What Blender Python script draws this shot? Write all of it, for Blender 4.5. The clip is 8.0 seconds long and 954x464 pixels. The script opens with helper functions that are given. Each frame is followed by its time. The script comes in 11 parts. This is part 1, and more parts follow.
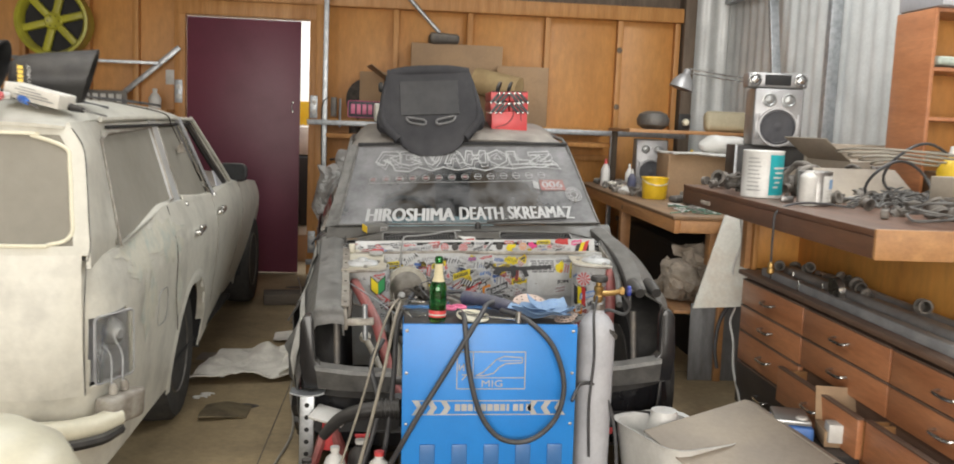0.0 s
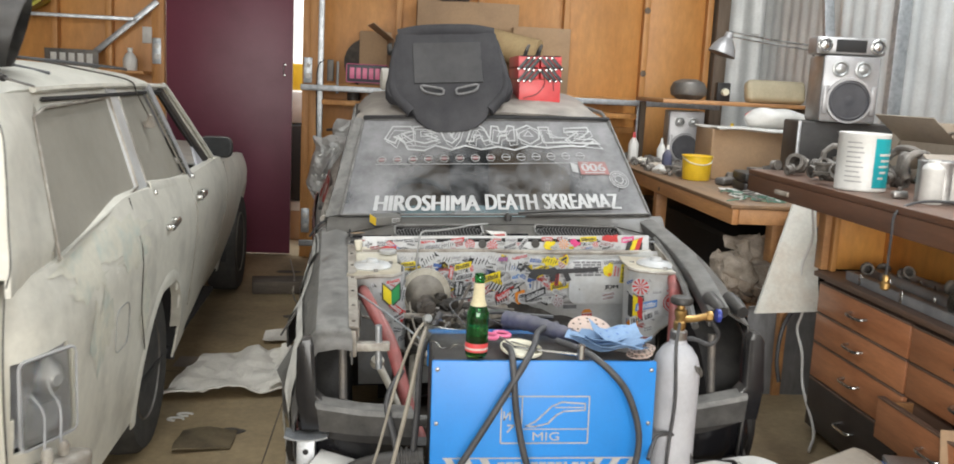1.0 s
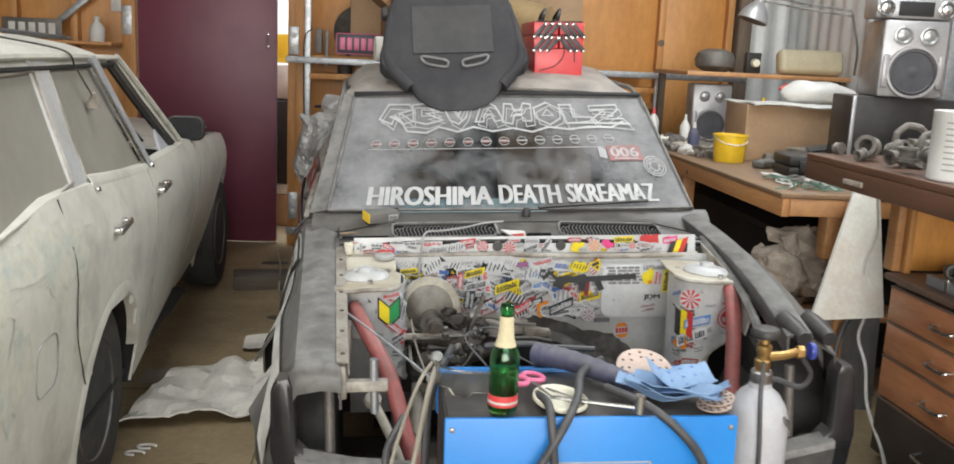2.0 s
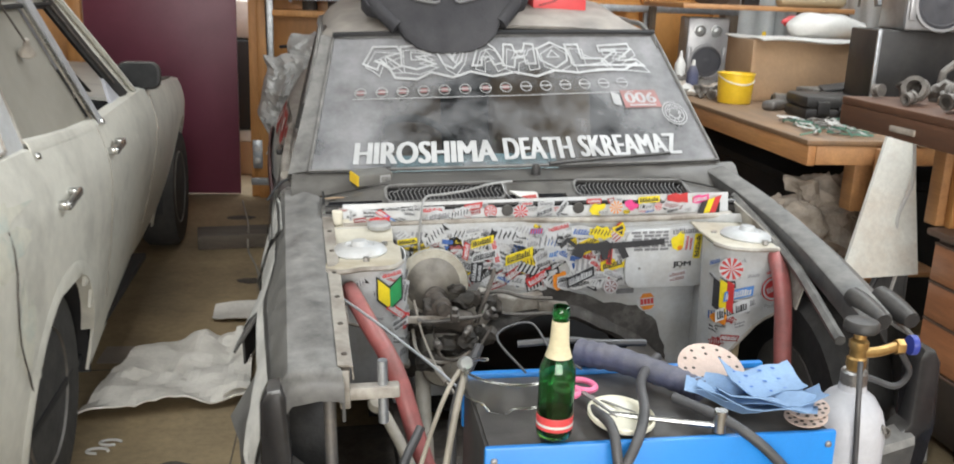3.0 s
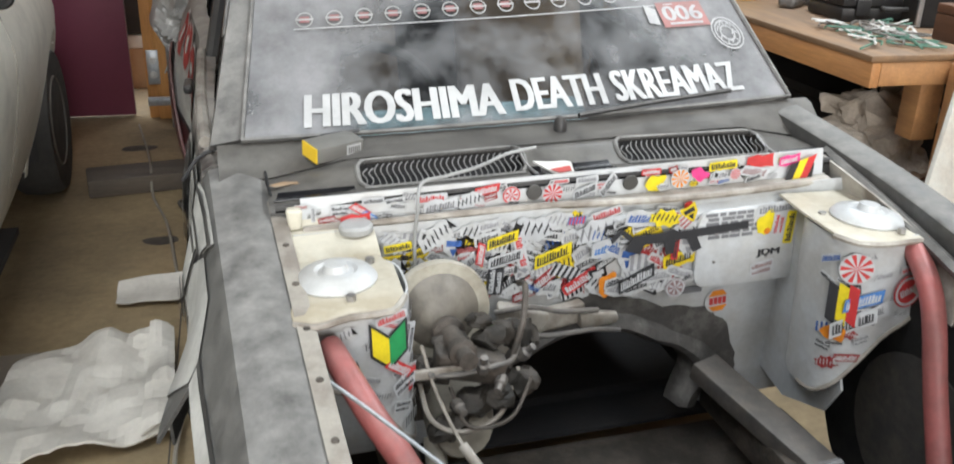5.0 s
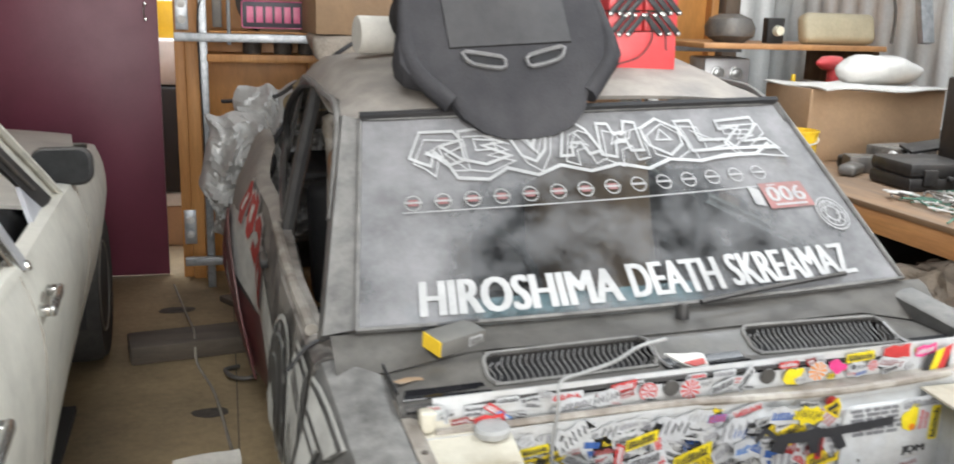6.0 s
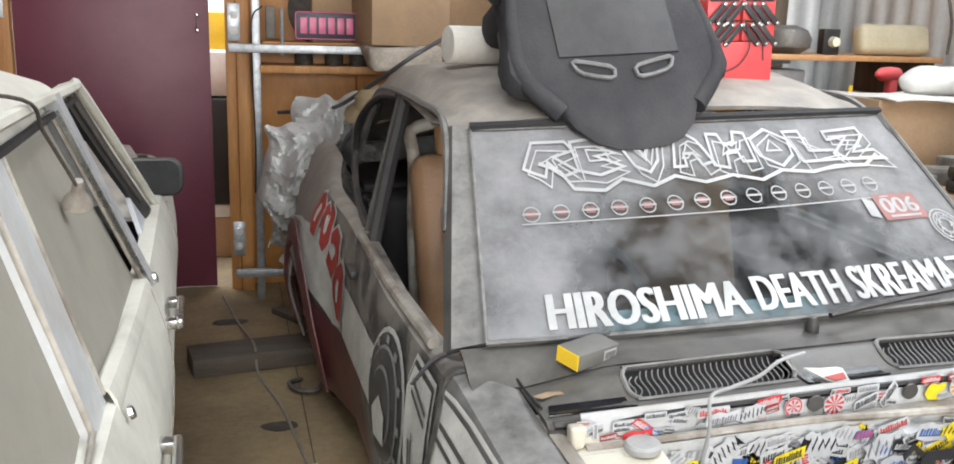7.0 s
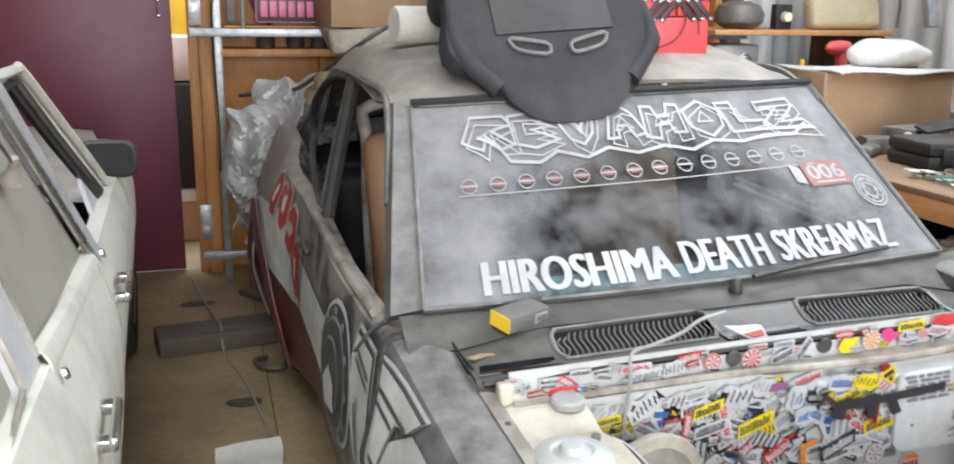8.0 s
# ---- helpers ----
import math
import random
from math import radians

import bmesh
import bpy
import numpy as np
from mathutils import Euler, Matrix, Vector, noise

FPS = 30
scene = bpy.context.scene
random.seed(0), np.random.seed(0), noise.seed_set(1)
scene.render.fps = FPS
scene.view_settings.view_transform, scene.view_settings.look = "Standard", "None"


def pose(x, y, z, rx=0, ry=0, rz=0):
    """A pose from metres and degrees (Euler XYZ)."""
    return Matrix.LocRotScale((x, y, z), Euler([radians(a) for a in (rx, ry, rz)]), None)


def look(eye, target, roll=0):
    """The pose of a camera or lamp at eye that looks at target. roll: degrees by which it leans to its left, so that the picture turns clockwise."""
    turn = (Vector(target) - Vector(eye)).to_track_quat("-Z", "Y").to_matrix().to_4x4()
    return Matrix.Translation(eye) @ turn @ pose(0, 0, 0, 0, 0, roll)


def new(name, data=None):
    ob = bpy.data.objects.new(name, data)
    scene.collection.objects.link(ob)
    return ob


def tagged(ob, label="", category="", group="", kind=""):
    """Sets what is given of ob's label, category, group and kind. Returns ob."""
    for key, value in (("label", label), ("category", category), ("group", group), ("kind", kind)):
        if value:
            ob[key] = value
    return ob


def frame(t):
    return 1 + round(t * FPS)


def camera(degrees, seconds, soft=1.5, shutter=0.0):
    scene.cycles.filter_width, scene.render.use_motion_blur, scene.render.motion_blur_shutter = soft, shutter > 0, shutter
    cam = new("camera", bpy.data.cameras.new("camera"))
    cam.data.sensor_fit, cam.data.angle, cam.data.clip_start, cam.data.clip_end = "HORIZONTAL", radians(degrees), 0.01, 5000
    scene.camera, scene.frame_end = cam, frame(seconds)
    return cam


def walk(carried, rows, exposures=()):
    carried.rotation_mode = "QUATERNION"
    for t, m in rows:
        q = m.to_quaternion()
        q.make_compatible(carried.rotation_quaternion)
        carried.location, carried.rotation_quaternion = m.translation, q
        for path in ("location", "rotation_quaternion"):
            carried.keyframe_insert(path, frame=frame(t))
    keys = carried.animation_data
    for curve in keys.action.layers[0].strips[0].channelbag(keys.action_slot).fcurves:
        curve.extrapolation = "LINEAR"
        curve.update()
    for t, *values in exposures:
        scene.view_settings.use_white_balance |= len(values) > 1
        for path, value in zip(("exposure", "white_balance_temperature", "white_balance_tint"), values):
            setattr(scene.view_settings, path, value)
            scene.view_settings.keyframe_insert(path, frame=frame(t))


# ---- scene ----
cam = camera(54.8, 8.0, soft=1.7, shutter=0.5)
PATH = [
    (0, (-0.678, 0.373, 1.312), (-0.508, 2.351, 1.072), 2.3),
    (0.5, (-0.711, 0.768, 1.318), (-0.528, 2.737, 1.02), 3.1),
    (1, (-0.776, 1.087, 1.335), (-0.582, 3.052, 1.017), 2.9),
    (1.5, (-0.764, 1.404, 1.326), (-0.565, 3.362, 0.972), 2.6),
    (1.7, (-0.76, 1.515, 1.325), (-0.562, 3.473, 0.964), 2.6),
    (2.8, (-0.884, 1.952, 1.321), (-0.605, 3.876, 0.854), 2.5),
    (3, (-0.871, 2.032, 1.323), (-0.577, 3.944, 0.816), 2.2),
    (3.5, (-0.826, 2.251, 1.346), (-0.541, 4.124, 0.704), 2.0),
    (4, (-0.874, 2.461, 1.315), (-0.538, 4.277, 0.547), 3.4),
    (4.2, (-0.923, 2.569, 1.329), (-0.54, 4.37, 0.548), 3.1),
    (5.3, (-0.971, 2.887, 1.357), (-0.467, 4.688, 0.648), 1.9),
    (5.5, (-1.005, 2.919, 1.373), (-0.49, 4.758, 0.779), 2.0),
    (5.6, (-1.044, 2.937, 1.376), (-0.524, 4.789, 0.829), 1.2),
    (6, (-1.186, 3.002, 1.403), (-0.668, 4.877, 0.94), 1.7),
    (6.5, (-1.348, 3.053, 1.393), (-0.827, 4.932, 0.952), 1.4),
    (7, (-1.413, 3.091, 1.389), (-0.901, 4.974, 0.951), 1.7),
    (7.5, (-1.394, 3.059, 1.397), (-0.879, 4.936, 0.937), 1.3),
    (8, (-1.346, 2.99, 1.385), (-0.798, 4.854, 0.911), 0.8),
]
walk(cam, [(t, look(eye, target, roll)) for t, eye, target, roll in PATH], [(0, -0.24, 6800, 10), (1, 0.0, 6500, 9), (1.7, 0.02, 6500, 9), (2.8, 0.16, 6450, 9), (3.5, 0.32, 6350, 9), (4.2, 0.52, 6350, 9), (5.5, 0.30, 6250, 9), (6.2, 0.42, 6350, 10), (7, 0.45, 6300, 10), (8, 0.45, 6150, 10)])

# ---- daylight: a bright overcast sky that comes in by the wide open shed front ----
world = bpy.data.worlds.new("sky")
world.use_nodes = True
wn, wl = world.node_tree.nodes, world.node_tree.links
sky = wn.new("ShaderNodeTexSky")
sky.sky_type, sky.sun_disc = "NISHITA", False
sky.sun_elevation, sky.sun_rotation = radians(48), radians(200)
sky.air_density, sky.dust_density = 1.0, 2.0
wl.new(sky.outputs[0], wn["Background"].inputs[0])
wn["Background"].inputs[1].default_value = 0.12
scene.world = world

sun = bpy.data.lights.new("sun", "SUN")
sun.energy, sun.angle, sun.color = 1.5, radians(12), (1.0, 0.95, 0.88)
new("sun", sun).matrix_world = look((1.5, -6, 8.0), (0, 0, 0))

door_light = bpy.data.lights.new("front_opening_daylight", "AREA")
door_light.shape, door_light.size, door_light.size_y = "RECTANGLE", 6.4, 2.7
door_light.energy, door_light.color = 560, (1.0, 0.97, 0.93)
new("front_opening_daylight", door_light).matrix_world = look((-1.4, -4.35, 1.7), (-0.8, 4.5, 0.7))


# ---- materials ----
def node_material(name):
    m = bpy.data.materials.new(name)
    m.use_nodes = True
    n, l = m.node_tree.nodes, m.node_tree.links
    return m, n, l, n["Principled BSDF"]


def noise_tex(n, l, co, scale, detail=4.0, rough=0.6):
    t = n.new("ShaderNodeTexNoise")
    t.inputs["Scale"].default_value, t.inputs["Detail"].default_value, t.inputs["Roughness"].default_value = scale, detail, rough
    l.new(co, t.inputs["Vector"])
    return t.outputs[0]


def ramp(n, l, fac, lo, hi, a=(0, 0, 0, 1), b=(1, 1, 1, 1)):
    r = n.new("ShaderNodeValToRGB")
    r.color_ramp.elements[0].position, r.color_ramp.elements[0].color = lo, a
    r.color_ramp.elements[1].position, r.color_ramp.elements[1].color = hi, b
    l.new(fac, r.inputs[0])
    return r.outputs[0]


def mix_col(n, l, fac, a, b, blend="MIX"):
    x = n.new("ShaderNodeMix")
    x.data_type, x.blend_type = "RGBA", blend
    for sock, v in ((x.inputs[0], fac), (x.inputs[6], a), (x.inputs[7], b)):
        if isinstance(v, (int, float)):
            sock.default_value = v
        elif isinstance(v, tuple):
            sock.default_value = (*v[:3], 1)
        else:
            l.new(v, sock)
    return x.outputs[2]


def math_node(n, l, op, a, b):
    x = n.new("ShaderNodeMath")
    x.operation = op
    for sock, v in ((x.inputs[0], a), (x.inputs[1], b)):
        if isinstance(v, (int, float)):
            sock.default_value = v
        else:
            l.new(v, sock)
    return x.outputs[0]


DUST = (0.34, 0.315, 0.285)


def mat(name, col, rough=0.6, metal=0.0, col2=None, scale=5.0, fine=70.0, var=0.3, bump=0.15, dust=0.0, dustcol=DUST, cut=(0.42, 0.62), stretch=None, spec=0.5, side=0.35, bare=0.45, drift=(0.28, 0.62)):
    """Paint, metal, wood, cloth: a base colour broken by a coarse and a fine grain, with settled dust on what faces up."""
    m, n, l, p = node_material(name)
    tc = n.new("ShaderNodeTexCoord")
    co = tc.outputs["Object"]
    if stretch:
        mp = n.new("ShaderNodeMapping")
        mp.inputs["Scale"].default_value = stretch
        l.new(co, mp.inputs["Vector"])
        co = mp.outputs[0]
    big, small = noise_tex(n, l, co, scale, 5), noise_tex(n, l, co, fine, 3, 0.7)
    c2 = col2 or tuple(c * (1 - var) for c in col)
    base = mix_col(n, l, ramp(n, l, big, *cut), col, c2)
    base = mix_col(n, l, min(1.0, var), base, mix_col(n, l, 1.0, base, ramp(n, l, small, 0.3, 0.7, (0.55, 0.55, 0.55, 1), (1.25, 1.25, 1.25, 1)), "MULTIPLY"))
    r = rough
    if dust > 0:
        g = n.new("ShaderNodeNewGeometry")
        s = n.new("ShaderNodeSeparateXYZ")
        l.new(g.outputs["Normal"], s.inputs[0])
        up = ramp(n, l, s.outputs[2], 0.0, 0.75, (side, side, side, 1))
        patch = ramp(n, l, noise_tex(n, l, tc.outputs["Object"], scale * 1.7, 6, 0.65), drift[0], drift[1], (bare, bare, bare, 1))
        f = math_node(n, l, "MULTIPLY", math_node(n, l, "MULTIPLY", up, patch), dust)
        base = mix_col(n, l, f, base, dustcol)
        r = math_node(n, l, "MAXIMUM", rough, math_node(n, l, "MULTIPLY", f, 0.9))
    l.new(base, p.inputs["Base Color"])
    if isinstance(r, float):
        rr = math_node(n, l, "ADD", math_node(n, l, "MULTIPLY", big, 0.25), r - 0.12)
        l.new(rr, p.inputs["Roughness"])
    else:
        l.new(r, p.inputs["Roughness"])
    p.inputs["Metallic"].default_value = metal
    p.inputs["Specular IOR Level"].default_value = spec
    if bump:
        b = n.new("ShaderNodeBump")
        b.inputs["Strength"].default_value, b.inputs["Distance"].default_value = bump, 0.01
        l.new(small, b.inputs["Height"])
        l.new(b.outputs[0], p.inputs["Normal"])
    return m


def wood(name, col, col2, rough=0.5, grain=(1, 1, 12), dust=0.0):
    return mat(name, col, rough, 0, col2, scale=3.0, fine=22.0, var=0.35, bump=0.08, dust=dust, stretch=grain, cut=(0.3, 0.7))


def dusty_glass(name, tint, film, lo, hi, scale, wiped=None):
    """A pane under a film of dust that is thick in places and wiped thin in others."""
    m, n, l, p = node_material(name)
    tc = n.new("ShaderNodeTexCoord")
    a = noise_tex(n, l, tc.outputs["Object"], scale, 6, 0.65)
    b = noise_tex(n, l, tc.outputs["Object"], scale * 9, 4, 0.7)
    thick = math_node(n, l, "ADD", math_node(n, l, "MULTIPLY", ramp(n, l, a, 0.3, 0.7), 0.75), math_node(n, l, "MULTIPLY", b, 0.25))
    if wiped:
        (cx, cy), (rx, ry) = wiped
        sx = n.new("ShaderNodeSeparateXYZ")
        l.new(tc.outputs["Object"], sx.inputs[0])
        d = [math_node(n, l, "POWER", math_node(n, l, "ABSOLUTE", math_node(n, l, "DIVIDE", math_node(n, l, "SUBTRACT", sx.outputs[k], c), r), 0.0), 2.0) for k, c, r in ((0, cx, rx), (1, cy, ry))]
        away = ramp(n, l, math_node(n, l, "ADD", d[0], d[1]), 0.25, 1.25)
        thick = math_node(n, l, "ADD", math_node(n, l, "MULTIPLY", thick, 0.55), math_node(n, l, "MULTIPLY", away, 0.36))
    f = ramp(n, l, thick, lo[0], hi[0], (lo[1],) * 3 + (1,), (hi[1],) * 3 + (1,))
    l.new(mix_col(n, l, b, film, tuple(c * 0.8 for c in film)), p.inputs["Base Color"])
    p.inputs["Roughness"].default_value = 0.75
    t, g, g2, out = n.new("ShaderNodeBsdfTransparent"), n.new("ShaderNodeBsdfGlossy"), n.new("ShaderNodeMixShader"), n["Material Output"]
    t.inputs[0].default_value = (*tint, 1)
    g.inputs["Roughness"].default_value = 0.05
    fr = n.new("ShaderNodeFresnel")
    fr.inputs[0].default_value = 1.06
    l.new(fr.outputs[0], g2.inputs[0]), l.new(t.outputs[0], g2.inputs[1]), l.new(g.outputs[0], g2.inputs[2])
    mx = n.new("ShaderNodeMixShader")
    l.new(f, mx.inputs[0]), l.new(g2.outputs[0], mx.inputs[1]), l.new(p.outputs[0], mx.inputs[2])
    l.new(mx.outputs[0], out.inputs[0])
    return m


M = {}
M["floor"] = mat("floor_boards", (0.375, 0.283, 0.160), 0.7, 0, (0.235, 0.180, 0.107), scale=2.2, fine=30, var=0.4, bump=0.15, cut=(0.38, 0.66))
M["ply"] = wood("varnished_plywood", (0.62, 0.30, 0.085), (0.51, 0.225, 0.055), 0.45, (1.0, 1, 0.35))
# Copy of the plywood, lightened in colour so the shaded recess looks lit.
M["recess"] = wood("plywood_lightened_for_recess", (0.80, 0.40, 0.10), (0.66, 0.30, 0.07), 0.4, (1.0, 1, 0.35))
M["stud"] = wood("pine_stud", (0.60, 0.30, 0.10), (0.44, 0.19, 0.05), 0.5, (6, 6, 0.5))
M["bench"] = wood("bench_timber", (0.56, 0.28, 0.10), (0.40, 0.18, 0.06), 0.5, (6, 0.6, 6), dust=0.25)
M["bench_dark"] = wood("dark_bench_board", (0.165, 0.070, 0.034), (0.095, 0.040, 0.020), 0.40, (6, 0.5, 6), dust=0.14)
M["bench_aged"] = wood("aged_bench_timber", (0.58, 0.275, 0.09), (0.42, 0.18, 0.06), 0.5, (6, 0.6, 6), dust=0.25)
M["bench_top"] = wood("dusty_bench_top", (0.30, 0.165, 0.072), (0.16, 0.092, 0.045), 0.6, (6, 0.6, 6), dust=0.22)
M["drawer"] = wood("stained_drawer_wood", (0.56, 0.235, 0.105), (0.40, 0.15, 0.062), 0.34, (5, 0.7, 5), dust=0.12)
M["drawer_dark"] = wood("dark_drawer_edge", (0.19, 0.105, 0.066), (0.12, 0.066, 0.042), 0.5, (5, 0.7, 5), dust=0.22)
M["drawer_black"] = wood("black_stained_drawer", (0.035, 0.022, 0.018), (0.022, 0.015, 0.013), 0.45, (5, 0.7, 5), dust=0.2)
M["beam"] = wood("weathered_beam", (0.19, 0.14, 0.10), (0.10, 0.075, 0.055), 0.7, (6, 6, 0.6))
M["plank"] = wood("grey_plank", (0.13, 0.10, 0.072), (0.07, 0.055, 0.042), 0.8, (0.7, 6, 6), dust=0.2)
M["purple"] = mat("purple_door_paint", (0.160, 0.036, 0.062), 0.42, 0, (0.134, 0.030, 0.052), scale=2, fine=120, var=0.15, bump=0.04)
M["galv"] = mat("galvanised_steel", (0.50, 0.52, 0.54), 0.42, 0.75, (0.38, 0.40, 0.42), scale=30, fine=160, var=0.3, bump=0.05)
M["zinc"] = mat("corrugated_zinc", (0.74, 0.75, 0.74), 0.5, 0.25, (0.62, 0.63, 0.62), scale=2.5, fine=60, var=0.15, bump=0.03)
M["chrome"] = mat("dull_chrome", (0.62, 0.62, 0.60), 0.25, 0.95, (0.45, 0.45, 0.44), scale=20, var=0.2, bump=0.03)
M["wagon"] = mat("cream_primer_paint", (0.66, 0.64, 0.565), 0.42, 0, (0.49, 0.475, 0.42), scale=4.2, fine=26, var=0.22, bump=0.04, dust=0.4, dustcol=(0.50, 0.48, 0.42), cut=(0.50, 0.66))
M["filler"] = mat("pale_body_filler", (0.60, 0.58, 0.49), 0.75, 0, (0.46, 0.50, 0.45), scale=9, fine=40, var=0.25, bump=0.10, cut=(0.48, 0.66))
M["rubber"] = mat("tyre_rubber", (0.024, 0.024, 0.025), 0.75, 0, (0.040, 0.039, 0.037), scale=12, fine=80, var=0.3, bump=0.2, dust=0.30, spec=0.25)
M["coupe_tyre"] = mat("dark_tyre_rubber", (0.016, 0.016, 0.017), 0.75, 0, (0.028, 0.027, 0.026), scale=12, fine=80, var=0.3, bump=0.2, dust=0.10, spec=0.25)
M["black"] = mat("black_plastic", (0.014, 0.014, 0.016), 0.42, 0, (0.026, 0.026, 0.026), scale=8, fine=90, var=0.3, bump=0.06, dust=0.25, spec=0.25, side=0.2)
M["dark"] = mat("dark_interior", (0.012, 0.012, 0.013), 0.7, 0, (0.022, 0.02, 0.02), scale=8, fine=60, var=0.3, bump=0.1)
M["gloss"] = mat("gloss_black_paint", (0.010, 0.010, 0.012), 0.16, 0, (0.016, 0.016, 0.018), scale=6, fine=90, var=0.3, bump=0.03, spec=0.4, dust=0.30, dustcol=(0.27, 0.255, 0.235), side=0.02, bare=0.6)
M["dusty"] = mat("dusty_black_paint", (0.018, 0.018, 0.02), 0.3, 0, (0.032, 0.031, 0.031), scale=11, fine=90, var=0.3, bump=0.05, dust=0.88, dustcol=(0.31, 0.30, 0.28), side=0.36, spec=0.25, bare=0.30, drift=(0.28, 0.74))
M["cowl"] = mat("wiped_black_cowl_paint", (0.016, 0.016, 0.017), 0.28, 0, (0.030, 0.028, 0.027), scale=9, fine=90, var=0.3, bump=0.05, dust=0.62, dustcol=(0.24, 0.225, 0.20), side=0.25, spec=0.3, bare=0.45, drift=(0.34, 0.80))
M["roof"] = mat("dust_covered_roof_paint", (0.03, 0.03, 0.032), 0.5, 0, (0.06, 0.058, 0.055), scale=6, fine=80, var=0.3, bump=0.06, dust=0.95, dustcol=(0.41, 0.37, 0.325), side=0.7)
M["door"] = mat("streaked_dusty_door_paint", (0.03, 0.029, 0.029), 0.4, 0, (0.06, 0.056, 0.052), scale=4, fine=80, var=0.3, bump=0.06, dust=0.9, dustcol=(0.34, 0.31, 0.275), side=0.75, bare=0.15, drift=(0.42, 0.60))
M["maroon"] = mat("maroon_car_paint", (0.16, 0.018, 0.022), 0.4, 0, (0.09, 0.012, 0.014), scale=4, fine=60, var=0.3, bump=0.05, dust=0.35, side=0.5)
M["decal_white"] = mat("dirty_white_vinyl", (0.66, 0.65, 0.61), 0.5, 0, (0.50, 0.49, 0.46), scale=6, fine=60, var=0.2, bump=0.03)
M["decal_black"] = mat("black_vinyl", (0.02, 0.02, 0.02), 0.4, 0, (0.05, 0.05, 0.05), scale=6, var=0.2, bump=0.03, dust=0.3, side=0.6)
M["decal_grey"] = mat("grey_vinyl", (0.36, 0.36, 0.35), 0.5, 0, (0.26, 0.26, 0.25), scale=6, var=0.2, bump=0.03)
M["decal_red"] = mat("red_vinyl", (0.48, 0.06, 0.05), 0.5, 0, (0.36, 0.05, 0.04), scale=6, var=0.2, bump=0.03)
M["script"] = mat("white_window_lettering", (0.46, 0.46, 0.455), 0.5, 0, (0.36, 0.36, 0.355), scale=8, var=0.1, bump=0.0)
M["faint"] = mat("faded_window_decal", (0.37, 0.365, 0.36), 0.6, 0, (0.30, 0.30, 0.30), scale=20, var=0.15, bump=0.0)
M["bay"] = mat("white_engine_bay_paint", (0.52, 0.535, 0.545), 0.35, 0, (0.46, 0.455, 0.44), scale=9, fine=60, var=0.2, bump=0.04, dust=0.3, dustcol=(0.42, 0.40, 0.36))
M["bay_dirt"] = mat("grimy_white_paint", (0.42, 0.39, 0.34), 0.5, 0, (0.16, 0.13, 0.10), scale=9, fine=60, var=0.3, bump=0.1, dust=0.3)
M["black_grime"] = mat("black_oily_grime", (0.018, 0.016, 0.013), 0.55, 0, (0.050, 0.042, 0.034), scale=26, fine=90, var=0.4, bump=0.3, dust=0.05, spec=0.3)
M["grime"] = mat("oily_grime", (0.038, 0.032, 0.026), 0.6, 0.0, (0.085, 0.068, 0.055), scale=22, fine=90, var=0.4, bump=0.35, dust=0.12, spec=0.3)
M["redbar"] = mat("faded_red_tube", (0.38, 0.085, 0.08), 0.42, 0, (0.25, 0.06, 0.055), scale=14, var=0.3, bump=0.08, dust=0.25)
M["tan"] = mat("tan_vinyl_seat", (0.42, 0.24, 0.12), 0.5, 0, (0.33, 0.18, 0.09), scale=5, fine=110, var=0.2, bump=0.15, dust=0.2)
M["seatcloth"] = mat("charcoal_seat_cloth", (0.020, 0.020, 0.024), 0.85, 0, (0.032, 0.031, 0.035), scale=6, fine=140, var=0.25, bump=0.25, dust=0.35, dustcol=(0.13, 0.125, 0.125), spec=0.3)
M["seatpanel"] = mat("smooth_grey_seat_panel", (0.012, 0.012, 0.015), 0.6, 0, (0.018, 0.018, 0.021), scale=6, fine=160, var=0.2, bump=0.1, dust=0.3, dustcol=(0.2, 0.19, 0.18))
M["cardboard"] = mat("brown_cardboard", (0.42, 0.27, 0.15), 0.8, 0, (0.34, 0.215, 0.12), scale=3, fine=60, var=0.2, bump=0.06, dust=0.25)
M["cardboard_grey"] = mat("dusty_cardboard", (0.38, 0.32, 0.25), 0.85, 0, (0.29, 0.245, 0.20), scale=3, fine=60, var=0.2, bump=0.06, dust=0.3)
M["paper"] = mat("off_white_paper", (0.78, 0.75, 0.68), 0.85, 0, (0.60, 0.57, 0.51), scale=4, fine=70, var=0.15, bump=0.08)
M["white"] = mat("white_plastic", (0.74, 0.73, 0.70), 0.4, 0, (0.62, 0.61, 0.58), scale=6, fine=80, var=0.15, bump=0.03, dust=0.2)
M["cream"] = mat("cream_enamel", (0.80, 0.76, 0.60), 0.3, 0, (0.72, 0.68, 0.53), scale=4, fine=80, var=0.12, bump=0.03, dust=0.1)
M["whiteboard"] = mat("whitewashed_board", (0.86, 0.86, 0.79), 0.8, 0, (0.76, 0.71, 0.62), scale=5, fine=60, var=0.2, bump=0.1)
M["blue"] = mat("blue_powder_coat", (0.012, 0.24, 0.70), 0.36, 0, (0.010, 0.21, 0.63), scale=3, fine=150, var=0.1, bump=0.04, dust=0.06)
M["blue_dark"] = mat("blue_sleeve", (0.035, 0.045, 0.12), 0.75, 0, (0.04, 0.05, 0.10), scale=10, fine=120, var=0.3, bump=0.2, dust=0.4)
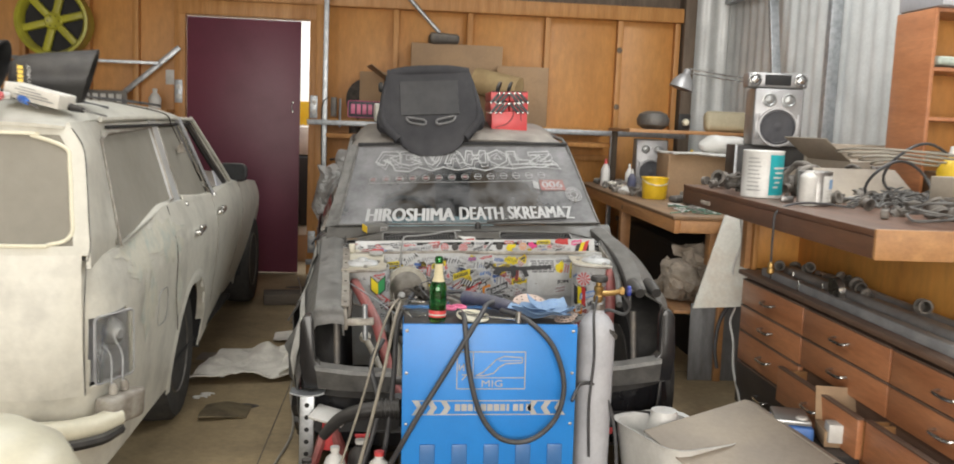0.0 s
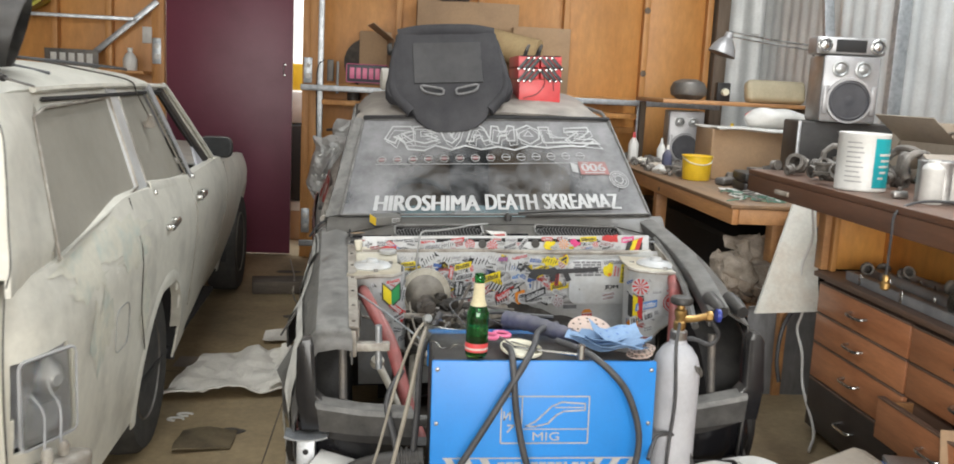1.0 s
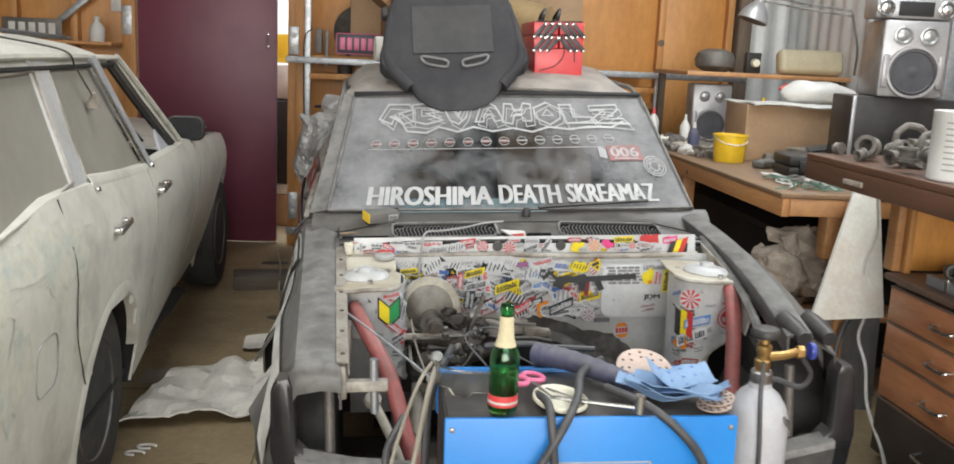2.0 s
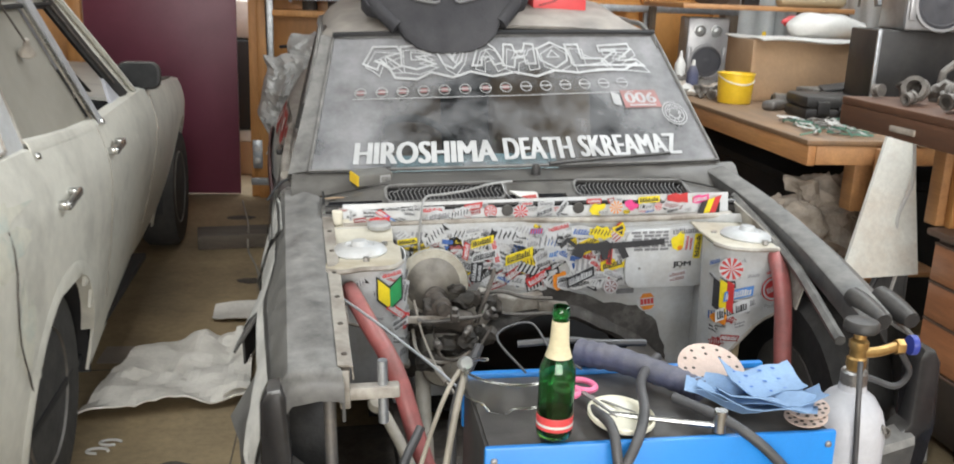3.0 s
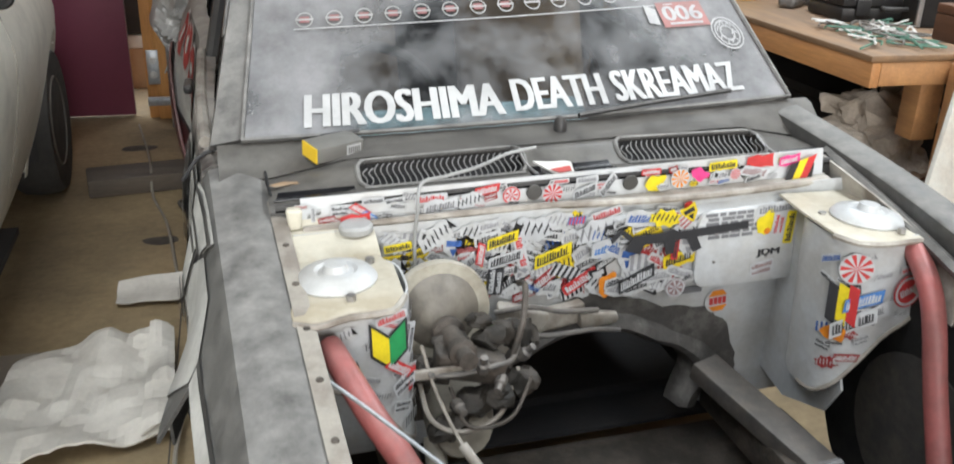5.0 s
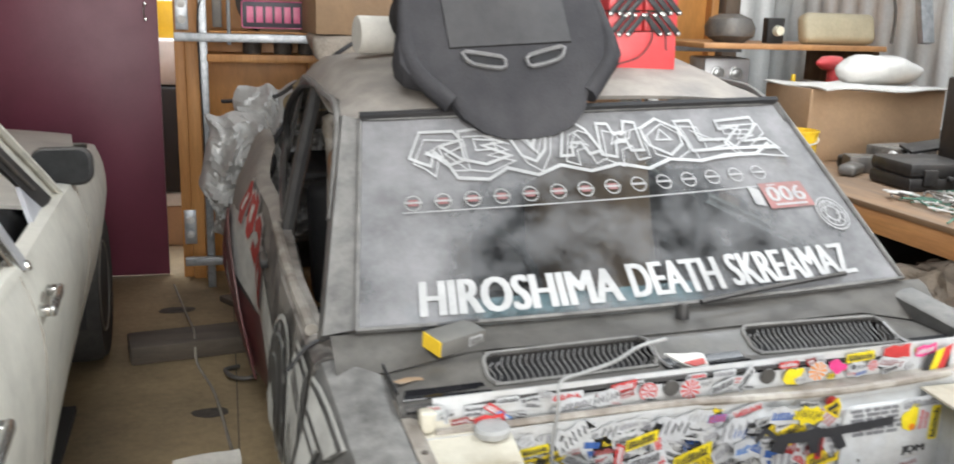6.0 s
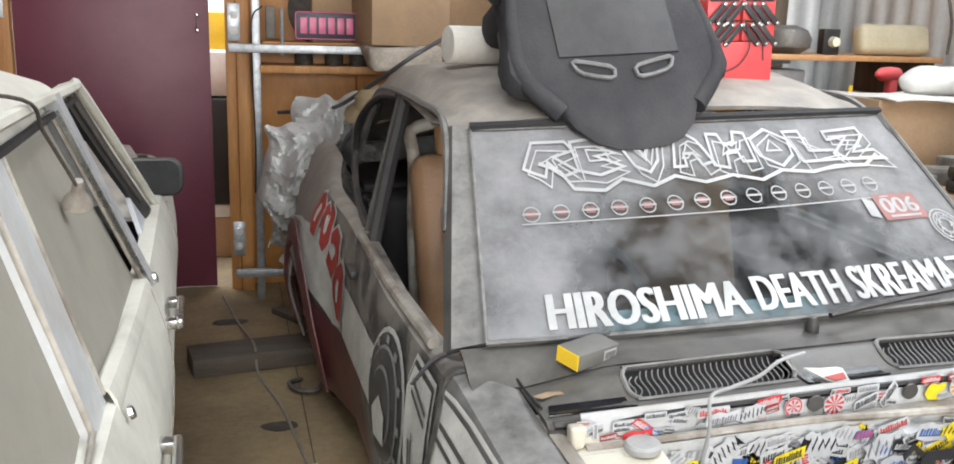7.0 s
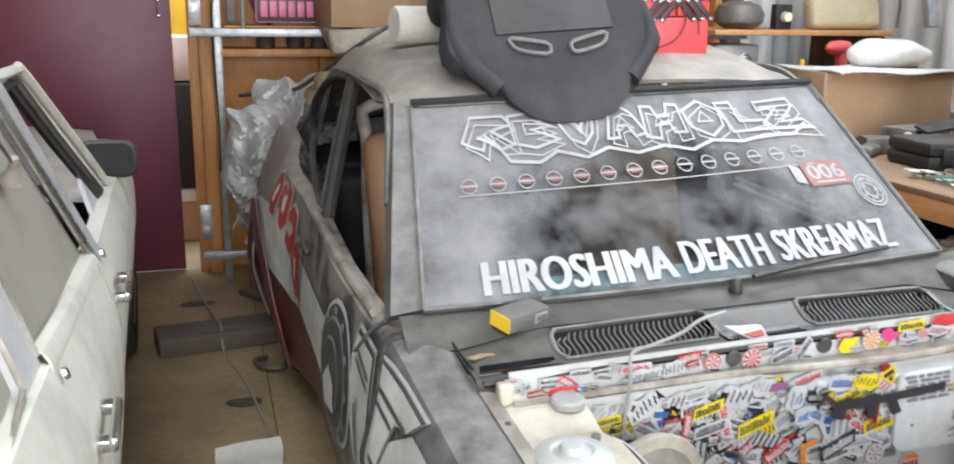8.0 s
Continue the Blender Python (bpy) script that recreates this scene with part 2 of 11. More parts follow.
M["hose"] = mat("black_rubber_hose", (0.025, 0.026, 0.03), 0.5, 0, (0.045, 0.045, 0.05), scale=14, fine=90, var=0.25, bump=0.08, dust=0.35, dustcol=(0.2, 0.195, 0.19))
M["hose_tan"] = mat("dusty_clear_hose", (0.32, 0.29, 0.23), 0.45, 0, (0.22, 0.20, 0.16), scale=14, var=0.25, bump=0.06, dust=0.4)
M["cylinder"] = mat("pale_grey_gas_cylinder_paint", (0.52, 0.53, 0.57), 0.42, 0, (0.44, 0.45, 0.49), scale=7, fine=80, var=0.15, bump=0.04, dust=0.3)
M["brass"] = mat("brass", (0.50, 0.32, 0.12), 0.38, 0.85, (0.36, 0.22, 0.08), scale=18, var=0.25, bump=0.05)
M["steel"] = mat("worn_steel", (0.40, 0.39, 0.38), 0.38, 0.85, (0.28, 0.27, 0.26), scale=18, fine=120, var=0.3, bump=0.08, dust=0.2)
M["iron"] = mat("dull_dark_iron", (0.10, 0.095, 0.09), 0.55, 0.5, (0.16, 0.14, 0.12), scale=16, fine=90, var=0.35, bump=0.15, dust=0.4)
M["alu"] = mat("dusty_aluminium_bar", (0.40, 0.41, 0.43), 0.5, 0.1, (0.29, 0.30, 0.32), scale=10, fine=90, var=0.2, bump=0.05, dust=0.5)
M["red"] = mat("red_enamel", (0.66, 0.045, 0.05), 0.36, 0, (0.56, 0.035, 0.04), scale=6, var=0.12, bump=0.03, dust=0.3, dustcol=(0.64, 0.36, 0.36))
M["pink"] = mat("pink_plastic", (0.85, 0.20, 0.36), 0.35, 0, (0.72, 0.16, 0.30), scale=9, var=0.1, bump=0.02)
M["yellow"] = mat("yellow_plastic", (0.85, 0.56, 0.02), 0.38, 0, (0.74, 0.47, 0.015), scale=6, var=0.12, bump=0.03, dust=0.12)
M["lime"] = mat("lime_yellow_wheel_paint", (0.50, 0.47, 0.03), 0.4, 0, (0.40, 0.37, 0.025), scale=8, var=0.2, bump=0.04, dust=0.2)
M["teal"] = mat("teal_label", (0.01, 0.36, 0.40), 0.4, 0, (0.01, 0.31, 0.35), scale=5, var=0.1, bump=0.02)
M["label_blue"] = mat("blue_label", (0.05, 0.16, 0.50), 0.4, 0, (0.04, 0.13, 0.42), scale=5, var=0.1, bump=0.02)
M["abrasive"] = mat("pale_blue_abrasive_sheet", (0.25, 0.40, 0.62), 0.85, 0, (0.20, 0.33, 0.53), scale=14, fine=120, var=0.2, bump=0.12, dust=0.15)
M["abrasive_pale"] = mat("pale_pink_abrasive_disc", (0.66, 0.52, 0.45), 0.85, 0, (0.58, 0.45, 0.38), scale=14, fine=120, var=0.2, bump=0.12)
M["silver"] = mat("silver_tarpaulin", (0.58, 0.575, 0.56), 0.45, 0.15, (0.46, 0.455, 0.44), scale=9, fine=50, var=0.2, bump=0.08, dust=0.1)
M["silverplastic"] = mat("silver_speaker_plastic", (0.40, 0.40, 0.41), 0.35, 0.35, (0.32, 0.32, 0.33), scale=9, fine=120, var=0.15, bump=0.03, dust=0.25)
M["cone"] = mat("speaker_cone", (0.025, 0.028, 0.04), 0.6, 0, (0.04, 0.042, 0.055), scale=9, var=0.2, bump=0.1, dust=0.3)
M["rag"] = mat("dirty_cloth", (0.54, 0.465, 0.385), 0.9, 0, (0.33, 0.28, 0.225), scale=9, fine=90, var=0.35, bump=0.3, dust=0.2)
M["weathered"] = mat("weathered_sheet_steel", (0.24, 0.245, 0.255), 0.5, 0.35, (0.13, 0.13, 0.135), scale=5, fine=50, var=0.4, bump=0.06, dust=0.3, stretch=(1, 1, 0.3))
M["clutter"] = mat("dusty_clutter", (0.20, 0.180, 0.158), 0.7, 0.15, (0.060, 0.052, 0.045), scale=18, fine=80, var=0.4, bump=0.2, dust=0.42)
M["swarf"] = mat("grey_wire_wool", (0.17, 0.17, 0.165), 0.6, 0.3, (0.09, 0.09, 0.09), scale=30, fine=120, var=0.4, bump=0.3, dust=0.3)
M["foam"] = mat("dirty_yellow_foam", (0.34, 0.26, 0.15), 0.9, 0, (0.24, 0.18, 0.10), scale=9, fine=120, var=0.25, bump=0.3)
M["lens"] = mat("grey_lamp_housing", (0.42, 0.43, 0.43), 0.3, 0.5, (0.30, 0.31, 0.31), scale=9, var=0.25, bump=0.05, dust=0.2)
M["windscreen"] = dusty_glass("dusty_windscreen", (0.52, 0.57, 0.58), (0.295, 0.288, 0.292), (0.26, 0.04), (0.76, 0.88), 5.0, wiped=((-0.04, 0.305), (0.46, 0.205)))
M["wagonglass"] = dusty_glass("masked_wagon_glass", (0.45, 0.48, 0.45), (0.315, 0.292, 0.245), (0.2, 0.80), (0.7, 0.97), 3.0)


def glass_material(name, col, rough=0.02):
    m, n, l, p = node_material(name)
    p.inputs["Base Color"].default_value = (*col, 1)
    p.inputs["Roughness"].default_value = rough
    p.inputs["Transmission Weight"].default_value = 1.0
    p.inputs["IOR"].default_value = 1.45
    return m


M["greenglass"] = glass_material("green_bottle_glass", (0.16, 0.66, 0.26))
M["clearplastic"] = glass_material("clear_plastic", (0.88, 0.88, 0.84), 0.12)


def sticker_material(name, colours):
    """Printed vinyl: each sticker takes one ink of the list by its own random number."""
    m, n, l, p = node_material(name)
    oi = n.new("ShaderNodeObjectInfo")
    r = n.new("ShaderNodeValToRGB")
    r.color_ramp.interpolation = "CONSTANT"
    e = r.color_ramp.elements
    while len(e) < len(colours):
        e.new(0.5)
    for i, c in enumerate(colours):
        e[i].position, e[i].color = i / len(colours), (*c, 1)
    l.new(oi.outputs["Random"], r.inputs[0])
    tc = n.new("ShaderNodeTexCoord")
    grub = ramp(n, l, noise_tex(n, l, tc.outputs["Object"], 60, 4), 0.35, 0.75, (1, 1, 1, 1), (0.72, 0.70, 0.66, 1))
    l.new(mix_col(n, l, 1.0, r.outputs[0], grub, "MULTIPLY"), p.inputs["Base Color"])
    p.inputs["Roughness"].default_value = 0.35
    return m


W_, K_, R_, Y_, BL_ = (0.54, 0.55, 0.56), (0.035, 0.035, 0.038), (0.46, 0.035, 0.04), (0.72, 0.54, 0.02), (0.05, 0.12, 0.36)
G_ = (0.30, 0.30, 0.32)
PAIRS = [(W_, K_), (W_, R_), (W_, G_), (W_, K_), (W_, G_), (W_, (0.18, 0.18, 0.19)), (K_, W_), (W_, (0.42, 0.12, 0.12)), (W_, K_), (W_, G_), (W_, BL_), (W_, (0.10, 0.10, 0.11)), (Y_, K_), (W_, G_), (W_, K_), ((0.30, 0.03, 0.03), W_)]
M["slat"] = mat("dusty_grille_slat", (0.15, 0.15, 0.155), 0.5, 0, (0.10, 0.10, 0.10), scale=20, var=0.2, bump=0.05, dust=0.3)
M["wetblack"] = mat("wiped_black_paint", (0.010, 0.010, 0.012), 0.18, 0, (0.016, 0.016, 0.018), scale=8, fine=90, var=0.2, bump=0.02, spec=0.4)
M["flange"] = mat("worn_primer_flange", (0.33, 0.30, 0.25), 0.6, 0, (0.18, 0.15, 0.12), scale=16, fine=70, var=0.3, bump=0.12, dust=0.35)
M["soot"] = mat("sooty_firewall_grime", (0.075, 0.069, 0.064), 0.7, 0, (0.21, 0.20, 0.185), scale=12, fine=60, var=0.4, bump=0.2, cut=(0.50, 0.72))
M["rust"] = mat("surface_rust", (0.34, 0.22, 0.12), 0.8, 0, (0.26, 0.21, 0.16), scale=30, var=0.3, bump=0.1)
M["booster_face"] = mat("oily_booster_face", (0.15, 0.132, 0.105), 0.5, 0, (0.06, 0.052, 0.042), scale=14, fine=60, var=0.3, bump=0.1, dust=0.2)
M["booster"] = mat("yellowed_booster_paint", (0.46, 0.43, 0.35), 0.45, 0, (0.26, 0.23, 0.17), scale=9, fine=60, var=0.25, bump=0.06, dust=0.4)
M["cream_dirty"] = mat("yellowed_tower_paint", (0.55, 0.52, 0.43), 0.45, 0, (0.38, 0.33, 0.24), scale=7, fine=60, var=0.2, bump=0.05, dust=0.25, dustcol=(0.50, 0.44, 0.34))
M["card_blue"] = mat("pale_blue_card", (0.66, 0.86, 0.92), 0.6, 0, (0.58, 0.78, 0.84), scale=4, var=0.12, bump=0.02)
M["sticker"] = sticker_material("printed_sticker_vinyl", [a for a, b in PAIRS])
for key, col in (("ink_white", W_), ("ink_black", K_), ("ink_red", (0.55, 0.045, 0.045)), ("ink_yellow", (0.78, 0.62, 0.02)), ("ink_pink", (0.72, 0.06, 0.24)), ("ink_blue", (0.07, 0.20, 0.50)), ("ink_orange", (0.72, 0.24, 0.02)), ("ink_grey", (0.20, 0.20, 0.21)), ("ink_mauve", (0.28, 0.17, 0.17)), ("ink_green", (0.03, 0.28, 0.09))):
    M[key] = mat(key.replace("ink_", "") + "_sticker_ink", col, 0.4, 0, tuple(c * 0.85 for c in col), scale=40, fine=150, var=0.12, bump=0.0)
M["sticker_ink"] = sticker_material("sticker_ink", [b for a, b in PAIRS])


# ---- mesh tools ----
def V(*a):
    return Vector(a)


def part(name, bm, material, parent=None, label="", smooth=40, at=None):
    """Links a bmesh as ONE mesh object, as a thing or as a part of one."""
    me = bpy.data.meshes.new(name)
    bm.normal_update()
    bm.to_mesh(me)
    bm.free()
    me.materials.append(material)
    if smooth:
        me.polygons.foreach_set("use_smooth", [True] * len(me.polygons))
        me.set_sharp_from_angle(angle=radians(smooth))
    ob = new(name, me)
    if parent:
        ob.parent = parent
    if at is not None:
        ob.matrix_basis = at
    if label:
        ob["label"] = label
    return ob


def thing(name, label, category, m=None, group="", kind=""):
    ob = new(name)
    ob.empty_display_size = 0.1
    if m is not None:
        ob.matrix_basis = m
    return tagged(ob, label, category, group, kind)


def box(bm, x0, x1, y0, y1, z0, z1, bev=0.0, m=None, seg=2):
    r = bmesh.ops.create_cube(bm, size=1.0)
    vs = r["verts"]
    for v in vs:
        v.co = Vector(((x0 + x1) / 2 + v.co.x * (x1 - x0), (y0 + y1) / 2 + v.co.y * (y1 - y0), (z0 + z1) / 2 + v.co.z * (z1 - z0)))
    if bev:
        es = list({e for v in vs for e in v.link_edges})
        g = bmesh.ops.bevel(bm, geom=es, offset=bev, segments=seg, affect="EDGES", profile=0.5)
        vs = list({v for f in g["faces"] for v in f.verts} | {v for v in vs if v.is_valid})
    if m is not None:
        bmesh.ops.transform(bm, matrix=m, verts=vs)
    return bm


def B():
    return bmesh.new()


def boxm(x0, x1, y0, y1, z0, z1, bev=0.0, m=None):
    return box(B(), x0, x1, y0, y1, z0, z1, bev, m)


def ring(c, axis, r, seg, phase=0.0):
    a = axis.normalized()
    u = a.orthogonal().normalized()
    w = a.cross(u)
    return [c + r * (math.cos(2 * math.pi * i / seg + phase) * u + math.sin(2 * math.pi * i / seg + phase) * w) for i in range(seg)]


def bridge(bm, loops, caps=True, closed=True):
    rows = [[bm.verts.new(p) for p in lp] for lp in loops]
    for a, b in zip(rows, rows[1:]):
        k = len(a)
        for i in range(k if closed else k - 1):
            bm.faces.new((a[i], a[(i + 1) % k], b[(i + 1) % k], b[i]))
    if caps and closed:
        bm.faces.new(rows[0][::-1])
        bm.faces.new(rows[-1])
    return bm


def cyl(bm, p0, p1, r0, r1=None, seg=16):
    p0, p1 = Vector(p0), Vector(p1)
    return bridge(bm, [ring(p0, p1 - p0, r0, seg), ring(p1, p1 - p0, r0 if r1 is None else r1, seg)])


def catmull(pts, k=6):
    pts = [Vector(p) for p in pts]
    q = [2 * pts[0] - pts[1]] + pts + [2 * pts[-1] - pts[-2]]
    out = []
    for i in range(1, len(q) - 2):
        for j in range(k):
            t = j / k
            out.append(0.5 * (2 * q[i] + (q[i + 1] - q[i - 1]) * t + (2 * q[i - 1] - 5 * q[i] + 4 * q[i + 1] - q[i + 2]) * t * t + (3 * q[i] - q[i - 1] - 3 * q[i + 1] + q[i + 2]) * t ** 3))
    out.append(q[-2])
    return out


def tube(bm, pts, r, seg=8, k=6, smooth=True):
    p = catmull(pts, k) if smooth else [Vector(a) for a in pts]
    loops, u = [], None
    for i, c in enumerate(p):
        d = (p[min(i + 1, len(p) - 1)] - p[max(i - 1, 0)]).normalized()
        u = d.orthogonal().normalized() if u is None else (u - d * u.dot(d)).normalized()
        w = d.cross(u)
        rr = r(i / (len(p) - 1)) if callable(r) else r
        loops.append([c + rr * (math.cos(2 * math.pi * j / seg) * u + math.sin(2 * math.pi * j / seg) * w) for j in range(seg)])
    return bridge(bm, loops)


def tubem(pts, r, seg=8, k=6, smooth=True):
    return tube(B(), pts, r, seg, k, smooth)


def lathe(bm, prof, seg=24, m=None):
    m = m or Matrix()
    return bridge(bm, [[m @ Vector((r * math.cos(2 * math.pi * i / seg), r * math.sin(2 * math.pi * i / seg), z)) for i in range(seg)] for r, z in prof])


def slab(bm, outline, t, m=None, bev=0.0):
    """A flat polygon (x, y) with thickness t along z."""
    m = m or Matrix()
    lo, hi = [bm.verts.new(m @ Vector((x, y, 0))) for x, y in outline], [bm.verts.new(m @ Vector((x, y, t))) for x, y in outline]
    k = len(lo)
    fs = [bm.faces.new(hi), bm.faces.new(lo[::-1])] + [bm.faces.new((lo[i], lo[(i + 1) % k], hi[(i + 1) % k], hi[i])) for i in range(k)]
    bmesh.ops.recalc_face_normals(bm, faces=fs)
    if bev:
        bmesh.ops.bevel(bm, geom=list(fs[0].edges), offset=bev, segments=2, affect="EDGES", profile=0.5)
    return bm


def thicken(bm, t):
    """Gives an open surface a thickness, measured back along its normals."""
    bmesh.ops.recalc_face_normals(bm, faces=bm.faces)
    bm.normal_update()
    faces, border = list(bm.faces), [e for e in bm.edges if len(e.link_faces) == 1]
    back = {v: bm.verts.new(v.co - v.normal * t) for v in list(bm.verts)}
    for f in faces:
        bm.faces.new([back[v] for v in reversed(f.verts)])
    for e in border:
        lo = e.link_loops[0]
        p, q = lo.vert, lo.link_loop_next.vert
        bm.faces.new((q, p, back[p], back[q]))
    return bm


def sheet(rows, t=0.0, bm=None):
    """A surface through rows of points, with thickness t."""
    bm = bm or B()
    vs = [[bm.verts.new(p) for p in r] for r in rows]
    fs = [bm.faces.new((a[i], a[i + 1], b[i + 1], b[i])) for a, b in zip(vs, vs[1:]) for i in range(len(a) - 1)]
    if t:
        thicken(bm, t)
    return bm


def crumple(bm, amount, scale, seed=0.0):
    for v in bm.verts:
        d = noise.noise_vector(v.co * scale + Vector((seed, seed * 1.7, seed * 0.3)))
        v.co += d * amount
    return bm


def rounded(w, h, r, k=4):
    out = []
    for cx, cy, a0 in ((w / 2 - r, h / 2 - r, 0), (-w / 2 + r, h / 2 - r, 90), (-w / 2 + r, -h / 2 + r, 180), (w / 2 - r, -h / 2 + r, 270)):
        out += [(cx + r * math.cos(radians(a0 + 90 * i / k)), cy + r * math.sin(radians(a0 + 90 * i / k))) for i in range(k + 1)]
    return out


def lettering(name, words, width, height, material, parent, at, label="", thick=0.0012, bold=0.0):
    """Words in the built-in font, fitted to a width and height round the middle of its own plane."""
    cu = bpy.data.curves.new(name, "FONT")
    cu.body, cu.extrude, cu.align_x, cu.align_y = words, 0.5, "CENTER", "CENTER"
    cu.resolution_u = 3
    tmp = bpy.data.objects.new(name, cu)
    me = bpy.data.meshes.new_from_object(tmp)
    bpy.data.objects.remove(tmp)
    if bold:
        heavy = bmesh.new()
        for k, dx in enumerate((-bold, 0.0, bold)):
            n0 = len(heavy.verts)
            heavy.from_mesh(me)
            heavy.verts.ensure_lookup_table()
            for v in heavy.verts[n0:]:
                v.co.x += dx
                v.co.z += 0.1 * k
        heavy.to_mesh(me)
        heavy.free()
    co = np.empty(len(me.vertices) * 3)
    me.vertices.foreach_get("co", co)
    co = co.reshape(-1, 3)
    lo, hi = co.min(0), co.max(0)
    co = (co - (lo + hi) / 2) / (hi - lo) * (width, height, thick)
    me.vertices.foreach_set("co", co.ravel())
    me.update()
    me.materials.append(material)
    ob = new(name, me)
    if parent:
        ob.parent = parent
    ob.matrix_basis = at
    if label:
        ob["label"] = label
    return ob


# ---- the shed ----
XL, XR, YF, YB, ZT = -5.0, 2.05, -4.5, 8.0, 2.75

ground = part("ground", boxm(-60, 60, -60, 60, -0.32, -0.12), mat("gravel_yard", (0.24, 0.22, 0.19), 0.9, 0, (0.17, 0.155, 0.135), scale=2, fine=60, var=0.4, bump=0.3))
tagged(ground, "pale gravel yard round the shed", "ground", kind="structure")

floor = part("floor", boxm(XL - 0.2, XR + 0.2, YF, YB + 2.2, -0.12, 0.0), M["floor"])
tagged(floor, "dusty brown concrete floor with cut joints and stains", "floor", kind="structure")
for x, y0, y1 in ((-1.18, YF, 8.0), (0.62, YF, 8.0), (-3.2, YF, 8.0)):
    part("joint", boxm(x - 0.002, x + 0.002, y0, y1, 0.0, 0.0012), M["grime"], floor)
for y in (2.3, 5.15):
    part("joint", boxm(XL, XR, y - 0.002, y + 0.002, 0.0, 0.0012), M["grime"], floor)

# back wall: varnished sheets behind studs, with a doorway and daylight beyond it
DX0, DX1, DZ = -2.395, -1.425, 2.05
wall_back = thing("wall_back", "varnished orange plywood wall with pine studs and a doorway", "wall", kind="structure")
for i, (x0, x1, z0, z1) in enumerate(((XL, -3.62, 0, 2.27), (-3.617, DX0, 0, 2.27), (DX0 + 0.003, DX1 - 0.003, DZ, 2.27), (DX1, -0.15, 0, 2.27), (-0.147, 1.09, 0, 2.27), (1.093, 1.60, 0, 2.27))):
    part("panel", boxm(x0, x1, YB, YB + 0.03, z0, z1, 0.002), M["ply"], wall_back)
for x in (-4.6, -4.1, -3.64, -3.15, -2.78):
    part("stud", boxm(x - 0.022, x + 0.022, YB - 0.075, YB, 0.0, 2.17, 0.003), M["stud"], wall_back)
part("stud", boxm(DX0 - 0.085, DX0, YB - 0.09, YB - 0.002, 0.0, 2.17, 0.003), M["stud"], wall_back)
part("stud", boxm(DX1, DX1 + 0.05, YB - 0.09, YB - 0.002, 0.0, 2.17, 0.003), M["stud"], wall_back)
part("stud", boxm(DX1 + 0.052, DX1 + 0.115, YB - 0.125, YB - 0.002, 0.0, 2.17, 0.003), M["stud"], wall_back)
for x in (-0.745, -0.15, 0.485, 1.085, 1.565):
    part("stud", boxm(x - 0.022, x + 0.022, YB - 0.07, YB - 0.001, 1.0 if x < 1.5 else 0.0, 2.17, 0.003), M["stud"], wall_back)
    part("stud", boxm(x - 0.02, x + 0.02, YB - 0.07, YB - 0.001, 0.0, 0.99, 0.003), M["stud"], wall_back)
part("top_plate", boxm(XL, 1.60, YB - 0.10, YB - 0.001, 2.172, 2.285, 0.004), M["stud"], wall_back)
part("head", boxm(DX0 - 0.085, DX1 + 0.115, YB - 0.094, YB - 0.004, 2.052, 2.168, 0.003), M["stud"], wall_back)
part("nogging", boxm(-0.72, 1.06, YB - 0.06, YB - 0.002, 1.02, 1.065, 0.003), M["stud"], wall_back)
for x, z in ((1.085, 1.93), (1.085, 1.47)):
    part("knot", lathe(B(), [(0.024, 0), (0.02, 0.006), (0.0005, 0.008)], 10, pose(x, YB - 0.07, z, 90, 0, 0)), M["beam"], wall_back)
beam = part("corner_beam", boxm(1.604, 1.70, YB - 0.12, YB + 0.10, 0.0, 2.75, 0.008), M["beam"])
tagged(beam, "grey weathered timber post in the shed corner", "post", kind="structure")
gable = part("gable_wall", boxm(XL - 0.1, 1.70, YB + 0.05, YB + 0.09, 2.29, 3.0), M["beam"])
tagged(gable, "dim boarding above the plywood wall", "wall", kind="structure")

door = thing("door_1", "plain deep purple slab door standing slightly ajar", "door", kind="structure")
part("door_leaf", boxm(-2.388, -1.50, 7.945, 7.985, 0.012, 2.04, 0.003), M["purple"], door)
for z in (1.40, 1.325):
    part("latch_screw", lathe(B(), [(0.011, 0), (0.011, 0.006), (0.006, 0.012), (0.0005, 0.013)], 12, pose(-1.555, 7.945, z, 90, 0, 0)), M["chrome"], door)
part("latch_wire", tubem([(-1.555, 7.938, 1.40), (-1.562, 7.925, 1.36), (-1.553, 7.938, 1.325)], 0.003, 6), M["steel"], door)

# corrugated side wall on the bench side
def corrugated(x, y0, y1, z0, z1, pitch=0.152, deep=0.022):
    rows = []
    n = int((y1 - y0) / pitch * 8)
    for z in (z0, z1):
        rows.append([V(x - deep * (0.5 + 0.5 * max(-1, min(1, 1.7 * math.sin(2 * math.pi * (i / 8)))) ), y0 + (y1 - y0) * i / n, z) for i in range(n + 1)])
    return sheet(rows, 0.002)


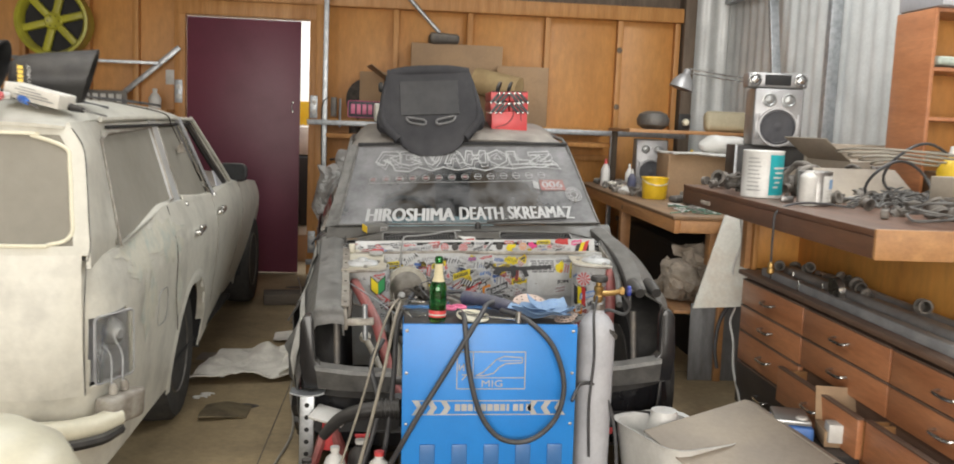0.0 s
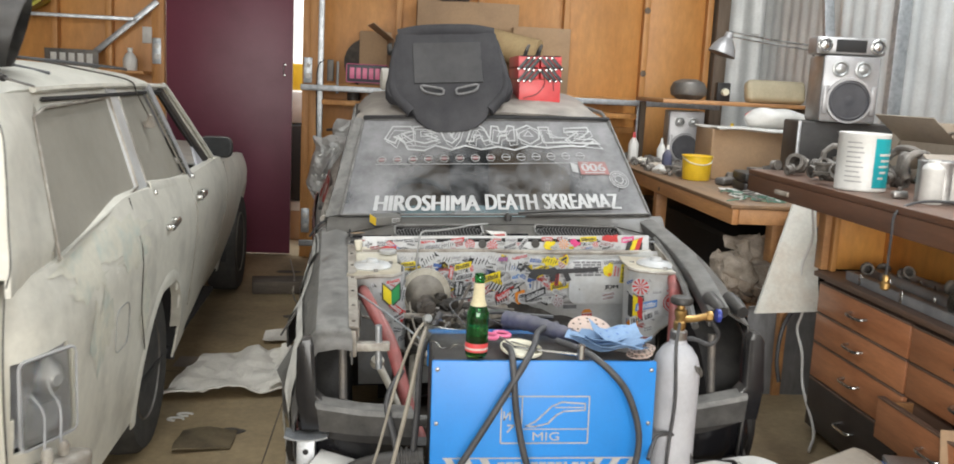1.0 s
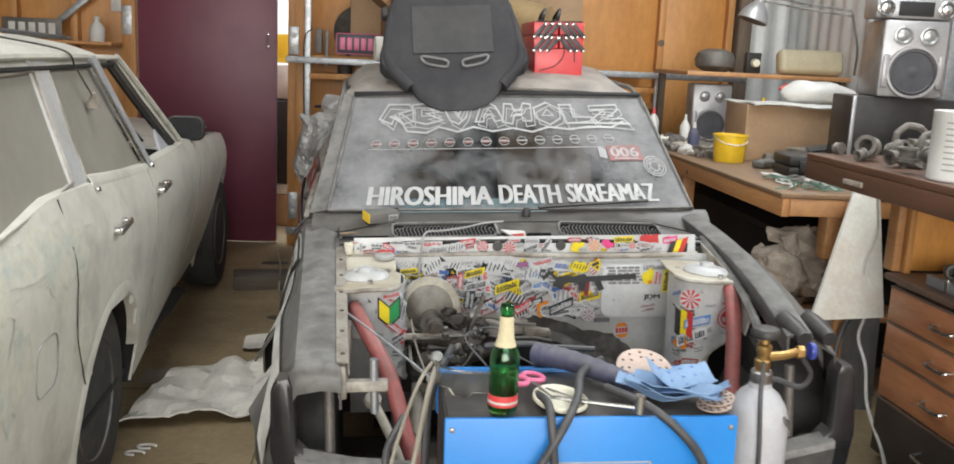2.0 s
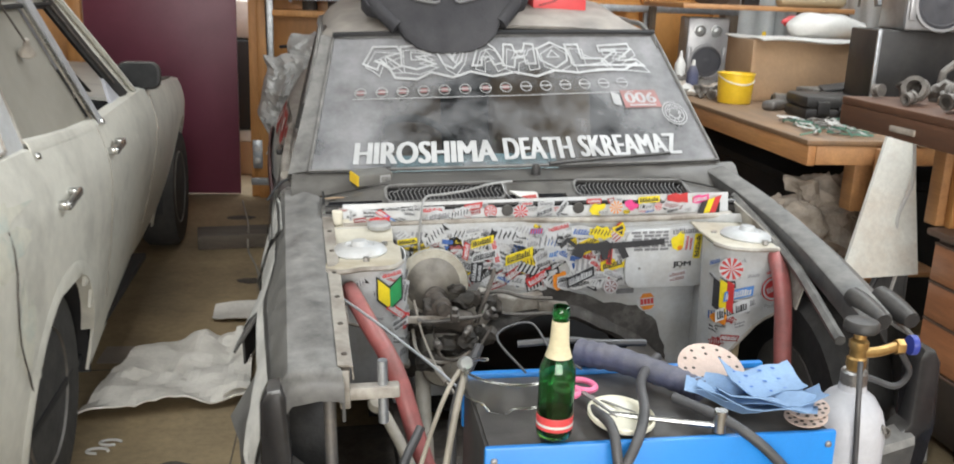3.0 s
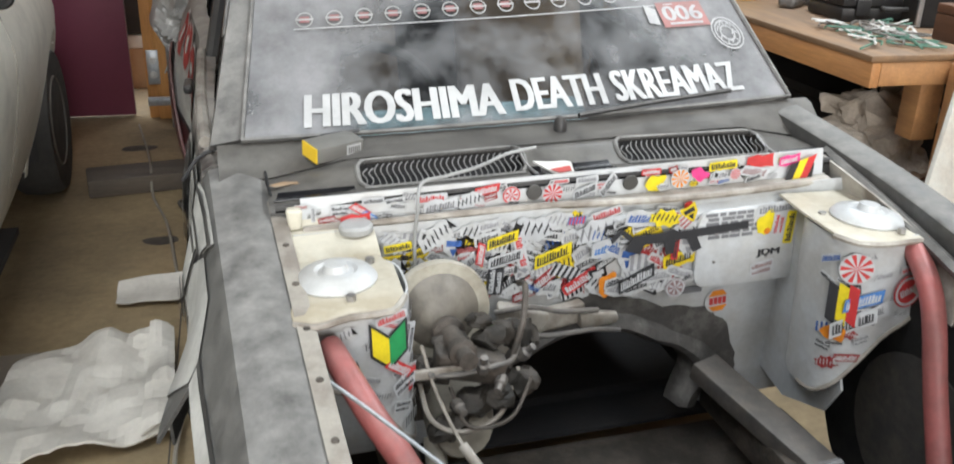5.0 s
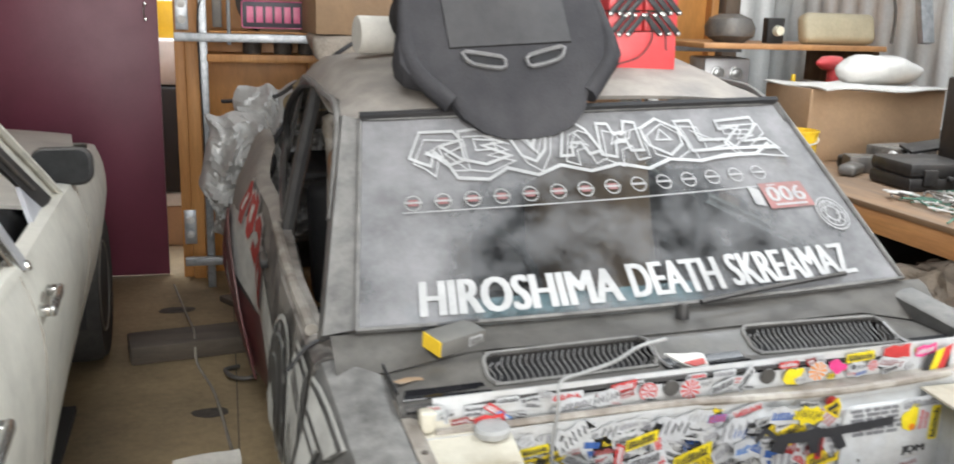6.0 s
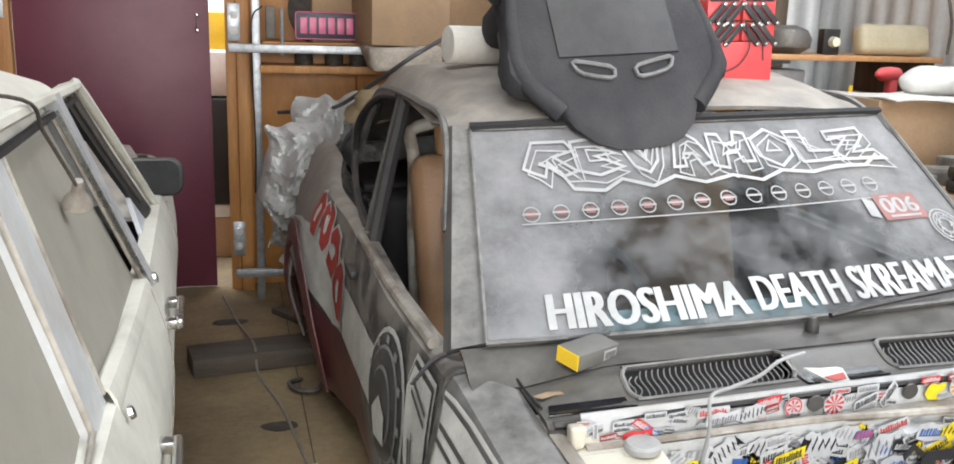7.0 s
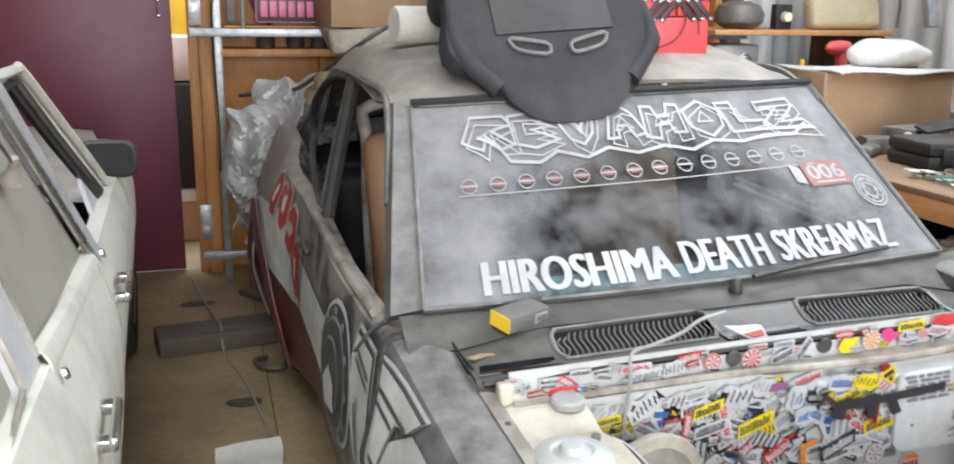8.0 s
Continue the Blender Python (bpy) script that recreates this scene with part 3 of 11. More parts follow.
wall_right = thing("wall_right", "pale corrugated steel sheet wall with steel girts", "wall", kind="structure")
part("cladding", corrugated(XR, YF, YB + 0.12, 0.0, 3.0), M["zinc"], wall_right)
part("backing", boxm(XR + 0.012, XR + 0.03, YF, YB + 0.12, 0.0, 3.0), M["zinc"], wall_right)
for z in (0.9, 2.35):
    part("girt", boxm(XR - 0.085, XR - 0.026, YF, YB, z, z + 0.045, 0.004), M["galv"], wall_right)
for y in (3.2, 6.02):
    part("column", boxm(XR - 0.10, XR - 0.026, y - 0.03, y + 0.03, 0.0, 2.72, 0.004), M["galv"], wall_right)
brace = part("brace", boxm(-0.032, 0.032, -0.02, 0.02, -0.75, 0.75, 0.004), M["galv"], wall_right, at=pose(XR - 0.125, 6.82, 2.05, -15, 0, 0))

corner_rows = [[V(1.702 + 0.36 * i / 20, YB + 0.10 - 0.02 * (0.5 + 0.5 * max(-1, min(1, 1.7 * math.sin(2 * math.pi * i / 8)))), z) for i in range(21)] for z in (0.0, 3.0)]
part("cladding", sheet(corner_rows, 0.002), M["zinc"], wall_right)
wall_left = part("wall_left", boxm(XL - 0.1, XL, YF, YB, 0.0, 3.0), M["plank"])
tagged(wall_left, "dark boarded wall on the far side of the shed", "wall", kind="structure")
for k, (x0, x1) in enumerate(((XL, -4.3), (1.75, XR))):
    w = part("wall_front", boxm(x0, x1, YF - 0.1, YF, 0.0, 2.75), M["zinc"])
    tagged(w, "short steel wall beside the open shed front", "wall", kind="structure")
# roof sheets with two clear panels let in
ROOF = mat("unpainted_roof_sheet", (0.36, 0.36, 0.35), 0.5, 0.4, (0.28, 0.28, 0.27), scale=2, var=0.2, bump=0.03)
SKY = ((-2.05, -0.95, 1.4, 5.0), (0.60, 1.50, 2.0, 6.6))
bm = B()
for x0, x1, gap in ((XL - 0.1, -2.05, None), (-2.05, -0.95, SKY[0]), (-0.95, 0.60, None), (0.60, 1.50, SKY[1]), (1.50, XR + 0.1, None)):
    for y0, y1 in (((YF - 0.1, gap[2]), (gap[3], YB + 0.12)) if gap else ((YF - 0.1, YB + 0.12),)):
        box(bm, x0, x1, y0, y1, 3.0, 3.05)
ceiling = part("ceiling", bm, ROOF)
tagged(ceiling, "bare steel roof sheets with clear panels let in", "ceiling", kind="structure")
for k, (x0, x1, y0, y1) in enumerate(SKY):
    lamp_ = bpy.data.lights.new("roof_panel_daylight", "AREA")
    lamp_.shape, lamp_.size, lamp_.size_y, lamp_.energy, lamp_.color = "RECTANGLE", x1 - x0, y1 - y0, 48 if k == 0 else 92, (0.94, 0.98, 1.0)
    new("roof_panel_daylight", lamp_).matrix_world = pose((x0 + x1) / 2, (y0 + y1) / 2, 2.985)
    pane = part("skylight_%d" % (k + 1), boxm(x0 + 0.004, x1 - 0.004, y0 + 0.004, y1 - 0.004, 3.01, 3.016), glass_material("clear_roof_panel_%d" % k, (0.9, 0.92, 0.92), 0.5))
    tagged(pane, "clear corrugated roof panel", "skylight", kind="structure")
for y in (7.86, 4.6, 1.2):
    r = part("rafter", boxm(XL, XR - 0.14, y, y + 0.07, 2.60 if y > 7 else 2.8, 2.75 if y > 7 else 2.99, 0.005), M["galv"])
    tagged(r, "galvanised steel rafter under the roof", "rafter", kind="structure")

# the small yard room behind the door
back_room = part("wall_beyond", boxm(-3.2, -0.4, 10.1, 10.16, 0.0, 2.6), mat("white_outside_wall", (0.78, 0.78, 0.75), 0.7, 0, (0.7, 0.7, 0.68), scale=3, var=0.1, bump=0.03))
tagged(back_room, "sunlit white wall outside the doorway", "wall", kind="structure")
yard_light = bpy.data.lights.new("doorway_daylight", "AREA")
yard_light.shape, yard_light.size, yard_light.size_y, yard_light.energy = "RECTANGLE", 1.6, 1.6, 60
new("doorway_daylight", yard_light).matrix_world = look((-1.6, 8.9, 2.6), (-1.6, 10.0, 0.6))


# ---- stripped black coupe with its engine bay open ----
CAR = pose(-0.335, 4.46, 0.0, 0, -2.2, 0)
coupe = thing("coupe", "dusty black stripped race coupe without bonnet or engine", "car", CAR)


def fender_row(s, y):
    """A cross section of the front wing at y: from the bonnet gap outwards and down."""
    k = (y + 0.80) / 0.95
    zi, xi, xo = (0.690 + 0.112 * k if s > 0 else 0.645 + 0.128 * k), 0.510 + 0.048 * k, 0.605 + 0.052 * k
    flare = 0.085 * max(0.0, 1 - ((y + 0.42) / 0.34) ** 2)
    out = 0.045 if s < 0 else 0.0
    if s > 0:
        w = 0.055 * math.sin(math.pi * min(1.0, max(0.0, 0.8 * k)))
        xi, xo = xi + w + 0.03 * (1 - k), xo + w + 0.03 * (1 - k)
        return [V(xi, y, zi - 0.05), V(xi, y, zi - 0.004), V(xi + 0.004, y, zi), V(xi + 0.058, y, zi + 0.006), V(xi + 0.062, y, zi + 0.002), V(xi + 0.066, y, zi - 0.014), V(xo + 0.030, y, zi - 0.05), V(xo + 0.04 + 0.6 * flare, y, zi - 0.14), V(xo + 0.04 + 0.8 * flare, y, zi - 0.28), V(xo + 0.02 + flare * 0.5, y, zi - 0.47)]
    return [V(s * xi, y, zi - 0.035), V(s * xi, y, zi), V(s * (xi + 0.012), y, zi + 0.006), V(s * (xi + xo) / 2, y, zi + 0.010), V(s * (xo + 0.004), y, zi + 0.002), V(s * (xo + 0.018), y, zi - 0.018),
            V(s * (xo + 0.028 + 0.3 * flare + 0.5 * out), y, zi - 0.12), V(s * (xo + 0.035 + 0.8 * flare + out), y, zi - 0.22), V(s * (xo + 0.035 + 0.8 * flare + out), y, zi - 0.30), V(s * (xo + 0.02 + flare * 0.5 + 0.8 * out), y, zi - 0.44)]


for s in (-1, 1):
    rows = [fender_row(s, -0.80 + 0.987 * i / 22) for i in range(23)]
    if s < 0:
        rows = [[V(p.x * (1 - 0.4 * d), p.y - d, p.z - e) for p in rows[0]] for d, e in ((0.026, 0.062), (0.024, 0.034), (0.017, 0.013), (0.008, 0.003))] + rows
    bm = sheet(rows)
    bmesh.ops.delete(bm, geom=[f for f in bm.faces if (f.calc_center_median().y + 0.42) ** 2 + (f.calc_center_median().z - 0.27) ** 2 < 0.29 ** 2], context="FACES")
    thicken(bm, 0.006)
    part("front_wing", bm, M["dusty"], coupe)
    if s < 0:
        edge_row = [fender_row(s, -0.80 + 0.82 * i / 20)[2] for i in range(21)]
        part("wing_flange", sheet([[q + V(0.006, 0, 0.0015), q + V(0.022, 0, 0.001), q + V(0.034, 0, -0.003), q + V(0.036, 0, -0.030)] for q in edge_row], 0.003), M["flange"], coupe, "worn primer flange along the bonnet gap")
        for i in range(1, 20, 3):
            part("flange_bolt", lathe(B(), [(0.006, 0), (0.005, 0.003), (0.0005, 0.0035)], 8, pose(edge_row[i].x + 0.020, edge_row[i].y, edge_row[i].z + 0.0005)), M["grime"], coupe)

# cowl with its air grilles: two humps with slatted openings that face forward
def cowl_z(x, y):
    h = min(1.0, max(0.0, y / 0.075))
    wide = min(1.0, max(0.0, (0.58 - abs(x - 0.03)) / 0.16))
    return 0.758 + 0.018 * (1 - (0.25 if x < 0 else 1.0) * (x / 0.62) ** 2) + 0.030 * h * h * (3 - 2 * h) * wide - 0.10 * max(0.0, y - 0.10)


def in_slot(x, y, cx, hw=0.164, hh=0.036, r=0.030):
    dx, dy = max(abs(x - cx) - (hw - r), 0.0), max(abs(y - 0.042) - (hh - r), 0.0)
    return dx * dx + dy * dy < r * r


GRILLES = (-0.218, 0.312)
rows = [[V(-0.555 + 1.195 * i / 128, y, cowl_z(-0.555 + 1.195 * i / 128, y) - dz) for i in range(129)] for y, dz in [(-0.042, 0.030), (-0.040, 0.010), (-0.030, 0.002)] + [(-0.020 + 0.0075 * j, 0.0) for j in range(36)]]
bm = sheet(rows)
bmesh.ops.delete(bm, geom=[f for f in bm.faces if any(in_slot(f.calc_center_median().x, f.calc_center_median().y, cx) for cx in GRILLES)], context="FACES")
thicken(bm, 0.006)
cowl = part("cowl", bm, M["cowl"], coupe)
for cx in GRILLES:
    part("grille", sheet([[V(cx - 0.17 + 0.034 * i, y, cowl_z(cx - 0.17 + 0.034 * i, y) - dz) for i in range(11)] for y, dz in ((-0.008, 0.012), (0.0, 0.030), (0.045, 0.040), (0.085, 0.034), (0.092, 0.012))], 0.002), M["dark"], cowl)
    for i in range(27):
        x = cx - 0.153 + 0.0118 * i
        e = 0.034 if 1 < i < 25 else 0.020
        part("slat", tubem([(x + dx, 0.042 + k * e, cowl_z(x, 0.042 + k * e) - dz) for dx, k, dz in ((-0.005, -1, 0.010), (0.004, -0.5, 0.006), (-0.003, 0.15, 0.004), (0.001, 0.6, 0.006), (0.008, 1, 0.008))], 0.0014, 5, 3), M["slat"], cowl)
    rim = [(a, b) for a, b in rounded(0.332, 0.076, 0.031)]
    part("grille_rim", tubem([V(cx + a, 0.042 + b, cowl_z(cx + a, 0.042 + b) + 0.001) for a, b in rim + rim[:1]], 0.0045, 6, 2), M["dusty"], cowl)
    part("grille_cheek", tubem([V(cx + 0.178, -0.018, cowl_z(cx + 0.178, -0.018)), V(cx + 0.166, 0.02, cowl_z(cx + 0.166, 0.02) + 0.003), V(cx + 0.160, 0.06, cowl_z(cx + 0.16, 0.06) + 0.002)], 0.0035, 6, 3), M["steel"], cowl)
for cx, w in ((-0.466, 0.160), (0.078, 0.085), (-0.040, 0.026), (0.545, 0.100)):
    part("vent_recess", sheet([[V(cx + (u - 0.5) * w * (1 - 0.12 * k), -0.018 + 0.034 * k, cowl_z(cx, -0.018 + 0.034 * k) + 0.004 - 0.004 * math.sin(math.pi * k)) for u in (0, 0.25, 0.5, 0.75, 1)] for k in (0.0, 0.25, 0.5, 0.75, 1.0)], 0.003), M["wetblack"], cowl)
part("front_lip", tubem([(-0.545, -0.036, cowl_z(-0.545, 0) - 0.006), (-0.3, -0.041, cowl_z(-0.3, 0) - 0.006), (0, -0.043, cowl_z(0, 0) - 0.006), (0.3, -0.041, cowl_z(0.3, 0) - 0.006), (0.60, -0.036, cowl_z(0.60, 0) - 0.006)], 0.008, 8), M["gloss"], cowl)
FLAG = [(-0.044, 0.022), (-0.012, 0.017), (0.020, 0.016), (0.031, 0.012), (0.031, -0.016), (0.004, -0.020), (-0.012, -0.010), (-0.030, 0.008)]
part("emblem", slab(B(), FLAG, 0.004, pose(0.0, -0.006, cowl_z(0, 0.0) + 0.006, 32, 0, 0)), M["decal_white"], cowl, "small white and red flag emblem")
part("emblem", slab(B(), [(-0.016, -0.004), (0.026, 0.001), (0.026, -0.012), (0.002, -0.015)], 0.002, pose(0.0, -0.006, cowl_z(0, 0.0) + 0.006, 32, 0, 0) @ pose(0, 0, 0.0045)), M["decal_red"], cowl)
part("rust_patch", slab(B(), [(-0.05, 0.006), (-0.02, 0.014), (0.0, 0.008), (0.03, 0.014), (0.05, 0.004), (0.02, -0.006), (-0.01, -0.002), (-0.04, -0.008)], 0.0006, pose(-0.50, 0.055, cowl_z(-0.50, 0.055) + 0.0002, 4, 0, 6)), M["rust"], cowl)

# firewall and inner guards, painted white and covered in stickers
bm = sheet([[V(x, -0.044 - 0.0015 * j, 0.785 - 0.0108 * j) for x in [-0.500 + 1.065 * i / 10 for i in range(11)]] for j in range(6)], 0.006)
strip = part("cowl_panel", bm, M["bay"], coupe)
for x in (-0.062, 0.135):
    part("plug", lathe(B(), [(0.0155, 0), (0.0155, 0.004), (0.001, 0.005)], 18, pose(x, -0.0535, 0.757, 97, 0, 0)), M["decal_black"], strip)
part("strip_end_bar", boxm(0.524, 0.538, -0.060, -0.050, 0.707, 0.763, 0.002, pose(0, 0, 0, 0, 3, 0) @ pose(-0.04, 0, 0.025)), M["dark"], strip)


def firewall_y(x, z):
    bulge = 0.05 * max(0.0, 1 - ((x - 0.26) / 0.22) ** 4) * (1 if 0.54 < z < 0.71 else 0.2)
    return -0.085 - 0.6 * bulge + 0.10 * max(0.0, 0.5 - z)


rows = []
for j in range(48):
    z = 0.732 - 0.502 * j / 47
    rows.append([V(x, firewall_y(x, z), z) for x in [-0.52 + 1.12 * i / 100 for i in range(101)]])
bm = sheet(rows)
bmesh.ops.delete(bm, geom=[f for f in bm.faces if ((f.calc_center_median().x - 0.05) / 0.245) ** 2 + ((f.calc_center_median().z - 0.30) / 0.165) ** 2 < 1 or (0.235 < f.calc_center_median().x < 0.30 and 0.36 < f.calc_center_median().z < 0.445)], context="FACES")
thicken(bm, 0.004)
firewall = part("firewall", bm, M["bay"], coupe)
part("firewall_shelf", sheet([[V(x, y, z) for x in [-0.52 + 1.09 * i / 20 for i in range(21)]] for y, z in ((-0.046, 0.733), (-0.062, 0.731), (-0.080, 0.730))], 0.004), M["bay_dirt"], coupe)
part("firewall_ledge", tubem([(-0.5, -0.068, 0.733), (-0.1, -0.074, 0.735), (0.06, -0.086, 0.733), (0.26, -0.100, 0.731), (0.45, -0.088, 0.729), (0.565, -0.070, 0.727)], 0.008, 8), M["bay_dirt"], coupe)
rows = []
for i in range(25):
    a = radians(-20 + 220 * i / 24)
    k = 1 + 0.05 * math.sin(5 * a)
    rows.append([V(0.05 + 1.22 * r * k * math.cos(a), y, 0.30 + r * 0.84 * k * math.sin(a)) for r, y in ((0.235, -0.084), (0.222, -0.100), (0.203, -0.106), (0.188, -0.095), (0.18, -0.05))])
part("tunnel_rim", crumple(sheet(rows, 0.004), 0.012, 14), M["soot"], coupe, "sooty rim of the gearbox tunnel")
rows = []
for i in range(49):
    a = math.pi * i / 48
    k = 1.0 + 0.16 * noise.noise(V(2.2 * math.cos(a), 2.2 * math.sin(a), 0.7)) + 0.04 * noise.noise(V(9.0 * math.cos(a), 9.0 * math.sin(a), 2.7))
    rows.append([V(0.05 + rx * (1 + (k - 1) * w) * math.cos(a), 0, 0.30 + rz * (1 + (k - 1) * w) * math.sin(a)) for rx, rz, w in ((0.248, 0.168, 0), (0.275, 0.190, 0.4), (0.300, 0.212, 0.8), (0.325, 0.236, 1.0))])
for r in rows:
    for v in r:
        v.y = firewall_y(v.x, v.z) - 0.0035
part("tunnel_soot", sheet(rows), M["soot"], coupe, "sooty stain spreading round the tunnel mouth")
part("gearbox_tunnel", sheet([[V(0.05 + 0.245 * math.cos(radians(a)), y, 0.30 + 0.165 * math.sin(radians(a))) for a in range(0, 181, 15)] for y in (-0.03, 0.25, 0.6)], 0.004), M["dark"], coupe)
part("tunnel_stain", crumple(box(B(), -0.36, -0.17, -0.085, -0.069, 0.30, 0.44, 0.004, None, 3), 0.006, 25), M["grime"], coupe)
for k, (x, z, w, h, ry) in enumerate(((-0.105, 0.520, 0.11, 0.05, 18), (-0.020, 0.512, 0.10, 0.045, -8), (0.055, 0.500, 0.08, 0.035, 6), (-0.150, 0.475, 0.07, 0.06, 40))):
    part("tunnel_flange", crumple(crumple(box(B(), -w / 2, w / 2, -0.010, 0.010, -h / 2, h / 2, 0.008, pose(x, firewall_y(x, z) - 0.020, z, 0, ry, 0), 3), 0.014, 26, k), 0.005, 70, k), M["bay_dirt"], coupe, "dented grey flange over the gearbox tunnel")
for pts in ([(-0.16, -0.12, 0.545), (-0.09, -0.135, 0.555), (-0.03, -0.13, 0.535), (0.05, -0.125, 0.525)], [(-0.12, -0.13, 0.50), (-0.05, -0.14, 0.49), (0.04, -0.13, 0.485), (0.10, -0.12, 0.47)]):
    part("heater_pipe", tubem(pts, 0.0055, 8), M["iron"], coupe)
part("bay_floor_pan", boxm(-0.45, 0.45, -0.02, 0.6, 0.16, 0.17), M["dark"], coupe)

def along(x, pts):
    """A height read off a line of (x, z) places."""
    for (a, p), (b, q) in zip(pts, pts[1:]):
        if x <= b:
            return p + (q - p) * max(0.0, x - a) / (b - a)
    return pts[-1][1]


def tower_at(s, a):
    """A place round the strut tower's shell, seen from above: a rounded square."""
    c, d = math.cos(a), math.sin(a)
    c, d = math.copysign(abs(c) ** 0.62, c), math.copysign(abs(d) ** 0.62, d)
    return V(0.532 + 0.102 * c, -0.250 + 0.088 * d, 0) if s > 0 else V(-0.442 + 0.092 * c, -0.255 + 0.092 * d, 0)


def tower_foot(s, p):
    """The guard's hollow lower edge: low at the chassis, high at the wing."""
    if s > 0:
        return along(p.x, ((0.428, 0.375), (0.45, 0.405), (0.485, 0.45), (0.54, 0.51), (0.63, 0.55)))
    return along(-p.x, ((0.347, 0.42), (0.376, 0.455), (0.425, 0.535), (0.46, 0.555), (0.53, 0.575)))


for s in (-1, 1):
    x0 = 0.095 if s > 0 else -0.022
    rows = []
    for i in range(73):
        p = tower_at(s, radians(5 * i))
        z0 = tower_foot(s, p)
        rows.append([V(p.x, p.y, z0 + (0.708 - z0) * k / 6) for k in range(7)])
    t = part("strut_tower", sheet(rows, 0.004), M["bay"], coupe, "white strut tower covered in stickers")
    part("guard_edge", tubem([r[0] for r in rows[36:]], 0.0045, 6, 1), M["bay_dirt"], coupe)
    deck = [(-0.54, -0.05), (-0.375, -0.09), (-0.335, -0.20), (-0.337, -0.34), (-0.365, -0.395), (-0.43, -0.40), (-0.48, -0.42), (-0.515, -0.40)]
    deck = [(a - 0.026, -0.245 + 0.82 * (b + 0.245)) for a, b in deck]
    deck = deck if s < 0 else [(0.438, -0.10), (0.426, -0.20), (0.422, -0.31), (0.445, -0.350), (0.50, -0.358), (0.57, -0.346), (0.61, -0.352), (0.652, -0.385), (0.655, -0.33), (0.635, -0.20), (0.62, -0.08)]
    tilt = pose(0.52, -0.25, 0.712, 0, 5, 0) @ pose(-0.52, 0.25, -0.712) if s > 0 else pose(0, 0, 0)
    part("tower_deck", slab(B(), deck, 0.005, tilt @ pose(0, 0, 0.707), 0.002), M["cream_dirty"], coupe)
    part("tower_cap", lathe(B(), [(0.066, 0.712), (0.068, 0.716), (0.060, 0.726), (0.036, 0.732), (0.030, 0.728), (0.022, 0.730), (0.018, 0.742), (0.001, 0.743)], 28, tilt @ pose(s * 0.44 + x0, -0.245, 0.0)), M["bay"], coupe)
    part("deck_lip", tubem([tilt @ V(a, b, 0.7065) for a, b in (deck[2:8] if s > 0 else deck[3:])], 0.006, 6, 4), M["bay_dirt"], coupe)
    for a in (40, 160, 280):
        part("strut_nut", cyl(B(), (s * 0.44 + x0 + 0.082 * math.cos(radians(a)), -0.245 + 0.082 * math.sin(radians(a)), 0.712), (s * 0.44 + x0 + 0.082 * math.cos(radians(a)), -0.245 + 0.082 * math.sin(radians(a)), 0.722), 0.008, seg=6), M["steel"], t)
    # apron from the firewall to the tower and down to the chassis leg
    pts = [(-0.06, 0.70), (-0.22, 0.70), (-0.30, 0.52), (-0.34, 0.40), (-0.30, 0.33), (-0.16, 0.28), (-0.06, 0.30)]
    part("inner_guard", slab(B(), pts, 0.005, Matrix(((0, 0, s, s * 0.385 + (0.08 if s > 0 else 0.0)), (1, 0, 0, 0), (0, 1, 0, 0), (0, 0, 0, 1)))), M["bay"], coupe)
    e = 0.048 if s > 0 else 0.0
    part("wing_apron", sheet([[V(s * 0.54 + e, y, z), V(s * 0.552 + e, y, z - 0.05), V(s * 0.535 + e, y, z - 0.11)] for y, z in ((0.0, 0.735 + 0.6 * e), (-0.2, 0.715 + 0.4 * e), (-0.45, 0.69))], 0.004), M["bay_dirt"], coupe)
    part("wing_rail", tubem([(s * 0.556 + e, 0.0, 0.735 + 0.6 * e), (s * 0.535 + e, -0.4, 0.69), (s * 0.507, -0.78, 0.635)], 0.012, 6), M["bay_dirt"] if s < 0 else M["dusty"], coupe)
part("corner_plate", sheet([[V(x, y, z - 0.10 * max(0.0, x + 0.40)) for x in (-0.525, -0.48, -0.44, -0.40, -0.375)] for y, z in ((-0.052, 0.748), (-0.060, 0.736), (-0.09, 0.730), (-0.12, 0.724), (-0.16, 0.712), (-0.19, 0.706))], 0.004), M["cream_dirty"], coupe, "yellowed plate between strut tower and cowl")
part("corner_bracket", crumple(box(B(), -0.528, -0.502, -0.075, -0.046, 0.735, 0.776, 0.006, None, 3), 0.006, 30), M["cream_dirty"], coupe)
part("corner_cap", lathe(B(), [(0.030, 0.0), (0.031, 0.010), (0.027, 0.015), (0.001, 0.016)], 24, pose(-0.408, -0.088, 0.730)), M["decal_grey"], coupe, "round grey plastic cap")
part("tower_bracket", boxm(-0.42, -0.36, -0.085, -0.055, 0.60, 0.70, 0.004), M["bay"], coupe)
part("slam_bracket", boxm(-0.50, -0.40, -0.795, -0.765, 0.575, 0.60, 0.004), M["bay_dirt"], coupe)
part("bracket_bolt", cyl(B(), (-0.432, -0.78, 0.52), (-0.432, -0.78, 0.65), 0.010, seg=10), M["galv"], coupe)
part("wing_end_plate", boxm(-0.515, -0.495, -0.80, -0.42, 0.56, 0.64, 0.004), M["bay_dirt"], coupe)

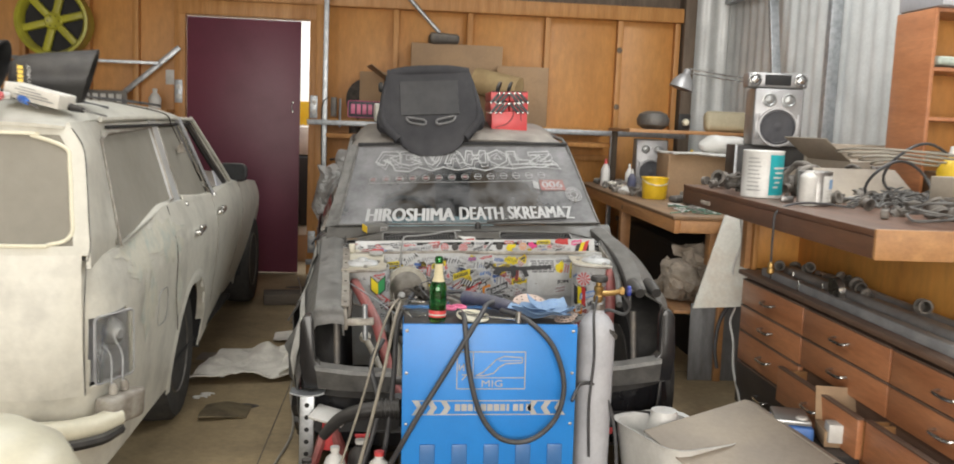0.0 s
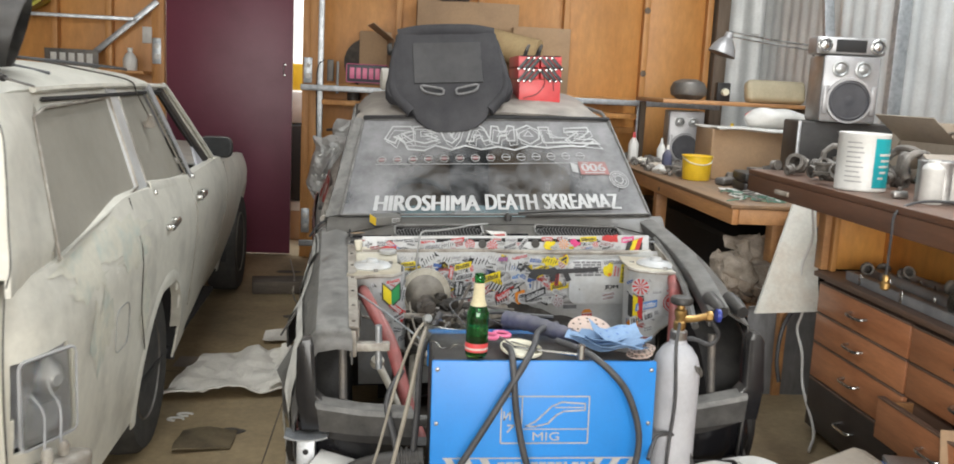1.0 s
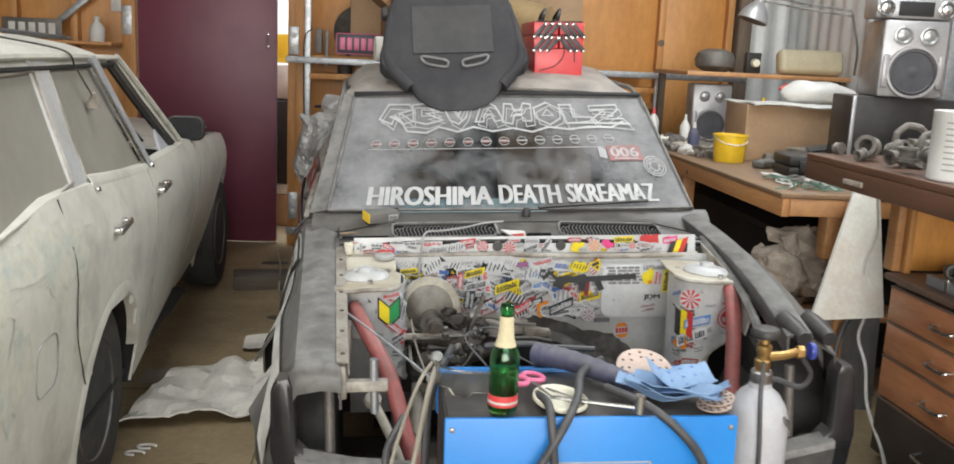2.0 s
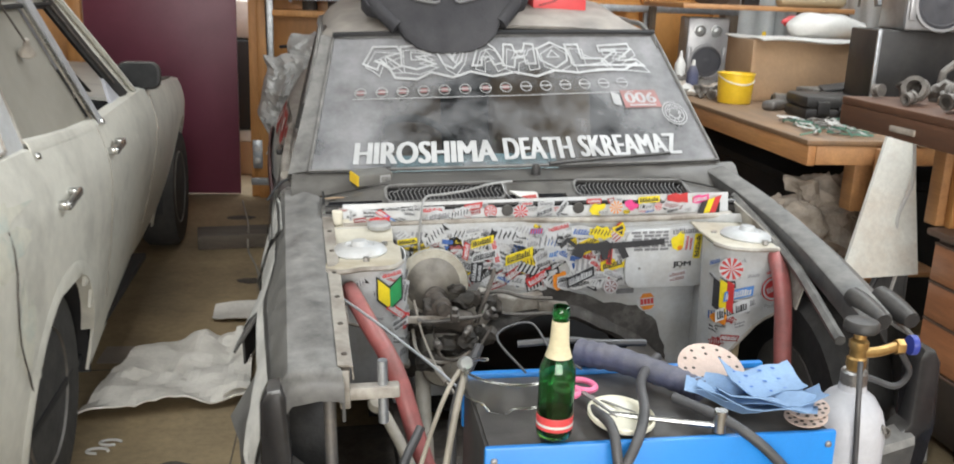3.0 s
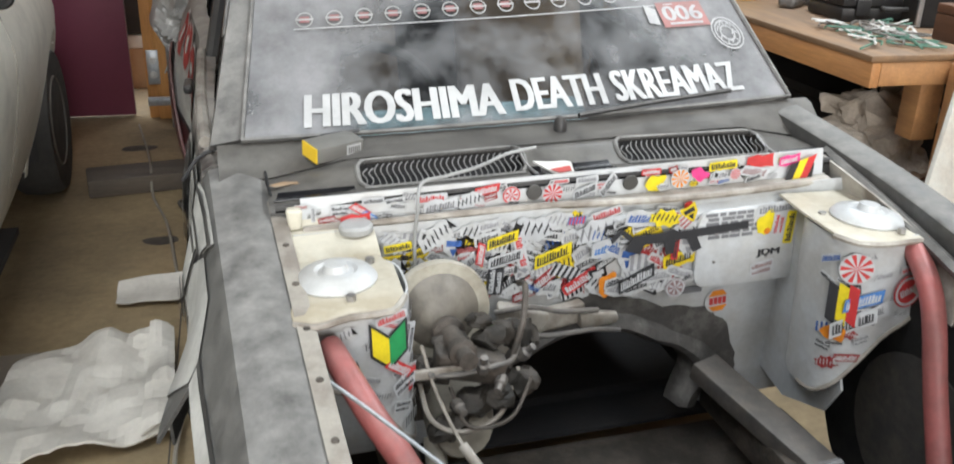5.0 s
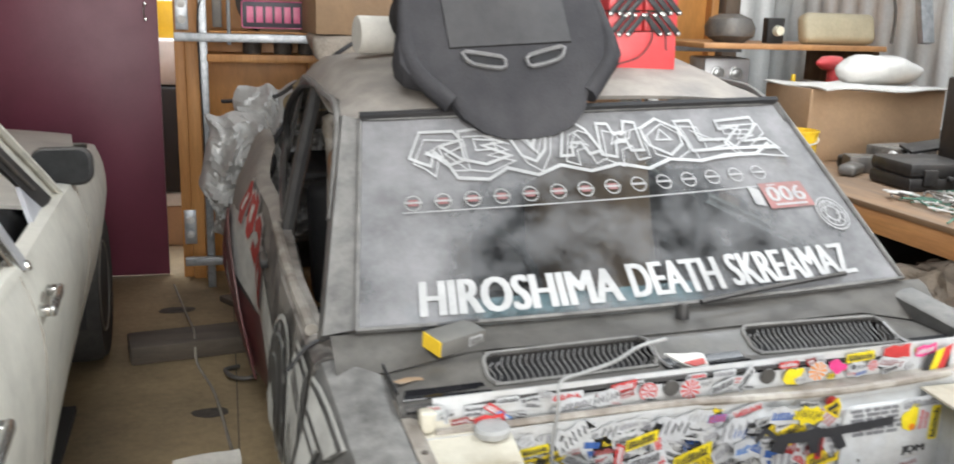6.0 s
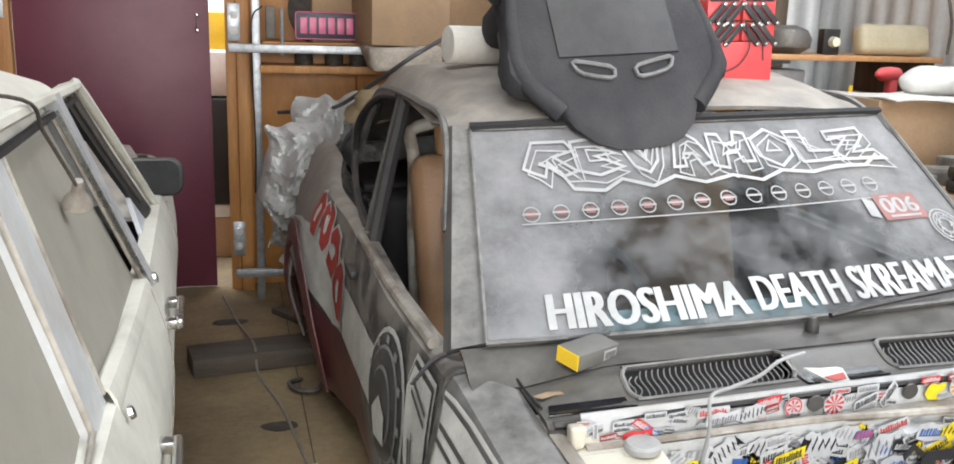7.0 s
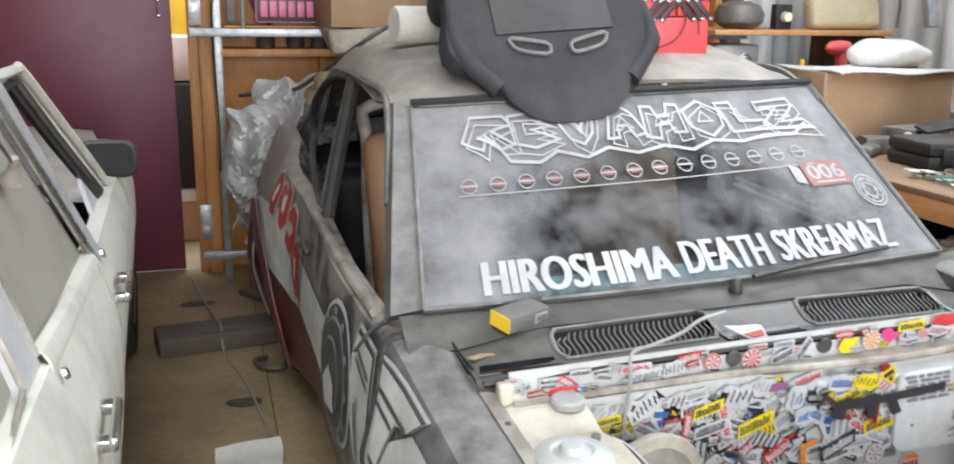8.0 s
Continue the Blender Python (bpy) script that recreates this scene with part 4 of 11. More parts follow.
part("brace_bar", tubem([(-0.49, -0.36, 0.655), (-0.45, -0.50, 0.62), (-0.395, -0.58, 0.53), (-0.345, -0.66, 0.36), (-0.30, -0.72, 0.25)], 0.021, 12), M["redbar"], coupe, "faded red brace tube")
part("brace_bar", tubem([(0.575, -0.33, 0.69), (0.558, -0.42, 0.62), (0.532, -0.50, 0.47), (0.50, -0.60, 0.30)], 0.021, 12), M["redbar"], coupe, "faded red brace tube")
# brake booster, master cylinder and the grimy pipework before it
BOOST = pose(-0.278, -0.185, 0.600, 80, 0, 4)
part("brake_booster", lathe(B(), [(0.02, -0.06), (0.070, -0.055), (0.082, -0.02), (0.092, -0.012), (0.094, 0.0), (0.090, 0.010), (0.080, 0.008)], 36, BOOST), M["booster"], coupe, "yellowed brake booster drum")
part("booster_face", lathe(B(), [(0.081, 0.006), (0.076, 0.002), (0.070, 0.008), (0.052, 0.020), (0.030, 0.034), (0.001, 0.036)], 36, BOOST), M["booster_face"], coupe, "grimy face of the brake booster")
part("master_cylinder", lathe(B(), [(0.001, 0.040), (0.030, 0.040), (0.030, 0.052), (0.020, 0.056), (0.020, 0.120), (0.024, 0.122), (0.024, 0.134), (0.016, 0.138), (0.016, 0.165), (0.001, 0.166)], 20, BOOST @ pose(0.0, -0.024, 0, 6, 0, 0)), M["grime"], coupe)
part("warning_tag", boxm(-0.020, 0.020, -0.006, 0.006, -0.012, 0.012, 0.005, pose(-0.362, -0.20, 0.630, 0, 8, 10)), M["hose_tan"], coupe, "small tan sensor block")
part("valve_block", crumple(box(B(), -0.062, 0.058, -0.022, 0.022, -0.026, 0.024, 0.008, pose(-0.250, -0.292, 0.548, 0, 10, -8), 3), 0.008, 34), M["grime"], coupe)
part("pipe_bracket", boxm(-0.075, 0.060, -0.004, 0.004, -0.009, 0.009, 0.002, pose(-0.285, -0.322, 0.556, 0, 3, 4)), M["bay_dirt"], coupe)
PIPES = (([(-0.37, -0.27, 0.53), (-0.30, -0.30, 0.525), (-0.22, -0.30, 0.53), (-0.17, -0.26, 0.52), (-0.13, -0.16, 0.53)], 0.005, "iron"), ([(-0.34, -0.26, 0.50), (-0.33, -0.31, 0.45), (-0.28, -0.33, 0.43), (-0.21, -0.31, 0.44), (-0.16, -0.25, 0.49)], 0.0045, "bay_dirt"),
         ([(-0.29, -0.28, 0.49), (-0.27, -0.33, 0.44), (-0.20, -0.34, 0.45), (-0.15, -0.30, 0.50)], 0.0035, "grime"),
         ([(-0.18, -0.26, 0.50), (-0.15, -0.24, 0.57), (-0.12, -0.16, 0.60), (-0.115, -0.10, 0.58)], 0.006, "grime"))
for pts, r, m in PIPES:
    part("brake_pipe", tubem([V(*p) + V(0, -0.03, 0.028) for p in pts], r, 8), M[m], coupe)
for x, y, z, a, b in ((-0.335, -0.27, 0.515, 60, 20), (-0.20, -0.29, 0.50, 100, -30), (-0.155, -0.25, 0.51, 40, 50), (-0.285, -0.30, 0.47, 90, 10), (-0.12, -0.19, 0.49, 70, -60), (-0.24, -0.31, 0.53, 20, 0)):
    part("pipe_union", lathe(B(), [(0.001, 0), (0.010, 0.0), (0.011, 0.006), (0.011, 0.018), (0.007, 0.022), (0.007, 0.036), (0.001, 0.037)], 8, pose(x, y - 0.03, z + 0.028, a, 0, b)), M["iron"], coupe)
for x, y, z, r, sx in ((-0.315, -0.25, 0.515, 0.030, 1.3), (-0.20, -0.235, 0.560, 0.026, 1.4), (-0.135, -0.18, 0.52, 0.034, 1.0), (-0.21, -0.29, 0.475, 0.026, 1.2), (-0.27, -0.235, 0.556, 0.024, 1.5), (-0.34, -0.22, 0.48, 0.032, 1.1), (-0.25, -0.28, 0.455, 0.030, 1.4), (-0.16, -0.26, 0.475, 0.030, 1.2), (-0.30, -0.30, 0.43, 0.028, 1.2), (-0.225, -0.225, 0.590, 0.016, 1.6)):
    bm = B()
    bmesh.ops.create_icosphere(bm, subdivisions=3, radius=r, matrix=pose(x, y - 0.03, z + 0.022) @ Matrix.Diagonal((sx, 0.9, 0.8, 1)))
    part("brake_fitting", crumple(crumple(bm, 0.014, 45, x), 0.006, 110, x), M["black_grime"], coupe)
part("steering_box", crumple(box(B(), -0.325, -0.205, -0.30, -0.18, 0.375, 0.470, 0.030, None, 3), 0.008, 30), M["hose_tan"], coupe, "dusty tan steering box")
part("steering_box_cap", lathe(B(), [(0.001, 0.0), (0.050, 0.0), (0.053, 0.006), (0.048, 0.016), (0.020, 0.022), (0.018, 0.030), (0.001, 0.031)], 20, pose(-0.268, -0.302, 0.425, 78, -6, 0)), M["hose_tan"], coupe)
part("steering_shaft", tubem([(-0.315, -0.28, 0.40), (-0.32, -0.34, 0.33), (-0.32, -0.42, 0.22)], 0.020, 10, 2), M["hose_tan"], coupe)
part("tie_rod", tubem([(-0.438, -0.645, 0.495), (-0.40, -0.70, 0.435), (-0.365, -0.76, 0.36), (-0.35, -0.79, 0.30)], 0.012, 10, 2), M["hose_tan"], coupe, "dusty tan track rod")
part("tie_rod_end", lathe(B(), [(0.001, 0), (0.020, 0.0), (0.023, 0.008), (0.020, 0.022), (0.010, 0.028), (0.001, 0.03)], 14, pose(-0.440, -0.640, 0.488, 30, 10, 0)), M["hose_tan"], coupe)
random.seed(5)
lead_pts = [(-0.335, -0.30, 0.60), (-0.32, -0.34, 0.53), (-0.29, -0.40, 0.46), (-0.26, -0.47, 0.43), (-0.235, -0.53, 0.38)]
part("sensor_lead", tubem(lead_pts, 0.0032, 6), M["bay_dirt"], coupe, "grey sensor lead with a connector")
part("sensor_plug", cyl(B(), lead_pts[2], (-0.272, -0.44, 0.44), 0.009, seg=10), M["bay_dirt"], coupe)
# front chassis legs and crossmember
for s in (-1, 1):
    part("chassis_leg", boxm(s * 0.36 - 0.035, s * 0.36 + 0.035, -0.86, 0.0, 0.22, 0.30, 0.008), M["grime"], coupe)
    part("headlamp_post", tubem([(s * 0.535 + (0.025 if s > 0 else 0), -0.80, 0.40), (s * 0.535 + (0.025 if s > 0 else 0), -0.78, 0.61)], 0.012, 10, 2), M["iron"], coupe)
part("crossmember", boxm(-0.40, 0.40, -0.50, -0.40, 0.15, 0.23, 0.015), M["grime"], coupe)
part("diagonal_stay", boxm(-0.035, 0.035, -0.22, 0.22, -0.02, 0.02, 0.004, pose(0.36, -0.33, 0.31, 14, 0, 20)), M["iron"], coupe)
# Added dark sheet hides the lit floor; its colour stands for shade under the bay.
part("undertray", sheet([[V(x, y, 0.125 + 0.012 * math.sin(9 * x) * math.sin(7 * y)) for x in [-0.58 + 0.116 * i for i in range(11)]] for y in [-0.84 + 0.105 * j for j in range(9)]], 0.004), M["grime"], coupe, "added dark sheet standing in for shade below the empty engine bay")
part("radiator_rail", boxm(-0.46, -0.18, -0.86, -0.83, 0.37, 0.395, 0.004), M["dusty"], coupe)
part("bolt_head", lathe(B(), [(0.012, 0), (0.012, 0.008), (0.006, 0.013), (0.0005, 0.014)], 12, pose(-0.345, -0.862, 0.415, 90, 0, 0)), M["white"], coupe)

# nose: headlamp surrounds, lower panel, bumper cover
for s in (-1, 1):
    ox = 0.045 if s > 0 else 0.0
    at = Matrix(((s, 0, 0, s * (0.60 + ox)), (0, 0, -1, -0.775), (0, 1, 0, 0.43), (0, 0, 0, 1)))
    leg = [(0.010, 0.03), (0.012, 0.17), (0.022, 0.195), (0.048, 0.19), (0.062, 0.165), (0.068, 0.02), (0.052, -0.075), (-0.05, -0.075), (-0.05, 0.0), (-0.015, 0.004)]
    part("headlamp_surround", slab(B(), leg, 0.055, at, 0.008), M["gloss"], coupe, "glossy black headlamp surround without lamp")
    part("surround_shelf", sheet([[V(s * (x + ox * k), y, z) for k, x, y, z in ((1, 0.612, -0.79, 0.446), (1, 0.612, -0.845, 0.440), (1, 0.606, -0.857, 0.428), (1, 0.60, -0.855, 0.362))], [V(s * (x + ox * k), y, z) for k, x, y, z in ((0.5, 0.48, -0.835, 0.437), (0.5, 0.48, -0.885, 0.432), (0.5, 0.48, -0.897, 0.42), (0.5, 0.48, -0.892, 0.36))], [V(s * x, y, z) for x, y, z in ((0.34, -0.855, 0.432), (0.33, -0.905, 0.428), (0.33, -0.915, 0.415), (0.33, -0.908, 0.358))]], 0.006), M["dusty"], coupe)
rows = []
for a in range(-12, 13):
    x = 0.71 * a / 12
    y = -0.90 + 0.16 * abs(a / 12) ** 4
    rows.append([V(x * 0.96, y + 0.02, 0.345), V(x * 0.985, y - 0.005, 0.33), V(x, y, 0.26), V(x * 0.99, y + 0.008, 0.225), V(x * 0.985, y - 0.015, 0.21), V(x * 0.97, y - 0.01, 0.16), V(x * 0.95, y + 0.04, 0.12)])
part("front_bumper", sheet(rows, 0.006), M["gloss"], coupe, "glossy black front bumper cover")
for s in (-1, 1):
    part("bumper_slot", slab(B(), rounded(0.30, 0.05, 0.02), 0.006, pose(s * 0.46, -0.905, 0.245, 90, 0, -4 * s)), M["dark"], coupe)
    part("bumper_corner", sheet([[V(s * (0.67 + 0.03 * math.sin(u)), -0.80 + 0.35 * u / 1.5, 0.35 - 0.22 * w) for w in (0, 0.33, 0.66, 1)] for u in (0, 0.5, 1.0, 1.5)], 0.006), M["maroon"] if s < 0 else M["gloss"], coupe)
    part("tow_mark", slab(B(), [(-0.03, 0.012), (0.03, 0.012), (0.015, -0.012), (-0.02, -0.012)], 0.002, pose(s * 0.44, -0.915, 0.20, 90, 0, 0)), M["red"], coupe)

for dx in (0.0, 0.062):
    part("rubber_end", tubem([(0.572 + dx, -0.70, 0.702), (0.574 + dx, -0.75, 0.694), (0.576 + dx, -0.815, 0.684)], lambda u: 0.012 + 0.012 * math.sin(math.pi * min(1.0, 0.25 + 0.60 * u)), 16, 4), M["black"], coupe)

# wheels
def coupe_wheel(x, y, z, s, k=1.0):
    w = part("wheel", lathe(B(), [(0.17, -0.085), (0.255, -0.095), (0.275, -0.07), (0.28, 0.0), (0.275, 0.07), (0.255, 0.095), (0.17, 0.085)], 32, pose(x, y, z, 0, 90, 0) @ Matrix.Diagonal((k, k, 0.86, 1))), M["coupe_tyre"], coupe, "dusty black tyre")
    part("rim", lathe(B(), [(0.175, -0.08), (0.165, -0.06), (0.14, 0.02), (0.05, 0.05 * s), (0.001, 0.05 * s)], 24, pose(x, y, z, 0, 90, 0)), M["iron"], w)


coupe_wheel(-0.62, -0.40, 0.27, -1)
coupe_wheel(0.675, -0.40, 0.30, 1, 1.09)
coupe_wheel(-0.66, 2.02, 0.28, -1)
coupe_wheel(0.66, 2.02, 0.28, 1)

# windscreen
WS0, WS1 = (0.212, 0.826), (0.632, 1.178)
def screen(u, v, off=0.0):
    """A place on the windscreen: u from -1 to 1 across, v from 0 to 1 up the slope."""
    hw = 0.615 * (1 - v) + 0.535 * v
    y, z = WS0[0] + (WS1[0] - WS0[0]) * v, WS0[1] + (WS1[1] - WS0[1]) * v
    bow = 0.05 * (1 - u * u)
    n = V(0, -(WS1[1] - WS0[1]), WS1[0] - WS0[0]).normalized()
    return V(0.022 + u * hw, y - bow * 0.9, z + 0.006 * (1 - u * u)) + n * off


windscreen = part("windscreen", sheet([[screen(-1 + i / 10, j / 10) for i in range(21)] for j in range(11)], 0.004), M["windscreen"], coupe, "dusty windscreen with white lettering")
windscreen.visible_shadow = False
edge = [screen(-1 + i / 10, 0.0, 0.002) for i in range(21)] + [screen(1, j / 8, 0.002) for j in range(1, 9)] + [screen(1 - i / 10, 1.0, 0.002) for i in range(1, 21)] + [screen(-1, 1 - j / 8, 0.002) for j in range(1, 9)]
part("screen_rubber", tubem(edge, 0.006, 6, 1), M["dusty"], coupe)
part("header_seal", tubem([screen(-1 + i / 10, 1.0, 0.006) + V(0, 0.006, 0.004) for i in range(21)], 0.011, 6, 1), M["dark"], coupe)

part("panel_gap", tubem([(-0.655, 0.192, 0.766), (-0.60, 0.192, 0.784), (-0.562, 0.188, 0.7845), (-0.556, 0.17, 0.784), (-0.553, 0.09, 0.778), (-0.550, 0.012, 0.777)], 0.0028, 6, 4), M["dark"], coupe)
rows = []
for i in range(29):
    u = -1.08 + 2.16 * i / 28
    q = screen(max(-1.0, min(1.0, u)), 0.0)
    q.x = 0.022 + 0.615 * u
    rows.append([q + V(0, 0.006, -0.007), q + V(0, -0.020, -0.014)] + [V(q.x, q.y - d, (q.z - 0.014) * (1 - k) + k * (cowl_z(q.x, q.y - 0.09) + 0.004)) for d, k in ((0.045, 0.4), (0.070, 0.8), (0.090, 1.0))])
part("scuttle", sheet(rows, 0.004), M["cowl"], coupe)


def side(y, z):
    """Body side: half width at a place along and up the car."""
    w = 0.665 + 0.035 * min(1.0, max(0.0, (y - 0.1) / 0.6))
    w += 0.045 * math.sin(math.pi * min(1, max(0, (z - 0.15) / 0.65)))
    k = min(1.0, max(0.0, (y - 1.40) / 0.55))
    k = k * k * (3 - 2 * k) * (1 - 0.5 * min(1.0, max(0.0, (y - 2.3) / 0.4)))
    prof = ((0.0, 1.0), (0.10, 1.15), (0.36, 1.30), (0.59, 1.0), (0.76, 0.90), (0.85, 0.45), (0.94, -0.25), (1.1, -0.6))
    for (a, p), (b, q) in zip(prof, prof[1:]):
        if a <= z <= b:
            w += 0.090 * k * (p + (q - p) * (z - a) / (b - a))
    return w


# greenhouse
for s in (-1, 1):
    part("a_pillar", sheet([[V(s * (0.662 - 0.105 * v), 0.275 + 0.42 * v, 0.79 + 0.39 * v), V(s * (0.655 - 0.105 * v), 0.235 + 0.41 * v, 0.815 + 0.375 * v), V(s * (0.615 - 0.080 * v) + 0.022, 0.217 + 0.418 * v, 0.828 + 0.352 * v)] for v in [i / 8 for i in range(9)]], 0.012), M["dusty"], coupe)
roof_line = [(0.628, 1.180), (0.70, 1.207), (0.85, 1.235), (1.1, 1.268), (1.35, 1.278), (1.6, 1.262), (1.85, 1.215), (2.1, 1.13), (2.35, 1.01), (2.6, 0.90)]
rows = []
for y, z in roof_line:
    k = max(0.0, (y - 1.6) / 1.0)
    hw = 0.552 + 0.015 * min(1, (y - 0.62) / 0.5) - 0.05 * k
    drop = 0.06 if y > 0.7 else 0.02
    rows.append([V(hw * u, y, z + 0.035 * (1 - abs(u) ** 2.2) - drop * max(0.0, (abs(u) - 0.86) / 0.14) ** 1.5) for u in [-1 + i / 14 for i in range(29)]])
part("roof", sheet(rows, 0.01), M["roof"], coupe, "roof under a thick coat of dust")
for s in (-1, 1):
    belt = lambda y: 0.775 + 0.035 * max(0, min(y, 2.2) - 0.4) + (0.085 * min(1.0, (y - 1.4) / 0.6) ** 2 if y > 1.4 else 0)
    def panel(y0, y1, n, top=None, low=0.15):
        rows = []
        for i in range(n + 1):
            y = y0 + (y1 - y0) * i / n
            zt = (top or belt)(y)
            r = [V(s * side(y, low + (zt - low) * j / 14), y, low + (zt - low) * j / 14) for j in range(15)]
            r += [V(s * (side(y, zt) - 0.02), y, zt + 0.012), V(s * (side(y, zt) - 0.05), y, zt + 0.010)]
            rows.append(r)
        return rows
    part("door_skin", sheet(panel(0.193, 1.235, 18), 0.012), M["door"], coupe, "dusty black door with large vinyl lettering")
    rows = panel(1.24, 2.75, 30)
    bm = sheet(rows)
    bmesh.ops.delete(bm, geom=[f for f in bm.faces if (f.calc_center_median().y - 2.02) ** 2 + (f.calc_center_median().z - 0.26) ** 2 < 0.30 ** 2], context="FACES")
    thicken(bm, 0.01)
    part("rear_quarter", bm, M["roof"], coupe)
    # flared maroon lower quarter
    rows = []
    for i in range(13):
        a = radians(-12 + 204 * i / 12)
        cy, cz = 2.02 + 0.32 * math.cos(a), 0.27 + 0.32 * math.sin(a)
        rows.append([V(s * (side(cy, max(0.2, cz)) - 0.02), cy, cz), V(s * (side(cy, max(0.2, cz)) + 0.016), 2.02 + 0.35 * math.cos(a), 0.27 + 0.35 * math.sin(a)), V(s * (side(cy, max(0.2, cz)) + 0.003), 2.02 + 0.43 * math.cos(a), 0.27 + 0.43 * math.sin(a))])
    part("wheel_arch_flare", sheet(rows, 0.006), M["maroon"], coupe, "riveted maroon wheel arch flare")
    part("drip_rail", tubem([V(s * 0.605, 0.48, 0.985), V(s * 0.558, 0.69, 1.185), V(s * 0.562, 0.95, 1.215), V(s * 0.565, 1.35, 1.222), V(s * 0.558, 1.65, 1.195), V(s * 0.570, 1.86, 1.10), V(s * 0.60, 2.02, 0.965)], 0.009, 6), M["dusty"], coupe)
    part("window_seal", tubem([V(s * 0.62, 0.345, 0.81), V(s * 0.59, 0.52, 0.98), V(s * 0.54, 0.725, 1.172), V(s * 0.545, 1.10, 1.20), V(s * 0.55, 1.20, 1.20)], 0.012, 6), M["black"], coupe)
    part("b_pillar", tubem([V(s * 0.665, 1.16, 0.79), V(s * 0.61, 1.19, 1.0), V(s * 0.55, 1.21, 1.21)], 0.020, 8), M["black"], coupe)
    part("b_pillar", tubem([V(s * 0.668, 1.27, 0.80), V(s * 0.615, 1.265, 1.0), V(s * 0.552, 1.265, 1.215)], 0.010, 8), M["dusty"], coupe)
    part("quarter_window_seal", tubem([V(s * 0.660, 1.31, 0.815), V(s * 0.645, 1.60, 0.845), V(s * 0.625, 1.82, 0.90), V(s * 0.605, 1.93, 0.96), V(s * 0.60, 1.84, 1.08), V(s * 0.562, 1.62, 1.178), V(s * 0.55, 1.31, 1.205)], 0.013, 6), M["black"], coupe)
    part("c_pillar", sheet([[V(s * (0.615 - 0.06 * v), 1.93 - 0.22 * v + 0.32 * w * (1 - 0.25 * v), 0.88 + 0.30 * v - 0.05 * w * v) for v in [i / 6 for i in range(7)]] for w in (0, 0.3, 0.6, 1.0, 1.5)], 0.01), M["dusty"], coupe)
    part("door_top", tubem([V(s * 0.668, 0.33, 0.795), V(s * 0.685, 0.75, 0.80), V(s * 0.69, 1.2, 0.815)], 0.014, 8), M["bay_dirt"], coupe)
    part("door_handle", boxm(s * 0.735 - 0.012, s * 0.735 + 0.012, 1.06, 1.17, 0.725, 0.75, 0.008), M["black"], coupe)
part("boot", sheet([[V(0.68 * u, 2.4 + 0.5 * j / 4, 0.94 - 0.04 * (j / 4) - 0.03 * abs(u) ** 3) for u in [-1 + i / 8 for i in range(17)]] for j in range(5)], 0.01), M["dusty"], coupe)
part("tail_panel", boxm(-0.68, 0.68, 2.88, 2.92, 0.2, 0.90, 0.02), M["dusty"], coupe)

# inside
part("cabin_floor", boxm(-0.60, 0.60, 0.1, 2.3, 0.17, 0.19), M["dark"], coupe)
part("parcel_shelf", boxm(-0.58, 0.58, 1.95, 2.5, 0.80, 0.83, 0.01), M["dark"], coupe)
bm = sheet([[V(x, 0.20 + 0.22 * j / 5, 0.775 + 0.030 * math.sin(math.pi * j / 5)) for x in [-0.58 + 1.16 * i / 8 for i in range(9)]] for j in range(6)], 0.02)
part("dashboard", bm, M["dark"], coupe)
part("dash_front", boxm(-0.58, 0.58, 0.36, 0.40, 0.55, 0.77, 0.02), M["dark"], coupe)
part("steering_wheel", tubem([V(-0.28 + 0.17 * math.cos(radians(a)), 0.55 + 0.06 * math.sin(radians(a)), 0.76 + 0.16 * math.sin(radians(a))) for a in range(0, 361, 20)], 0.013, 8, 2), M["black"], coupe)
part("sun_strip", sheet([[screen(u, v, -0.014) for u in [-0.84 + 1.02 * i / 10 for i in range(11)]] for v in (0.0, 0.06, 0.115)], 0.002), M["card_blue"], coupe, "pale blue card lying on the dashboard")
def car_seat(x):
    bm = B()
    box(bm, x - 0.22, x + 0.22, 0.78, 1.22, 0.36, 0.50, 0.05, None, 4)
    c = part("seat_cushion", bm, M["tan"], coupe, "tan vinyl front seat")
    part("seat_back", box(B(), x - 0.21, x + 0.21, -0.06, 0.07, 0.0, 0.58, 0.05, pose(0, 1.20, 0.46, -14, 0, 0), 4), M["tan"], c)
    part("headrest", box(B(), x - 0.13, x + 0.13, -0.05, 0.04, 0.55, 0.72, 0.04, pose(0, 1.20, 0.46, -14, 0, 0), 4), M["tan"], c)


car_seat(-0.31)
car_seat(0.31)
part("rear_bench", box(B(), -0.55, 0.55, 1.75, 1.92, 0.36, 0.82, 0.05, None, 3), M["dark"], coupe)
part("roll_tube", tubem([(-0.50, 1.40, 0.2), (-0.50, 1.38, 0.95), (-0.42, 1.36, 1.12), (0.42, 1.36, 1.12), (0.50, 1.38, 0.95), (0.50, 1.40, 0.2)], 0.02, 10, 5), M["bay_dirt"], coupe)
part("roll_tube", tubem([(-0.42, 1.38, 1.0), (-0.46, 0.9, 0.55), (-0.48, 0.5, 0.3)], 0.018, 10, 3), M["bay_dirt"], coupe)

# ---- lettering and decals on the coupe ----
def screen_decal(name, bm, material, off, label=""):
    for v in bm.verts:
        v.co = screen(v.co.x, v.co.y, off + v.co.z)
    return part(name, bm, material, windscreen, label, smooth=0)


